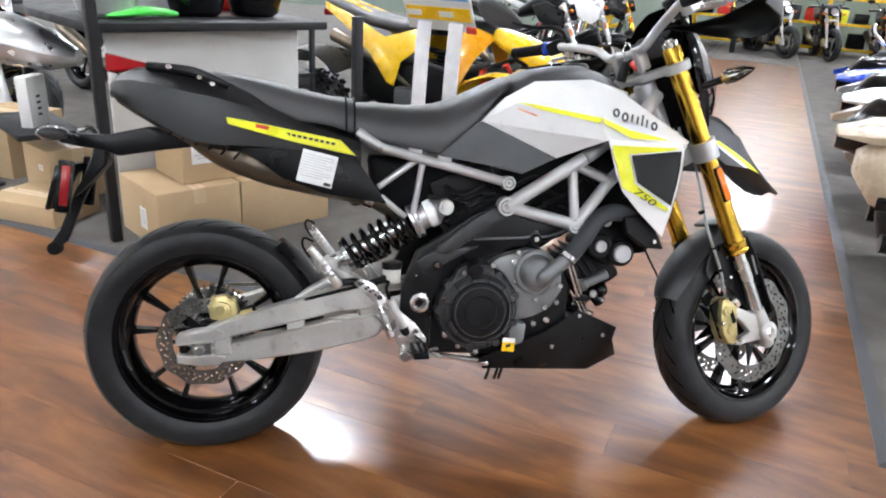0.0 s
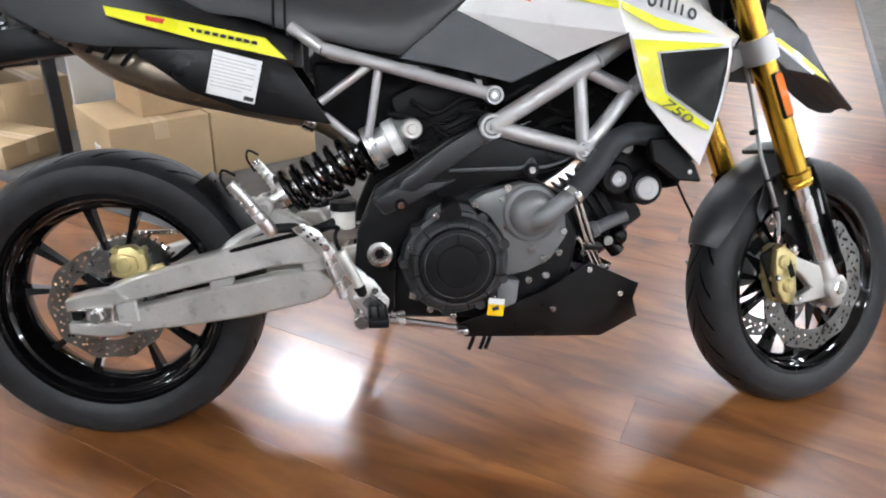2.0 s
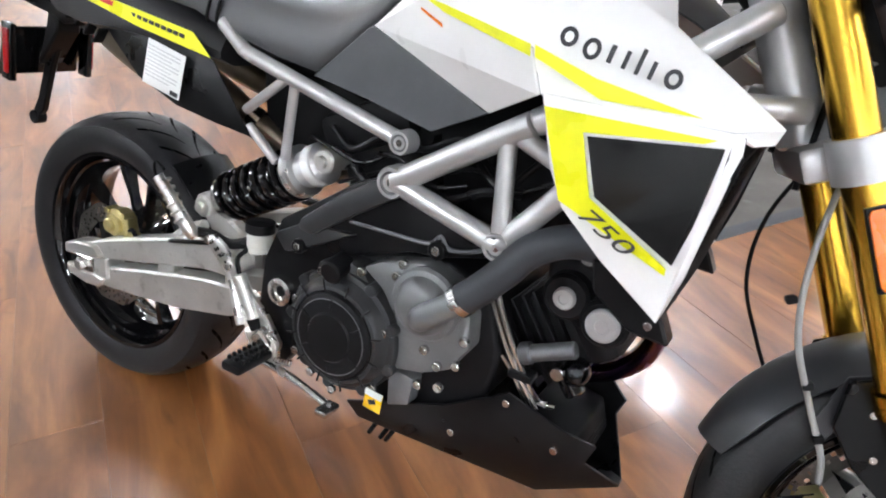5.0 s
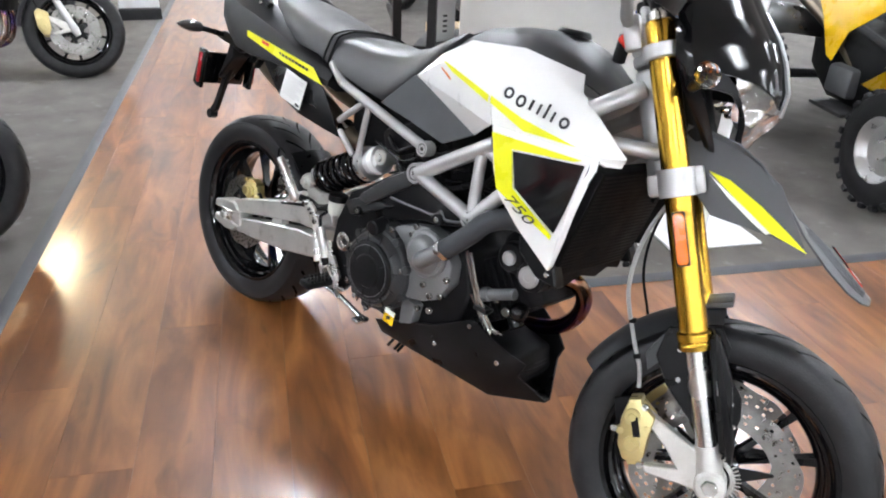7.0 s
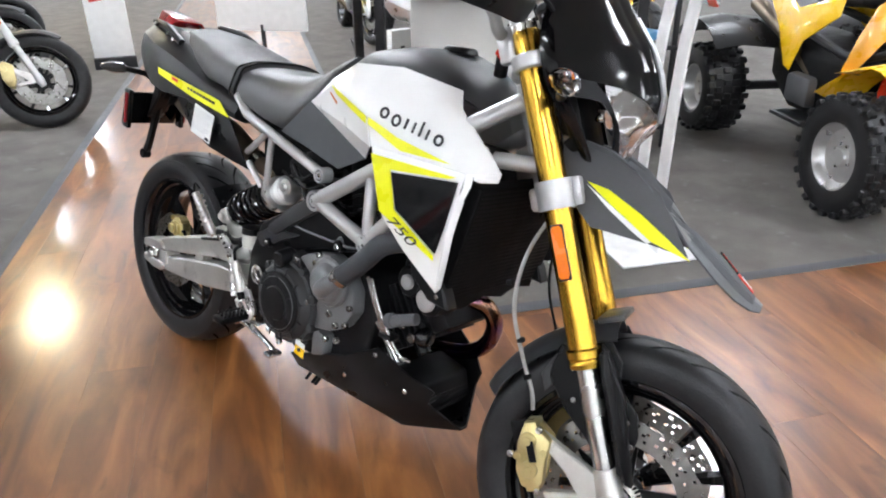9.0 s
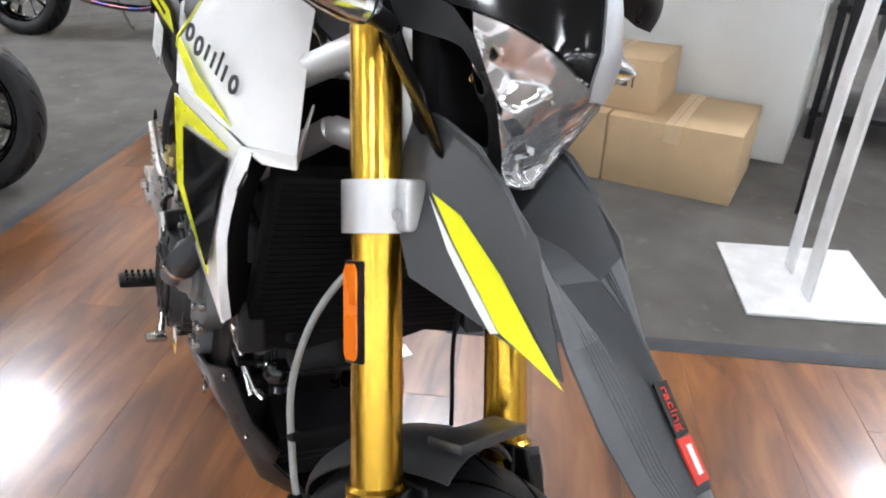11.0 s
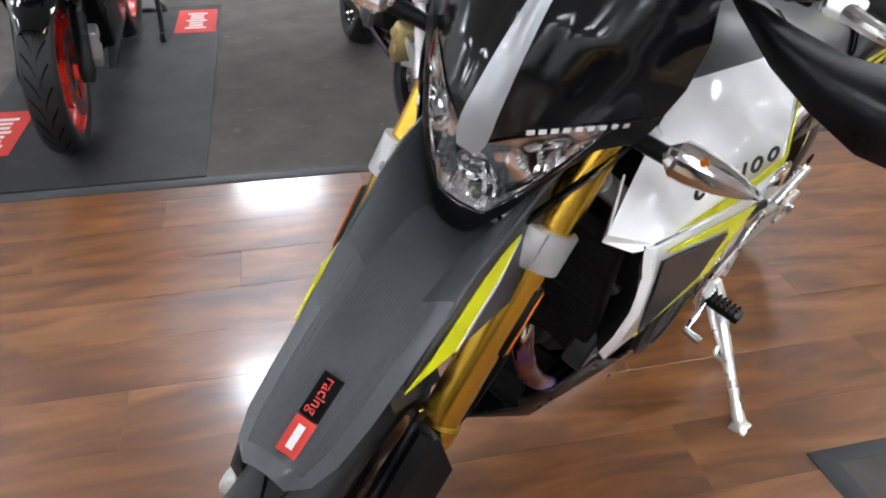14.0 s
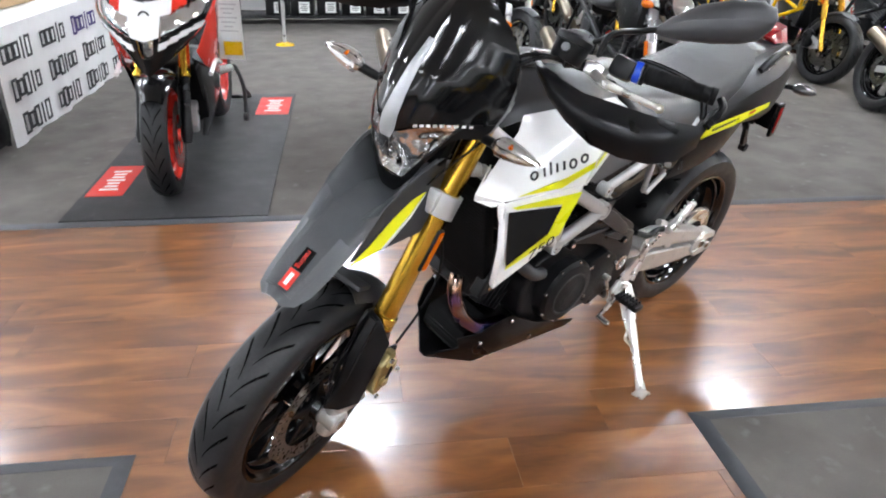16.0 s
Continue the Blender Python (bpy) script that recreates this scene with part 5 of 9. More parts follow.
both("tail_stripe_mark", [(0.150, -0.1930, 0.8725), (0.182, -0.1906, 0.867), (0.178, -0.1910, 0.859), (0.150, -0.1932, 0.864)], [(0, 1, 2, 3)], REDPRINT, "", 0.0012, 0)
for sgn in (1, -1):
    s = Shape()
    for k in range(9):
        x = 0.225 + 0.0135 * k
        z = 0.8545 - 0.19 * (x - 0.225) - 0.004
        s.cut().box((0.0095, 0.0030, 0.0060), (x, sgn * (-0.1850 + (x - 0.225) * 0.095), z), 0, Matrix.Rotation(radians(11), 3, "Y"))
    s.each("name_bar", INK, BIKE)
fr = frame_of((0.294, -0.1755, 0.768), (0.090, 0.006, -0.0215), (0.02, 0, 1))
stk = Shape(fr).box((0.088, 0.080, 0.0016), (0, 0, 0.0055), 0.0005, seg=1).done("data_sticker", PAPER, BIKE, "white paper data sticker")
s = Shape(fr)
for k in range(9):
    s.cut().box((0.076 - 0.018 * (k % 3 == 2), 0.0022, 0.0004), (-0.003 - 0.008 * (k % 3 == 2), 0.030 - 0.0066 * k, 0.0066))
s.each("text_line", INKGREY, stk)
Shape(fr).box((0.018, 0.008, 0.0006), (0.032, -0.033, 0.0068)).done("sticker_stamp", INK, stk)
# silencers under the tail
for sgn in (-1, 1):
    mf = Shape().tube([(0.400, sgn * 0.092, 0.700), (0.306, sgn * 0.100, 0.733), (0.178, sgn * 0.100, 0.762), (0.067, sgn * 0.098, 0.802), (-0.005, sgn * 0.092, 0.838)], [0.028, 0.042, 0.043, 0.041, 0.026], 24, smooth=5).done("silencer", MUFFLER, BIKE, "under-seat bronze steel silencer")
    Shape().rod((-0.004, sgn * 0.092, 0.837), (-0.020, sgn * 0.090, 0.846), 0.022, 0.020).done("silencer_end", BLACKMATT, mf)
for sgn in (-1, 1):
    lk = Shape().tube([(0.396, sgn * 0.092, 0.702), (0.440, sgn * 0.086, 0.684), (0.490, sgn * 0.066, 0.650), (0.540, sgn * 0.04, 0.590)], [0.028, 0.022, 0.020, 0.020], 16).done("exhaust_link", MUFFLER, BIKE, "dark bronze exhaust link pipe")
    Shape(frame_of((0.428, sgn * 0.088, 0.689), (0.92, 0.06, -0.40), (0, 1, 0))).lathe([(0.024, -0.012), (0.028, -0.012), (0.028, 0.012), (0.024, 0.012)], (0, 0, 0), "x", 20, ring=True).box((0.020, 0.012, 0.016), (0, sgn * 0.030, -0.006), 0.003).done("pipe_clamp", STEEL, lk, "steel pipe clamp")
# plate carrier
s = Shape()
s.prism([(-0.020, 0.850), (-0.126, 0.860), (-0.237, 0.835), (-0.300, 0.838), (-0.345, 0.826), (-0.346, 0.814), (-0.293, 0.804), (-0.239, 0.796), (-0.205, 0.782), (-0.086, 0.802), (-0.020, 0.810)], -0.034, 0.034, 0.006, seg=2)
s.prism([(-0.262, 0.812), (-0.234, 0.800), (-0.234, 0.761), (-0.299, 0.690), (-0.318, 0.676), (-0.278, 0.762)], -0.030, 0.030, 0.005)
s.prism([(-0.255, 0.800), (-0.235, 0.790), (-0.300, 0.670), (-0.345, 0.560), (-0.385, 0.528), (-0.393, 0.545), (-0.362, 0.590), (-0.320, 0.690)], -0.008, 0.008, 0.003)
pc = s.done("plate_carrier", BLACKSATIN, BIKE, "black number plate carrier")
s = Shape().rod((-0.378, -0.014, 0.540), (-0.378, 0.014, 0.540), 0.017)
s.done("carrier_knob", BLACKMATT, pc)
Shape(frame_of((-0.345, 0, 0.705), (0, 1, 0), (0.28, 0, 1))).box((0.190, 0.115, 0.012), (0, 0, 0), 0.008).done("plate_mount", BLACKGLOSS, pc, "empty black plate mount")
for sgn in (-1, 1):
    rb_ = Shape().box((0.036, 0.016, 0.130), (-0.316, sgn * 0.094, 0.708), 0.004, Matrix.Rotation(radians(8), 3, "Y")).done("reflector_base", BLACKGLOSS, pc)
    Shape().box((0.020, 0.005, 0.100), (-0.312, sgn * 0.1045, 0.711), 0.002, Matrix.Rotation(radians(8), 3, "Y")).done("side_reflector", REDLENS, pc, "red side reflector")
for sgn in (-1, 1):
    ri = Shape().rod((-0.300, sgn * 0.03, 0.824), (-0.312, sgn * 0.105, 0.836), 0.009).done("rear_indicator", BLACKSATIN, BIKE, "rear turn signal")
    rows = [[(-0.320 + dx + 0.030 * s2 * math.cos(a), sgn * l, 0.838 + 0.019 * s2 * math.sin(a)) for a in [2 * math.pi * k / 14 for k in range(15)]] for l, s2, dx in ((0.100, 0.4, 0), (0.112, 0.9, 0), (0.140, 1.0, -0.006), (0.165, 0.6, -0.012), (0.178, 0.15, -0.016))]
    Shape().loft(rows).done("rear_indicator_lens", material("smoked_lens", (0.05, 0.05, 0.05), 0.15, var=0.05, coat=0.5), ri)

# ---- frame
def rods(name, pairs, r, mat, label="", seg=16):
    for sgn in (1, -1):
        s = Shape()
        for a, c in pairs:
            s.cut().rod((a[0], a[1] * sgn, a[2]), (c[0], c[1] * sgn, c[2]), r, seg=seg)
        s.each(name, mat, BIKE, label)


FB1, FB2, FB3 = (0.786, -0.160, 0.739), (0.782, -0.166, 0.678), (0.970, -0.176, 0.631)
rods("trellis_tube", [(FB2, (0.990, -0.168, 0.808)), ((0.990, -0.168, 0.808), (1.140, -0.135, 0.905)), ((1.140, -0.135, 0.905), (1.235, -0.060, 0.985))], 0.0185, FRAMEALU, "silver trellis frame tube")
rods("trellis_brace", [(FB2, FB3), (FB3, (1.065, -0.162, 0.748)), ((1.065, -0.162, 0.748), (1.215, -0.100, 0.868)), ((1.215, -0.100, 0.868), (1.300, -0.055, 0.872))], 0.0165, FRAMEALU, "silver trellis frame brace")
rods("trellis_strut", [(FB3, (0.956, -0.168, 0.785)), ((0.965, -0.167, 0.790), (1.065, -0.162, 0.748))], 0.0135, FRAMEALU, "thin silver frame strut")
rods("subframe_rail", [((0.395, -0.140, 0.862), (0.455, -0.150, 0.822)), ((0.455, -0.150, 0.822), FB1)], 0.0125, FRAMEALU, "silver subframe rail")
rods("subframe_strut", [((0.448, -0.138, 0.722), (0.548, -0.146, 0.795)), ((0.562, -0.146, 0.792), (0.540, -0.138, 0.655)), ((0.455, -0.138, 0.697), (0.520, -0.136, 0.645))], 0.0085, FRAMEALU, "thin silver subframe strut")
for sgn in (1, -1):
    for c, r, nm in ((FB1, 0.0185, "frame_boss"), (FB2, 0.0255, "frame_boss"), (FB3, 0.0215, "frame_boss")):
        x, y, z = c[0], (c[1] + 0.010) * sgn, c[2]
        b = Shape().lathe([(0.0, 0.0), (r, 0.0), (r, 0.026), (r * 0.92, 0.031), (r * 0.72, 0.031), (r * 0.70, 0.027), (r * 0.55, 0.027), (r * 0.52, 0.030), (r * 0.30, 0.030), (r * 0.28, 0.024), (0.0, 0.024)], (0, 0, 0), "y", 32)
        b.v = [Vector((x + p.x, y - sgn * (p.y - 0.006), z + p.z)) for p in b.v]
        bs = b.done(nm, FRAMEALU, BIKE, "round silver frame boss")
        Shape().lathe([(r * 0.71, 0.0), (r * 0.71, -0.0012), (r * 0.54, -0.0012), (r * 0.54, 0.0)], (x, y - sgn * 0.0215, z), "y", 28, ring=True).done("boss_groove", ENGINE, bs)
        Shape().rod((x, y - sgn * 0.018, z), (x, y - sgn * 0.0235, z), r * 0.34, seg=6).done("boss_bolt", STEEL, bs)

# cast side plates round the swingarm pivot
PLATE = [(0.790, 0.690), (0.700, 0.655), (0.618, 0.598), (0.552, 0.556), (0.515, 0.467), (0.506, 0.368), (0.524, 0.320), (0.566, 0.270), (0.590, 0.300), (0.593, 0.426), (0.661, 0.500), (0.717, 0.535), (0.814, 0.568), (0.865, 0.574), (0.938, 0.594), (0.985, 0.622), (0.970, 0.640), (0.880, 0.640), (0.800, 0.664)]
for sgn in (1, -1):
    y0, y1 = sgn * -0.122, sgn * -0.155
    pl = Shape().prism(PLATE, y0, y1, 0.006, seg=2)
    pl.prism([(0.778, 0.694), (0.690, 0.640), (0.604, 0.572), (0.598, 0.552), (0.630, 0.548), (0.714, 0.606), (0.800, 0.660)], sgn * -0.150, sgn * -0.170, 0.007, seg=2, mi=1)
    pl.prism([(0.545, 0.530), (0.604, 0.562), (0.716, 0.572), (0.640, 0.532), (0.570, 0.500)], sgn * -0.150, sgn * -0.164, 0.005, seg=2, mi=1)
    p = pl.done("frame_plate", [BLACKSATIN, PLATEGREY], BIKE, "black cast frame plate", 30)
    Shape().tube([(0.700, sgn * -0.158, 0.590), (0.800, sgn * -0.160, 0.593), (0.850, sgn * -0.160, 0.596), (0.868, sgn * -0.160, 0.612), (0.884, sgn * -0.160, 0.596), (0.930, sgn * -0.160, 0.606), (0.975, sgn * -0.158, 0.632)], 0.0035, 8, smooth=4).done("plate_rib", ENGINE, p)
    s = Shape().lathe([(0.010, 0.0), (0.026, 0.0), (0.026, 0.010), (0.018, 0.012), (0.016, 0.004), (0.010, 0.004)], (0, 0, 0), "y", 28)
    s.v = [Vector((0.559 + v.x, sgn * (-0.152 - v.y), 0.419 + v.z)) for v in s.v]
    s.done("pivot_nut", STEEL, p, "steel swingarm pivot nut")
    s = Shape()
    for x, z, r in ((0.868, 0.591, 0.015), (0.603, 0.522, 0.013)):
        s.cut()
        s.rod((x, sgn * -0.150, z), (x, sgn * -0.172, z), r, seg=20)
        s.rod((x, sgn * -0.171, z), (x, sgn * -0.174, z), r * 0.55, seg=6, mi=1)
    s.each("plate_bolt", [BLACKSATIN, STEEL], p)

# ---- engine
GEARGREY = material("gear_cover_grey", (0.20, 0.205, 0.21), 0.40, metal=0.5, var=0.10, bump=0.25, bump_scale=700)
CASE = [(0.588, 0.272), (0.572, 0.340), (0.588, 0.450), (0.650, 0.528), (0.760, 0.560), (0.880, 0.566), (0.955, 0.530), (0.985, 0.440), (0.972, 0.360), (0.900, 0.285), (0.850, 0.262)]
eng = Shape().prism(CASE, -0.135, 0.135, 0.012, seg=3).done("engine_case", ENGINEDK, BIKE, "black engine crankcase", 40)
# clutch cover on the right
CX, CZ = 0.713, 0.404
s = Shape().lathe([(0.110, -0.130), (0.110, -0.172), (0.106, -0.180), (0.098, -0.183), (0.092, -0.196), (0.086, -0.203), (0.080, -0.204), (0.079, -0.196), (0.0, -0.196)], (CX, 0, CZ), "y", 72)
s.prism([(0.640, 0.470), (0.655, 0.512), (0.692, 0.532), (0.742, 0.524), (0.770, 0.490), (0.735, 0.470)], -0.130, -0.176, 0.006, seg=2)
cl = s.done("clutch_cover", CLUTCHGREY, eng, "round dark grey clutch cover", 30)
Shape().lathe([(0.077, -0.194), (0.077, -0.204), (0.074, -0.208), (0.068, -0.210), (0.060, -0.212), (0.044, -0.212), (0.041, -0.2155), (0.036, -0.216), (0.0, -0.216)], (CX, 0, CZ), "y", 64).done("cover_disc", ENGINEDK, cl, "black disc in the middle of the cover", 30)
s = Shape()
for k in range(6):
    a = radians(30 + 60 * k)
    s.cut().box((0.020, 0.004, 0.0022), (CX + 0.058 * math.cos(a), -0.212, CZ + 0.058 * math.sin(a)), 0.0005, Matrix.Rotation(-a, 3, "Y"), seg=1)
s.each("cover_rib", ENGINEDK, cl)
Shape().rod((0.700, -0.16, 0.520), (0.700, -0.205, 0.512), 0.020, seg=20).done("oil_filler_cap", ENGINEDK, cl)
s = Shape()
for k in range(9):
    a = radians(20 + 40 * k)
    s.cut().rod((CX + 0.106 * math.cos(a), -0.150, CZ + 0.106 * math.sin(a)), (CX + 0.106 * math.cos(a), -0.184, CZ + 0.106 * math.sin(a)), 0.011, seg=14)
s.each("cover_lug", CLUTCHGREY, cl)
for k in range(12):
    a = radians(15 + 30 * k)
    Shape().box((0.024, 0.003, 0.0035), (CX + 0.087 * math.cos(a), -0.2035, CZ + 0.087 * math.sin(a)), 0.001, Matrix.Rotation(-a, 3, "Y"), seg=1).done("cover_rib", ENGINEDK, cl)
Shape().lathe([(0.0655, -0.2105), (0.0665, -0.2115), (0.0675, -0.2105), (0.0665, -0.2085)], (CX, 0, CZ), "y", 56, ring=True).done("cover_ring", ENGINE, cl, "thin grey ring on the cover")
s = Shape()
for x, z in ((0.671, 0.503), (0.621, 0.436), (0.624, 0.338), (0.736, 0.481), (0.800, 0.434), (0.749, 0.525), (0.708, 0.292), (0.660, 0.308), (0.789, 0.327)):
    bolt(s, (x, -0.182, z), 0.0078, 0.009)
s.each("bolt", STEEL, cl, "bright bolt")
# upper gear cover and water pump
s = Shape().prism([(0.740, 0.526), (0.770, 0.544), (0.800, 0.553), (0.852, 0.566), (0.905, 0.548), (0.942, 0.503), (0.946, 0.452), (0.915, 0.404), (0.869, 0.380), (0.815, 0.368), (0.820, 0.400), (0.812, 0.455), (0.780, 0.500)], -0.130, -0.172, 0.006, seg=2)
s.prism([(0.803, 0.366), (0.853, 0.358), (0.847, 0.306), (0.806, 0.290)], -0.120, -0.164, 0.005, seg=2)
gc = s.done("gear_cover", GEARGREY, eng, "dark grey gear cover", 30)
s = Shape().lathe([(0.058, -0.165), (0.060, -0.182), (0.056, -0.188), (0.048, -0.190), (0.042, -0.204), (0.030, -0.212), (0.020, -0.214), (0.0, -0.214)], (0.867, 0, 0.506), "y", 48)
s.tube([(0.872, -0.200, 0.490), (0.885, -0.216, 0.503), (0.915, -0.216, 0.527), (0.940, -0.214, 0.547)], [0.020, 0.0205, 0.0195, 0.0195], 18)
wp = s.done("water_pump", GEARGREY, eng, "dark grey water pump", 40)
s = Shape()
for x, z in ((0.818, 0.556), (0.808, 0.533), (0.894, 0.546), (0.818, 0.476), (0.938, 0.465), (0.872, 0.427), (0.898, 0.407), (0.868, 0.362), (0.930, 0.420), (0.905, 0.372)):
    bolt(s, (x, -0.170, z), 0.0078, 0.011)
s.each("bolt", STEEL, gc, "bright bolt")
hs = Shape().tube([(0.936, -0.2145, 0.544), (0.965, -0.208, 0.572), (0.995, -0.198, 0.606), (1.025, -0.185, 0.643), (1.075, -0.165, 0.664), (1.140, -0.140, 0.655)], 0.0235, 20).done("coolant_hose", HOSE, eng, "thick grey rubber coolant hose")
ring = frame_of((0.941, -0.2135, 0.549), (0.66, 0.10, 0.74), (0, 1, 0))
s = Shape(ring).lathe([(0.0238, -0.006), (0.0256, -0.006), (0.0256, 0.006), (0.0238, 0.006)], (0, 0, 0), "x", 28, ring=True)
s.box((0.014, 0.008, 0.012), (0, -0.028, 0.0), 0.002)
s.done("hose_clamp", STEEL, hs)
# thermostat housing and cylinder heads
s = Shape()
s.prism([(1.020, 0.600), (1.060, 0.640), (1.110, 0.640), (1.165, 0.590), (1.170, 0.535), (1.140, 0.505), (1.085, 0.510), (1.030, 0.540)], -0.105, -0.060, 0.010, seg=2)
s.rod((1.065, -0.06, 0.566), (1.065, -0.130, 0.566), 0.036, seg=28)
s.rod((1.128, -0.06, 0.546), (1.128, -0.135, 0.546), 0.037, seg=28)
s.rod((1.085, -0.06, 0.632), (1.085, -0.115, 0.632), 0.020, seg=20)
th = s.done("thermostat_housing", ENGINEDK, eng, "black thermostat housing", 40)
for x, z, r, y in ((1.065, 0.566, 0.017, -0.130), (1.128, 0.546, 0.025, -0.135), (1.085, 0.632, 0.013, -0.115)):
    Shape().lathe([(r, 0.0), (r, -0.006), (r * 0.85, -0.009), (r * 0.45, -0.009), (r * 0.4, -0.007), (0, -0.007)], (x, y, z), "y", 28).done("housing_plug", FRAMEALU, th, "silver plug")
fr = frame_of((1.045, 0, 0.475), (0.82, 0, 0.57), (0, 1, 0))
s = Shape(fr).box((0.190, 0.150, 0.130), (-0.015, 0, 0.004), 0.012)
s.box((0.060, 0.160, 0.150), (0.062, 0, 0.010), 0.018)
cyl = s.done("front_cylinder", ENGINEDK, eng, "black front cylinder and head", 40)
s = Shape(fr)
for k in range(6):
    s.cut().box((0.006, 0.172, 0.148), (-0.08 + 0.020 * k, 0, 0.004), 0.002)
s.each("fin", ENGINEDK, eng)
fr = frame_of((0.720, 0, 0.640), (-0.42, 0, 0.91), (0, 1, 0))
s = Shape(fr).box((0.240, 0.190, 0.150), (0, 0, 0), 0.012)
s.box((0.075, 0.225, 0.180), (0.105, 0, 0), 0.018)
s.done("rear_cylinder", ENGINEDK, eng, "black rear cylinder and head", 40)
s = Shape(fr)
for k in range(6):
    s.cut().box((0.006, 0.215, 0.170), (-0.06 + 0.022 * k, 0, 0), 0.002)
s.each("fin", ENGINEDK, eng)
Shape().prism([(0.830, 0.640), (0.800, 0.800), (0.950, 0.870), (1.130, 0.860), (1.180, 0.720), (1.060, 0.640), (0.950, 0.620)], -0.105, 0.105, 0.02, seg=2).done("airbox", BLACKMATT, BIKE, "black airbox inside the frame")
Shape().prism([(0.440, 0.700), (0.430, 0.800), (0.600, 0.790), (0.800, 0.745), (0.780, 0.690), (0.640, 0.690), (0.520, 0.650)], -0.085, 0.085, 0.015, seg=2).done("battery_tray", BLACKMATT, BIKE, "black tray under the seat")
s = Shape()
rng = random.Random(7)
for k in range(9):
    x = 0.58 + 0.045 * k
    z = 0.70 + 0.03 * math.sin(k * 2.1)
    s.cut().tube([(x, -0.120, z), (x + 0.05, -0.132, z + rng.uniform(-0.03, 0.05)), (x + 0.11, -0.128, z + rng.uniform(-0.03, 0.04)), (x + 0.16, -0.110, z + rng.uniform(-0.02, 0.02))], 0.0035 + 0.002 * (k % 3), 8)
s.each("wire", BLACKSATIN, BIKE, "black wire or hose")
for k in range(2):
    Shape().tube([(0.958 + 0.012 * k, -0.148, 0.545), (0.985 + 0.012 * k, -0.140, 0.478), (1.012 + 0.014 * k, -0.124, 0.415), (1.034 + 0.016 * k, -0.106, 0.372), (1.060 + 0.012 * k, -0.096, 0.366)], 0.0042, 8).done("coolant_pipe", STEEL, eng, "thin steel coolant pipe")
    Shape().tube([(1.000 - 0.016 * k, -0.130, 0.448 - 0.006 * k), (1.020 - 0.010 * k, -0.122, 0.405), (1.048 - 0.014 * k, -0.112, 0.360 - 0.004 * k)], 0.0042, 8).done("coolant_pipe", STEEL, eng, "thin steel coolant pipe")
s = Shape().rod((1.012, -0.124, 0.452), (1.094, -0.118, 0.486), 0.0135)
s.rod((1.012, -0.124, 0.452), (1.030, -0.123, 0.460), 0.0175)
s.done("starter_stub", ENGINE, eng, "grey pipe stub under the housing")
Shape().box((0.040, 0.030, 0.012), (1.020, -0.122, 0.418), 0.003).done("pipe_clip", BLACKSATIN, eng)
for x, z, r in ((1.012, 0.398, 0.010), (1.032, 0.440, 0.009), (1.066, 0.424, 0.012)):
    Shape().rod((x, -0.075, z), (x, -0.100, z), r, seg=12).done("stud", STEEL, eng)
s = Shape().ball((1.092, -0.080, 0.432), (0.022, 0.028, 0.024), 18)
s.rod((1.07, -0.075, 0.425), (1.098, -0.078, 0.392), 0.018)
s.done("oil_filter", BLACKGLOSS, eng)
# left covers
s = Shape().lathe([(0.100, 0.125), (0.100, 0.168), (0.092, 0.178), (0.070, 0.184), (0.064, 0.180), (0.050, 0.182), (0.0, 0.184)], (0.830, 0, 0.420), "y", 56)
lc = s.done("generator_cover", ENGINEDK, eng, "round black generator cover", 30)
s = Shape()
for k in range(8):
    a = radians(15 + 45 * k)
    bolt(s, (0.830 + 0.096 * math.cos(a), 0.166, 0.420 + 0.096 * math.sin(a)), 0.006, 0.008, (0, 1, 0))
s.each("bolt", STEEL, lc)
Shape().prism([(0.600, 0.330), (0.590, 0.450), (0.660, 0.500), (0.740, 0.480), (0.740, 0.350), (0.680, 0.300)], 0.120, 0.165, 0.008, seg=2).done("sprocket_cover", ENGINEDK, eng, "black front sprocket cover")
Shape().lathe([(0.062, 0.1835), (0.064, 0.1860), (0.068, 0.1860), (0.070, 0.1830)], (0.830, 0, 0.420), "y", 48).done("cover_ring", CLUTCHGREY, lc)
s = Shape()
for x, z in ((0.612, 0.345), (0.604, 0.440), (0.664, 0.486), (0.728, 0.466), (0.726, 0.362), (0.680, 0.316)):
    bolt(s, (x, 0.164, z), 0.006, 0.007, (0, 1, 0))
s.each("bolt", STEEL, eng)
Shape().tube([(1.140, 0.140, 0.655), (1.085, 0.166, 0.612), (1.010, 0.166, 0.548), (0.945, 0.150, 0.515)], 0.017, 16).done("coolant_hose", HOSE, eng, "black rubber coolant hose")
lr = Shape().tube([(0.600, 0.186, 0.300), (0.622, 0.182, 0.350), (0.640, 0.176, 0.400)], 0.0045, 8, smooth=2)
lr.rod((0.640, 0.160, 0.402), (0.640, 0.186, 0.402), 0.009, seg=12)
lr.done("gear_linkage", POLISHED, eng, "bright gear linkage rod")
rng = random.Random(11)
s = Shape()
for k in range(6):
    x = 0.60 + 0.075 * k
    z = 0.66 + 0.03 * math.sin(k * 1.7)
    s.cut().tube([(x, 0.118, z), (x + 0.05, 0.132, z + rng.uniform(-0.03, 0.04)), (x + 0.10, 0.130, z + rng.uniform(-0.03, 0.03)), (x + 0.15, 0.112, z + rng.uniform(-0.02, 0.02))], 0.0035 + 0.002 * (k % 3), 8)
s.each("wire", BLACKSATIN, BIKE, "black wire or hose")
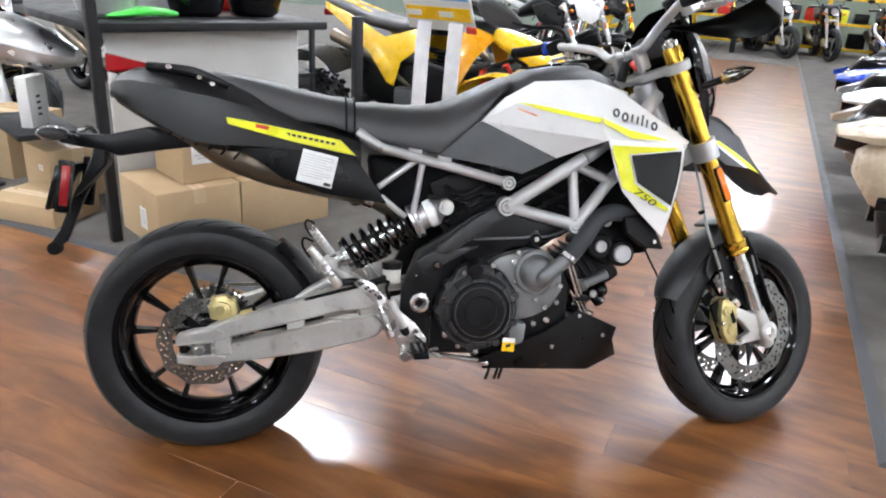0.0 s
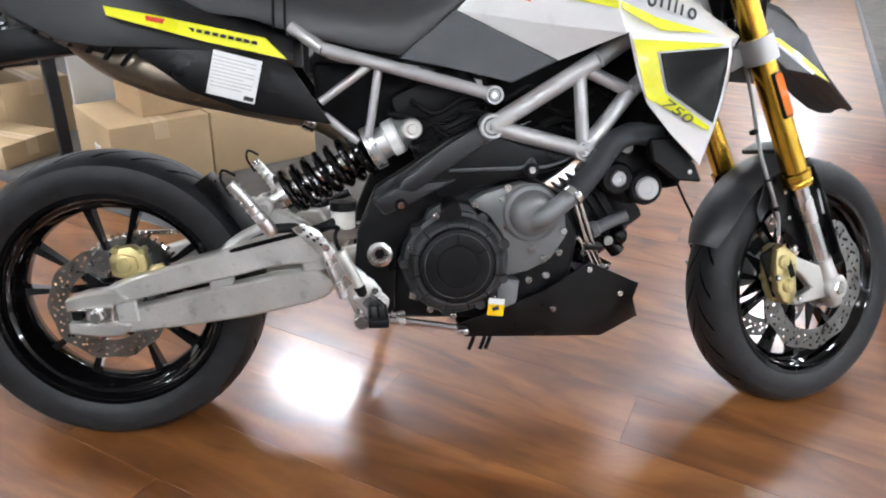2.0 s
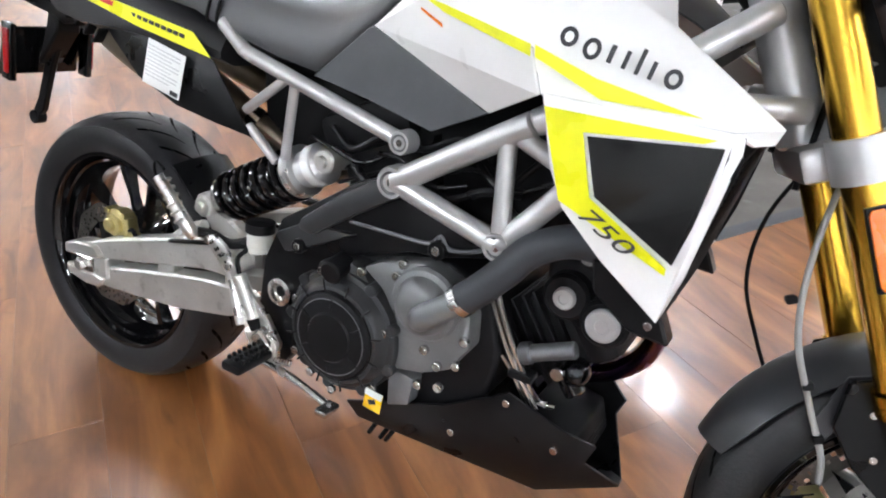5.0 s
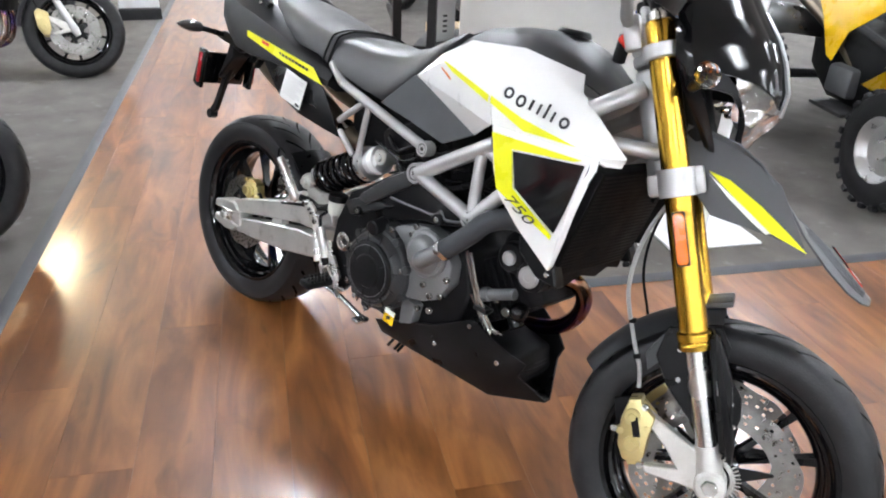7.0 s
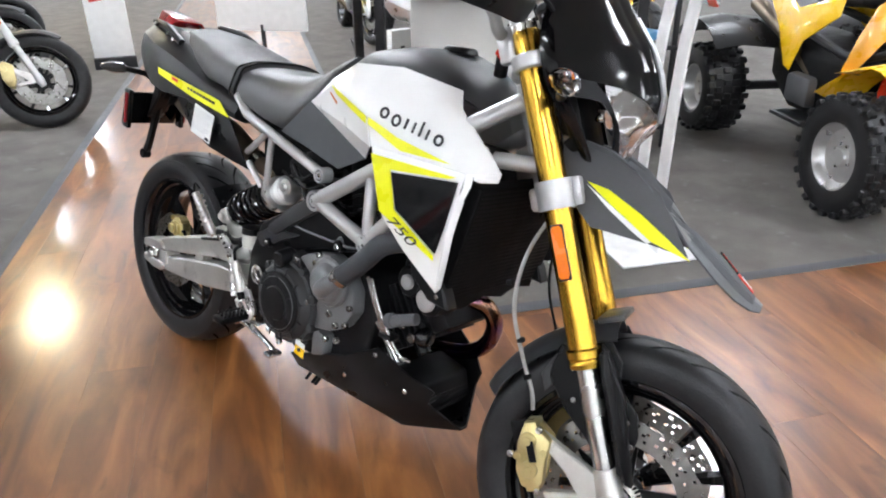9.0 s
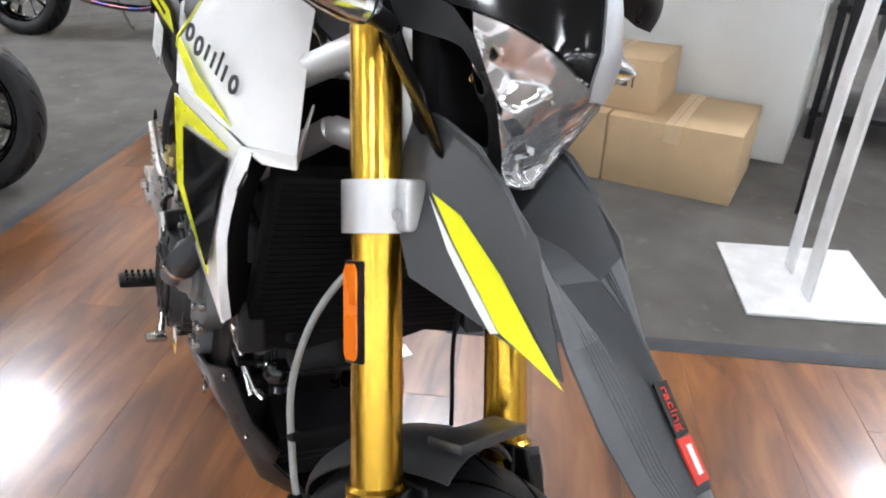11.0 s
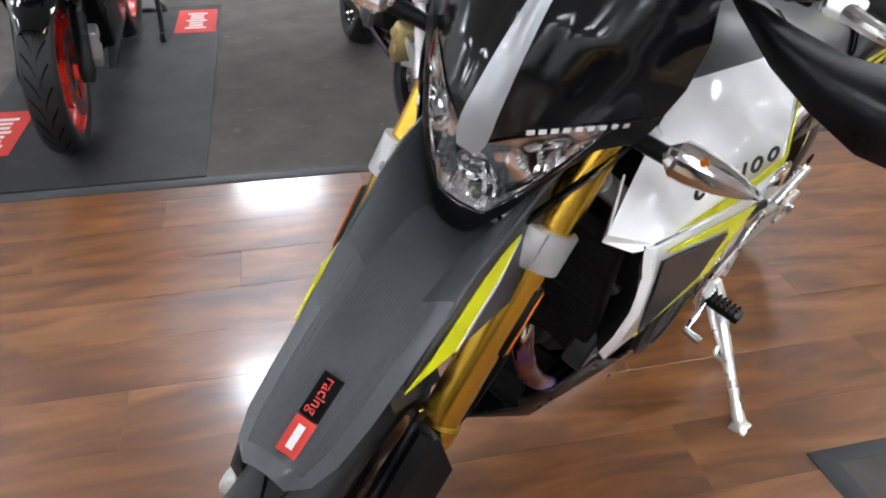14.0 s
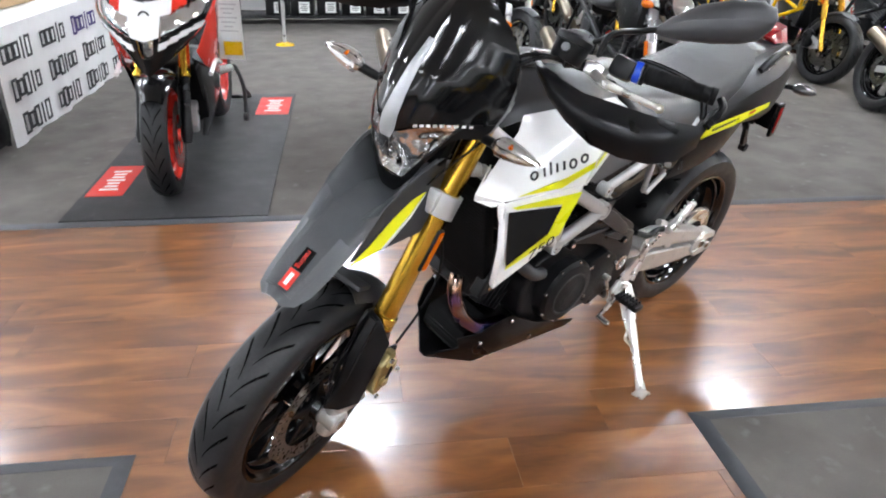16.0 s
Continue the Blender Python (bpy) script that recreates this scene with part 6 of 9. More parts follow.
# exhaust header
hd = Shape().tube([(1.100, 0.010, 0.510), (1.150, 0.040, 0.512), (1.172, 0.066, 0.470), (1.150, 0.086, 0.405), (1.090, 0.098, 0.352), (0.980, 0.092, 0.320)], 0.020, 20).done("exhaust_header", EXHAUST, BIKE, "heat-blued exhaust header")

# ---- belly pan: two sides that run together into a prow, open at the front
B = [(0.722, -0.160, 0.262), (0.912, -0.158, 0.332), (1.010, -0.141, 0.388), (1.100, -0.120, 0.346), (1.149, -0.087, 0.321), (1.137, -0.090, 0.286), (1.184, -0.012, 0.214), (1.066, -0.086, 0.196), (0.740, -0.146, 0.229)]
V = B + [(x, -y, z) for x, y, z in B] + [(1.060, 0, 0.184), (0.740, 0, 0.212)]
SIDE = [(0, 1, 7, 8), (1, 2, 3, 7), (3, 4, 5), (3, 5, 7), (5, 6, 7)]
s = Shape().panel(V, SIDE + [tuple(i + 9 for i in q[::-1]) for q in SIDE] + [(8, 7, 18, 19), (17, 19, 18, 16), (7, 6, 18), (16, 18, 15), (6, 15, 18)], 0.005, 0.0015)
bp_ = s.done("belly_pan", BLACKSATIN, BIKE, "satin black belly pan", 25)
s = Shape()
for x, y, z in ((0.930, 0.157, 0.290), (1.092, 0.121, 0.309), (1.010, 0.144, 0.372)):
    for sgn in (-1, 1):
        bolt(s, (x, sgn * y, z), 0.0065, 0.005, (0, sgn, 0))
s.each("screw", STEEL, bp_, "bright screw")
Shape().prism([(1.000, 0.215), (1.110, 0.228), (1.128, 0.262), (1.112, 0.318), (1.020, 0.335)], -0.078, 0.078, 0.008, seg=2).done("oil_cooler", BLACKMATT, bp_, "black cooler inside the pan")
s = Shape()
for k in range(7):
    s.cut().box((0.004, 0.150, 0.003), (1.124 - 0.0016 * abs(k - 2) ** 1.5, 0, 0.246 + 0.010 * k), 0.001, seg=1)
s.each("cooler_fin", BLACKSATIN, bp_)
tg = Shape().box((0.034, 0.0015, 0.034), (0.797, -0.1925, 0.308), 0.0004, Matrix.Rotation(radians(6), 3, "Y"), seg=1).done("warning_label", ATVYELLOW, eng, "yellow and white warning label")
Shape().box((0.034, 0.0017, 0.012), (0.798, -0.1928, 0.322), 0, Matrix.Rotation(radians(6), 3, "Y")).done("label_band", PAPER, tg)
Shape().box((0.014, 0.0018, 0.009), (0.796, -0.1930, 0.307), 0, Matrix.Rotation(radians(-20), 3, "Y")).done("label_mark", INK, tg)
s = Shape()
for x, z in ((0.775, 0.215), (0.800, 0.212), (0.812, 0.218)):
    s.tube([(x, -0.100, 0.245), (x - 0.012, -0.118, 0.212), (x - 0.022, -0.125, 0.190)], 0.0045, 8)
s.done("drain_hose", BLACKMATT, BIKE, "short black drain hoses")

# ---- swingarm, rear brake, shock
UP = [(0.012, 0.322), (0.004, 0.346), (0.020, 0.358), (0.060, 0.374), (0.178, 0.410), (0.349, 0.460), (0.425, 0.462), (0.450, 0.420), (0.430, 0.402), (0.349, 0.396), (0.163, 0.353), (0.060, 0.330)]
LO = [(0.010, 0.272), (0.008, 0.298), (0.060, 0.312), (0.163, 0.336), (0.349, 0.376), (0.435, 0.384), (0.470, 0.360), (0.455, 0.332), (0.420, 0.318), (0.291, 0.290), (0.160, 0.274), (0.056, 0.264)]
for sgn in (1, -1):
    sa = Shape().prism(UP, sgn * -0.104, sgn * -0.150, 0.004, seg=1).done("swingarm_beam", CASTALU, BIKE, "cast aluminium swingarm beam", 35)
    Shape().prism(LO, sgn * -0.104, sgn * -0.150, 0.004, seg=1).done("swingarm_beam", CASTALU, BIKE, "cast aluminium swingarm beam", 35)
    s = Shape()
    s.cut().prism([(0.020, 0.300), (0.020, 0.325), (0.062, 0.332), (0.062, 0.308)], sgn * -0.110, sgn * -0.140, 0.003)
    s.cut().prism([(0.215, 0.345), (0.215, 0.366), (0.262, 0.377), (0.262, 0.357)], sgn * -0.110, sgn * -0.140, 0.003)
    s.cut().prism([(0.400, 0.378), (0.400, 0.404), (0.560, 0.440), (0.580, 0.400)], sgn * -0.100, sgn * -0.138, 0.004)
    s.each("swingarm_web", CASTALU, sa)
    s = Shape()
    s.prism([(-0.058, 0.316), (-0.058, 0.338), (-0.020, 0.350), (0.040, 0.356), (0.062, 0.336), (0.036, 0.326), (-0.010, 0.322)], sgn * -0.112, sgn * -0.160, 0.003, seg=1)
    s.prism([(-0.056, 0.270), (-0.056, 0.292), (-0.010, 0.288), (0.036, 0.290), (0.064, 0.284), (0.048, 0.262), (0.0, 0.260)], sgn * -0.112, sgn * -0.160, 0.003, seg=1)
    s.prism([(0.036, 0.288), (0.034, 0.328), (0.074, 0.334), (0.078, 0.288)], sgn * -0.108, sgn * -0.156, 0.003, seg=1)
    ax = s.done("axle_block", CASTALU, sa, "aluminium axle block")
    Shape().box((0.052, 0.010, 0.036), (0.004, sgn * -0.154, 0.306), 0.003, seg=1).done("axle_plate", STEEL, ax, "steel axle plate in its slot")
    Shape().box((0.020, 0.040, 0.022), (-0.040, sgn * -0.134, 0.305), 0.003, seg=1).done("slot_cap", BLACKMATT, ax)
    s = Shape().rod((0, sgn * -0.155, 0.305), (0, sgn * -0.172, 0.305), 0.014, seg=6)
    s.lathe([(0.008, sgn * -0.170), (0.008, sgn * -0.160), (0.0, sgn * -0.160)], (0, 0, 0.305), "y", 20, 1)
    s.rod((-0.055, sgn * -0.150, 0.318), (-0.020, sgn * -0.150, 0.318), 0.006)
    s.done("axle_nut", [STEEL, BLACKMATT], ax)
    Shape().tube([(0.330, sgn * -0.120, 0.474), (0.280, sgn * -0.118, 0.450), (0.225, sgn * -0.116, 0.405)], 0.011, 10).done("swingarm_stay", CASTALU, sa)
s = Shape().prism([(0.440, 0.455), (0.400, 0.480), (0.300, 0.530), (0.280, 0.515), (0.330, 0.450), (0.440, 0.390)], -0.070, -0.102, 0.006)
s.done("shock_lug", CASTALU, BIKE)
s = Shape()
s.prism([(0.020, 0.372), (0.016, 0.408), (0.034, 0.430), (0.060, 0.434), (0.086, 0.418), (0.092, 0.388), (0.078, 0.370), (0.05, 0.364)], -0.112, -0.082, 0.005, seg=2)
s.prism([(0.028, 0.380), (0.026, 0.404), (0.044, 0.420), (0.070, 0.412), (0.076, 0.388), (0.060, 0.376)], -0.122, -0.108, 0.004, seg=2)
s.rod((0.048, -0.130, 0.398), (0.048, -0.1, 0.398), 0.015, seg=20)
s.rod((0.030, -0.118, 0.426), (0.030, -0.090, 0.426), 0.007, seg=12)
s.rod((0.082, -0.118, 0.424), (0.082, -0.090, 0.424), 0.007, seg=12)
s.rod((0.098, -0.120, 0.386), (0.128, -0.118, 0.392), 0.009)
s.rod((0.118, -0.128, 0.392), (0.118, -0.108, 0.392), 0.012, seg=14)
rc = s.done("rear_caliper", GOLDCAL, BIKE, "gold rear brake caliper", 40)
Shape().tube([(0.110, -0.122, 0.400), (0.130, -0.13, 0.410), (0.150, -0.125, 0.395), (0.30, -0.152, 0.440), (0.42, -0.158, 0.470), (0.50, -0.150, 0.48)], 0.0045, 8).done("rear_brake_hose", BLACKMATT, rc)
A0, A1 = Vector((0.326, -0.088, 0.511)), Vector((0.627, -0.110, 0.671))
wdir = (A1 - A0).normalized()
LN = (A1 - A0).length
sh = Shape().rings([(A0 + wdir * LN * t, r) for t, r in ((0.0, 0.014), (0.02, 0.020), (0.12, 0.020), (0.14, 0.046), (0.18, 0.046), (0.20, 0.023), (0.62, 0.023), (0.64, 0.028))], wdir, 24).done("shock_body", STEEL, BIKE, "rear shock absorber lying on its side")
Shape().rings([(A0 + wdir * LN * t, r) for t, r in ((0.715, 0.040), (0.719, 0.046), (0.747, 0.046), (0.751, 0.041), (0.754, 0.046), (0.778, 0.046), (0.786, 0.033), (0.841, 0.032), (0.849, 0.037), (0.920, 0.037), (0.936, 0.030), (0.968, 0.024), (0.999, 0.020))], wdir, 32).done("shock_head", RIMSILVER, sh, "silver shock head with lock rings")
Shape().rings([(A0 + wdir * LN * t, 0.0376) for t in (0.852, 0.856, 0.900, 0.905)], wdir, 32).done("shock_label", PAPER, sh, "white label round the shock")
u = wdir.orthogonal().normalized()
v = wdir.cross(u)
pts = []
turns, n = 7.0, 140
for k in range(n + 1):
    t = 0.17 + 0.545 * k / n
    a = 2 * math.pi * turns * k / n
    pts.append(A0 + wdir * LN * t + (u * math.cos(a) + v * math.sin(a)) * 0.043)
Shape().tube(pts, 0.0076, 10, smooth=1).done("shock_spring", BLACKGLOSS, sh, "gloss black coil spring")
s = Shape()
for at_ in (A0, A1):
    s.cut().rod(at_ + Vector((0, -0.036, 0)), at_ + Vector((0, 0.036, 0)), 0.021, seg=24)
    bolt(s, at_ + Vector((0, -0.036, 0)), 0.011, 0.010)
s.each("shock_eye", CASTALU, sh)

# ---- footrests, pedals, stand
for sgn in (1, -1):
    y = sgn * -0.165
    fp = Shape().prism([(0.385, 0.478), (0.410, 0.490), (0.439, 0.474), (0.470, 0.432), (0.508, 0.400), (0.545, 0.370), (0.578, 0.325), (0.570, 0.282), (0.530, 0.272), (0.505, 0.300), (0.490, 0.335), (0.445, 0.420), (0.425, 0.440)], y, y + sgn * -0.010, 0.003, seg=2)
    fp.tube([(0.440, y, 0.450), (0.485, y + sgn * -0.012, 0.335)], 0.009, 10)
    fp.prism([(0.500, 0.335), (0.540, 0.345), (0.572, 0.318), (0.566, 0.290), (0.540, 0.282)], y + sgn * -0.008, y + sgn * -0.024, 0.004)
    plate = fp.done("footrest_plate", POLISHED, BIKE, "polished aluminium footrest plate", 35)
    s = Shape()
    for k in range(5):
        for x0, z0 in ((0.404, 0.472), (0.418, 0.462)):
            s.rod((x0 + 0.006 * k, y + sgn * -0.0095, z0 - 0.004 * k + 0.008 * (k % 2)), (x0 + 0.006 * k, y + sgn * -0.0112, z0 - 0.004 * k + 0.008 * (k % 2)), 0.0028, seg=8)
    tagged(s.done("hole_pattern", BLACKMATT, plate), kind="stuff")
    s = Shape().box((0.042, 0.085, 0.018), (0.552, sgn * -0.228, 0.308), 0.005)
    for k in range(6):
        for dx in (-0.016, 0.0, 0.016):
            s.box((0.006, 0.006, 0.010), (0.552 + dx, sgn * (-0.195 - 0.012 * k), 0.319), 0.001, seg=1)
    s.done("footrest", BLACKSATIN, BIKE, "toothed black rider footrest")
    s, teeth = Shape(), Shape()
    s.tube([(0.345, sgn * -0.160, 0.470), (0.338, sgn * -0.170, 0.485), (0.300, sgn * -0.178, 0.540), (0.275, sgn * -0.182, 0.570)], [0.014, 0.014, 0.011, 0.010], 12)
    for k in range(6):
        teeth.cut().box((0.022, 0.024, 0.006), Vector((0.330, -0.176 * sgn, 0.497)) + Vector((-0.0095, 0, 0.0128)) * k, 0.002, Matrix.Rotation(radians(-36), 3, "Y"), seg=1)
    pp = s.done("passenger_footrest", POLISHED, BIKE, "folded aluminium passenger footrest")
    teeth.each("tooth", CASTALU, pp)
    Shape().tube([(0.345, sgn * -0.155, 0.474), (0.385, sgn * -0.150, 0.476), (0.430, sgn * -0.148, 0.470), (0.500, sgn * -0.140, 0.500)], 0.010, 10).done("footrest_bracket", BLACKSATIN, pp)
    Shape().tube([(0.285, sgn * -0.176, 0.585), (0.262, sgn * -0.176, 0.595), (0.258, sgn * -0.176, 0.575), (0.275, sgn * -0.176, 0.545)], 0.0028, 8).done("footrest_loop", BLACKMATT, pp)
pd = Shape().tube([(0.520, -0.180, 0.285), (0.590, -0.188, 0.285), (0.660, -0.196, 0.278), (0.712, -0.205, 0.272)], [0.011, 0.008, 0.007, 0.008], 12)
pd.box((0.024, 0.040, 0.012), (0.722, -0.215, 0.272), 0.003)
pd.rod((0.520, -0.165, 0.285), (0.520, -0.195, 0.285), 0.016)
pd.done("brake_pedal", STEEL, BIKE, "steel rear brake pedal")
# rear brake cylinder with its push rod, spring and hose
mc = Shape().rod((0.520, -0.178, 0.352), (0.478, -0.176, 0.432), 0.0105, 0.0125, seg=16)
mc.box((0.020, 0.014, 0.030), (0.484, -0.176, 0.420), 0.004, Matrix.Rotation(radians(-28), 3, "Y"))
mc = mc.done("brake_cylinder", CASTALU, BIKE, "small cast rear brake cylinder")
Shape().rod((0.536, -0.180, 0.306), (0.520, -0.178, 0.352), 0.0045, seg=10).done("push_rod", STEEL, mc)
Shape().rod((0.526, -0.179, 0.334), (0.516, -0.178, 0.358), 0.009, 0.0125, seg=14).done("boot", BLACKMATT, mc, "black rubber boot")
Shape().tube([(0.478, -0.176, 0.434), (0.470, -0.172, 0.462), (0.480, -0.150, 0.478)], 0.0045, 8).done("cylinder_hose", BLACKMATT, mc)
coil = [(0.556 + 0.052 * k / 60, -0.176 + 0.006 * math.cos(k * 0.9), 0.288 + 0.010 * k / 60 + 0.006 * math.sin(k * 0.9)) for k in range(61)]
Shape().tube(coil, 0.0014, 6, smooth=1).done("return_spring", STEEL, mc)
s = Shape()
for x, z in ((0.400, 0.478), (0.452, 0.440), (0.548, 0.348), (0.526, 0.296)):
    s.cut().rod((x, -0.172, z), (x, -0.182, z), 0.008, seg=6)
s.each("plate_screw", STEEL, mc)
s = Shape().lathe([(0.0, 0.0), (0.024, 0.0), (0.024, 0.034), (0.026, 0.035), (0.026, 0.048), (0.0, 0.050)], (0.487, -0.135, 0.472), "z", 24)
s.done("rear_reservoir", material("milky_plastic", (0.55, 0.55, 0.50), 0.4), BIKE, "small rear brake fluid reservoir")
Shape().lathe([(0.0, 0.036), (0.027, 0.036), (0.027, 0.054), (0.0, 0.056)], (0.487, -0.135, 0.472), "z", 24).done("reservoir_cap", BLACKSATIN, BIKE)
ge = Shape().tube([(0.530, 0.185, 0.325), (0.580, 0.190, 0.295), (0.640, 0.195, 0.262)], [0.009, 0.007, 0.007], 10)
ge.rod((0.640, 0.190, 0.262), (0.640, 0.235, 0.258), 0.010)
ge.done("gear_lever", STEEL, BIKE, "steel gear lever with a rubber tip")
st = Shape().tube([(0.490, 0.165, 0.305), (0.505, 0.205, 0.275), (0.530, 0.248, 0.236), (0.575, 0.330, 0.165), (0.600, 0.376, 0.124), (0.612, 0.398, 0.105)], [0.023, 0.022, 0.017, 0.0125, 0.0135, 0.017], 14)
st.tube([(0.508, 0.172, 0.292), (0.536, 0.232, 0.236), (0.560, 0.292, 0.196)], [0.012, 0.010, 0.007], 10)
st.box((0.050, 0.040, 0.013), (0.615, 0.405, 0.0945), 0.005, Matrix.Rotation(LEAN, 3, "X"))
st.tube([(0.540, 0.262, 0.225), (0.565, 0.268, 0.195), (0.572, 0.300, 0.192)], 0.006, 8)
st.done("side_stand", POLISHED, BIKE, "aluminium side stand, folded out")
Shape().tube([(0.49, 0.15, 0.29), (0.52, 0.24, 0.21)], 0.007, 8).done("stand_spring", STEEL, BIKE)
# chain and rear hugger
ch = Shape().tube([(0.0, 0.094, 0.417), (0.62, 0.094, 0.425), (0.66, 0.094, 0.39), (0.62, 0.094, 0.330), (0.0, 0.094, 0.193)], 0.006, 8, smooth=1).done("drive_chain", STEEL, BIKE, "steel drive chain")
s = Shape()
for z0, z1 in ((0.417, 0.425), (0.193, 0.330)):
    for k in range(44):
        t = k / 43
        s.box((0.014, 0.014, 0.010), (0.0 + 0.62 * t, 0.094, z0 + (z1 - z0) * t), 0.002, seg=1)
tagged(s.done("chain_linkage", STEEL, ch), kind="stuff")
rows = []
for k in range(9):
    a = radians(18 + 34 * k / 8)
    rows.append([(0.336 * math.cos(a) - 0.02 * abs(j / 4 - 1) ** 2, (-1 + j / 4) * 0.075, 0.305 + (0.336 - 0.02 * abs(j / 4 - 1) ** 2) * math.sin(a)) for j in range(9)])
V = [p for r in rows for p in r]
Shape().panel(V, [(i * 9 + j, i * 9 + j + 1, (i + 1) * 9 + j + 1, (i + 1) * 9 + j) for i in range(8) for j in range(8)], 0.003, 0).done("rear_hugger", BLACKSATIN, BIKE, "black rear hugger", 50)

# ================================================================ the rest of the showroom
def facing_q(p, q, turn=0.0, lean=0.0):
    """A pose with local x along q and local y along p, tipped to its left by lean degrees."""
    return gpose(p, q, 0, -90 + turn) @ Matrix.Rotation(radians(-lean), 4, "X")


def ring_row(x, y0, zc, hw, hz, n=16, power=2.6):
    row = []
    for k in range(n + 1):
        a = 2 * math.pi * k / n
        c, d = math.cos(a), math.sin(a)
        row.append((x, y0 + hw * math.copysign(abs(c) ** (2 / power), c), zc + hz * math.copysign(abs(d) ** (2 / power), d)))
    return row


def body(sections, power=2.6, n=16):
    """Rounded sections (x, centre height, half width, half height) skinned into one body."""
    return Shape().loft([ring_row(x, 0, z, hw, hz, n, power) for x, z, hw, hz in sections])


def finned(s, o, m, hx, hy, n, step):
    """A cylinder block whose outline steps in and out as cooling fins."""
    rows = []
    for k in range(n):
        for dz, w in ((-0.005, 0.8), (-0.005, 1.0), (0.005, 1.0), (0.005, 0.8)):
            rows.append([Vector(o) + m @ Vector((x * hx * w, y * hy * w, step * k + dz)) for x, y in ((-1, -1), (1, -1), (1, 1), (-1, 1), (-1, -1))])
    return s.loft(rows)


# ---- naked motorcycles in rows
def naked_bike(label, at, paint, fork, caliper, accent, group="motorcycles in rows"):
    """Local x ahead, the front tyre's foot at the origin."""
    b = thing("motorcycle", label, "motorcycle", group, at)
    wb = 1.43
    rake = Matrix.Translation((0, 0, 0.300)) @ Matrix.Rotation(radians(-25), 4, "Y") @ Matrix.Rotation(radians(14), 4, "Z")
    fw = wheel("front_wheel", 0.300, 0.060, 0.220, rake, "front wheel with a dark cast rim", 5, 0.048, 24, [(-0.066, 0.085, 0.152), (0.066, 0.085, 0.152)], 0.080, b)
    wheel("rear_wheel", 0.312, 0.088, 0.220, Matrix.Translation((-wb, 0, 0.312)), "rear wheel with a dark cast rim", 5, 0.070, 24, [(-0.085, 0.070, 0.110)], 0.100, b)
    for sg in (-1, 1):
        y = sg * 0.104
        lg = Shape(rake).rings([(Vector((0, y, u)), r) for u, r in ((-0.04, 0.018), (0.0, 0.027), (0.05, 0.022), (0.24, 0.0205), (0.245, 0.031), (0.27, 0.031), (0.28, 0.027), (0.74, 0.027), (0.745, 0.02))], Vector((0, 0, 1)), 20).done("fork_leg", fork, b, "upside-down fork leg")
        c = Shape(rake).prism([(-0.080, 0.150), (-0.118, 0.195), (-0.150, 0.185), (-0.182, 0.095), (-0.176, 0.045), (-0.145, 0.032), (-0.115, 0.060)], y - 0.030, y + 0.030, 0.007, seg=2)
        for f, u in ((-0.140, 0.150), (-0.150, 0.085)):
            c.rod((f, y + sg * 0.040, u), (f, y, u), 0.020, seg=14)
        c.done("brake_caliper", caliper, lg)
        Shape(rake).prism([(-0.012, 0.05), (-0.105, 0.150), (-0.118, 0.140), (-0.06, 0.030), (-0.125, 0.035), (-0.122, 0.020), (0.008, -0.012)], y - 0.010, y + 0.010, 0.003).done("fork_foot", CASTALU, lg)
        Shape(rake).box((0.026, 0.006, 0.075), (0.0, sg * 0.138, 0.42), 0.004).done("reflector", ORANGE, lg, "orange side reflector")
        Shape(rake).tube([(-0.06, sg * 0.11, 0.55), (-0.10, sg * 0.14, 0.38), (-0.12, sg * 0.12, 0.20)], 0.005, 8).done("brake_hose", BLACKMATT, lg)
        ind = Shape(rake).rod((0.04, sg * 0.10, 0.62), (0.05, sg * 0.17, 0.62), 0.008, seg=10).done("front_indicator", BLACKSATIN, b)
        Shape(rake).ball((0.055, sg * 0.20, 0.62), (0.022, 0.040, 0.020), 14).done("indicator_lens", ORANGE, ind)
        ms = Shape(rake).tube([(-0.05, sg * 0.22, 0.82), (-0.06, sg * 0.26, 0.92), (-0.08, sg * 0.33, 0.98)], 0.006, 8).done("mirror", BLACKSATIN, b, "black mirror on a bent stalk")
        Shape(rake).ball((-0.085, sg * 0.38, 0.995), (0.022, 0.075, 0.042), 16).done("mirror_housing", BLACKSATIN, ms)
    # mudguard over the front tyre
    rows = []
    for k in range(13):
        a = radians(35 + 115 * k / 12)
        w = 0.070 * (0.6 + 0.4 * min(1, k / 3, (12 - k) / 2 + 0.4))
        rows.append([((0.330 - 0.03 * abs(v) ** 2.4) * math.cos(a), v * w, (0.330 - 0.03 * abs(v) ** 2.4) * math.sin(a)) for v in [-1 + j / 4 for j in range(9)]])
    Shape(rake).panel([p for r in rows for p in r], [(j * 9 + k, j * 9 + k + 1, (j + 1) * 9 + k + 1, (j + 1) * 9 + k) for j in range(12) for k in range(8)], 0.004, 0).done("front_mudguard", PLASTIC, b)
    cl = Shape(rake)
    for u in (0.52, 0.71):
        cl.box((0.07, 0.27, 0.035), (-0.02, 0, u), 0.014)
    cl.done("fork_yoke", CASTALU, b)
    br = Shape(rake).tube([(-0.14, -0.38, 0.83), (-0.09, -0.24, 0.82), (-0.04, -0.08, 0.76), (-0.04, 0.08, 0.76), (-0.09, 0.24, 0.82), (-0.14, 0.38, 0.83)], 0.012, 12).done("handlebar", BLACKSATIN, b, "black handlebar")
    for sg in (-1, 1):
        Shape(rake).rod((-0.10, sg * 0.27, 0.825), (-0.145, sg * 0.40, 0.832), 0.018, seg=14).done("grip", BLACKMATT, br)
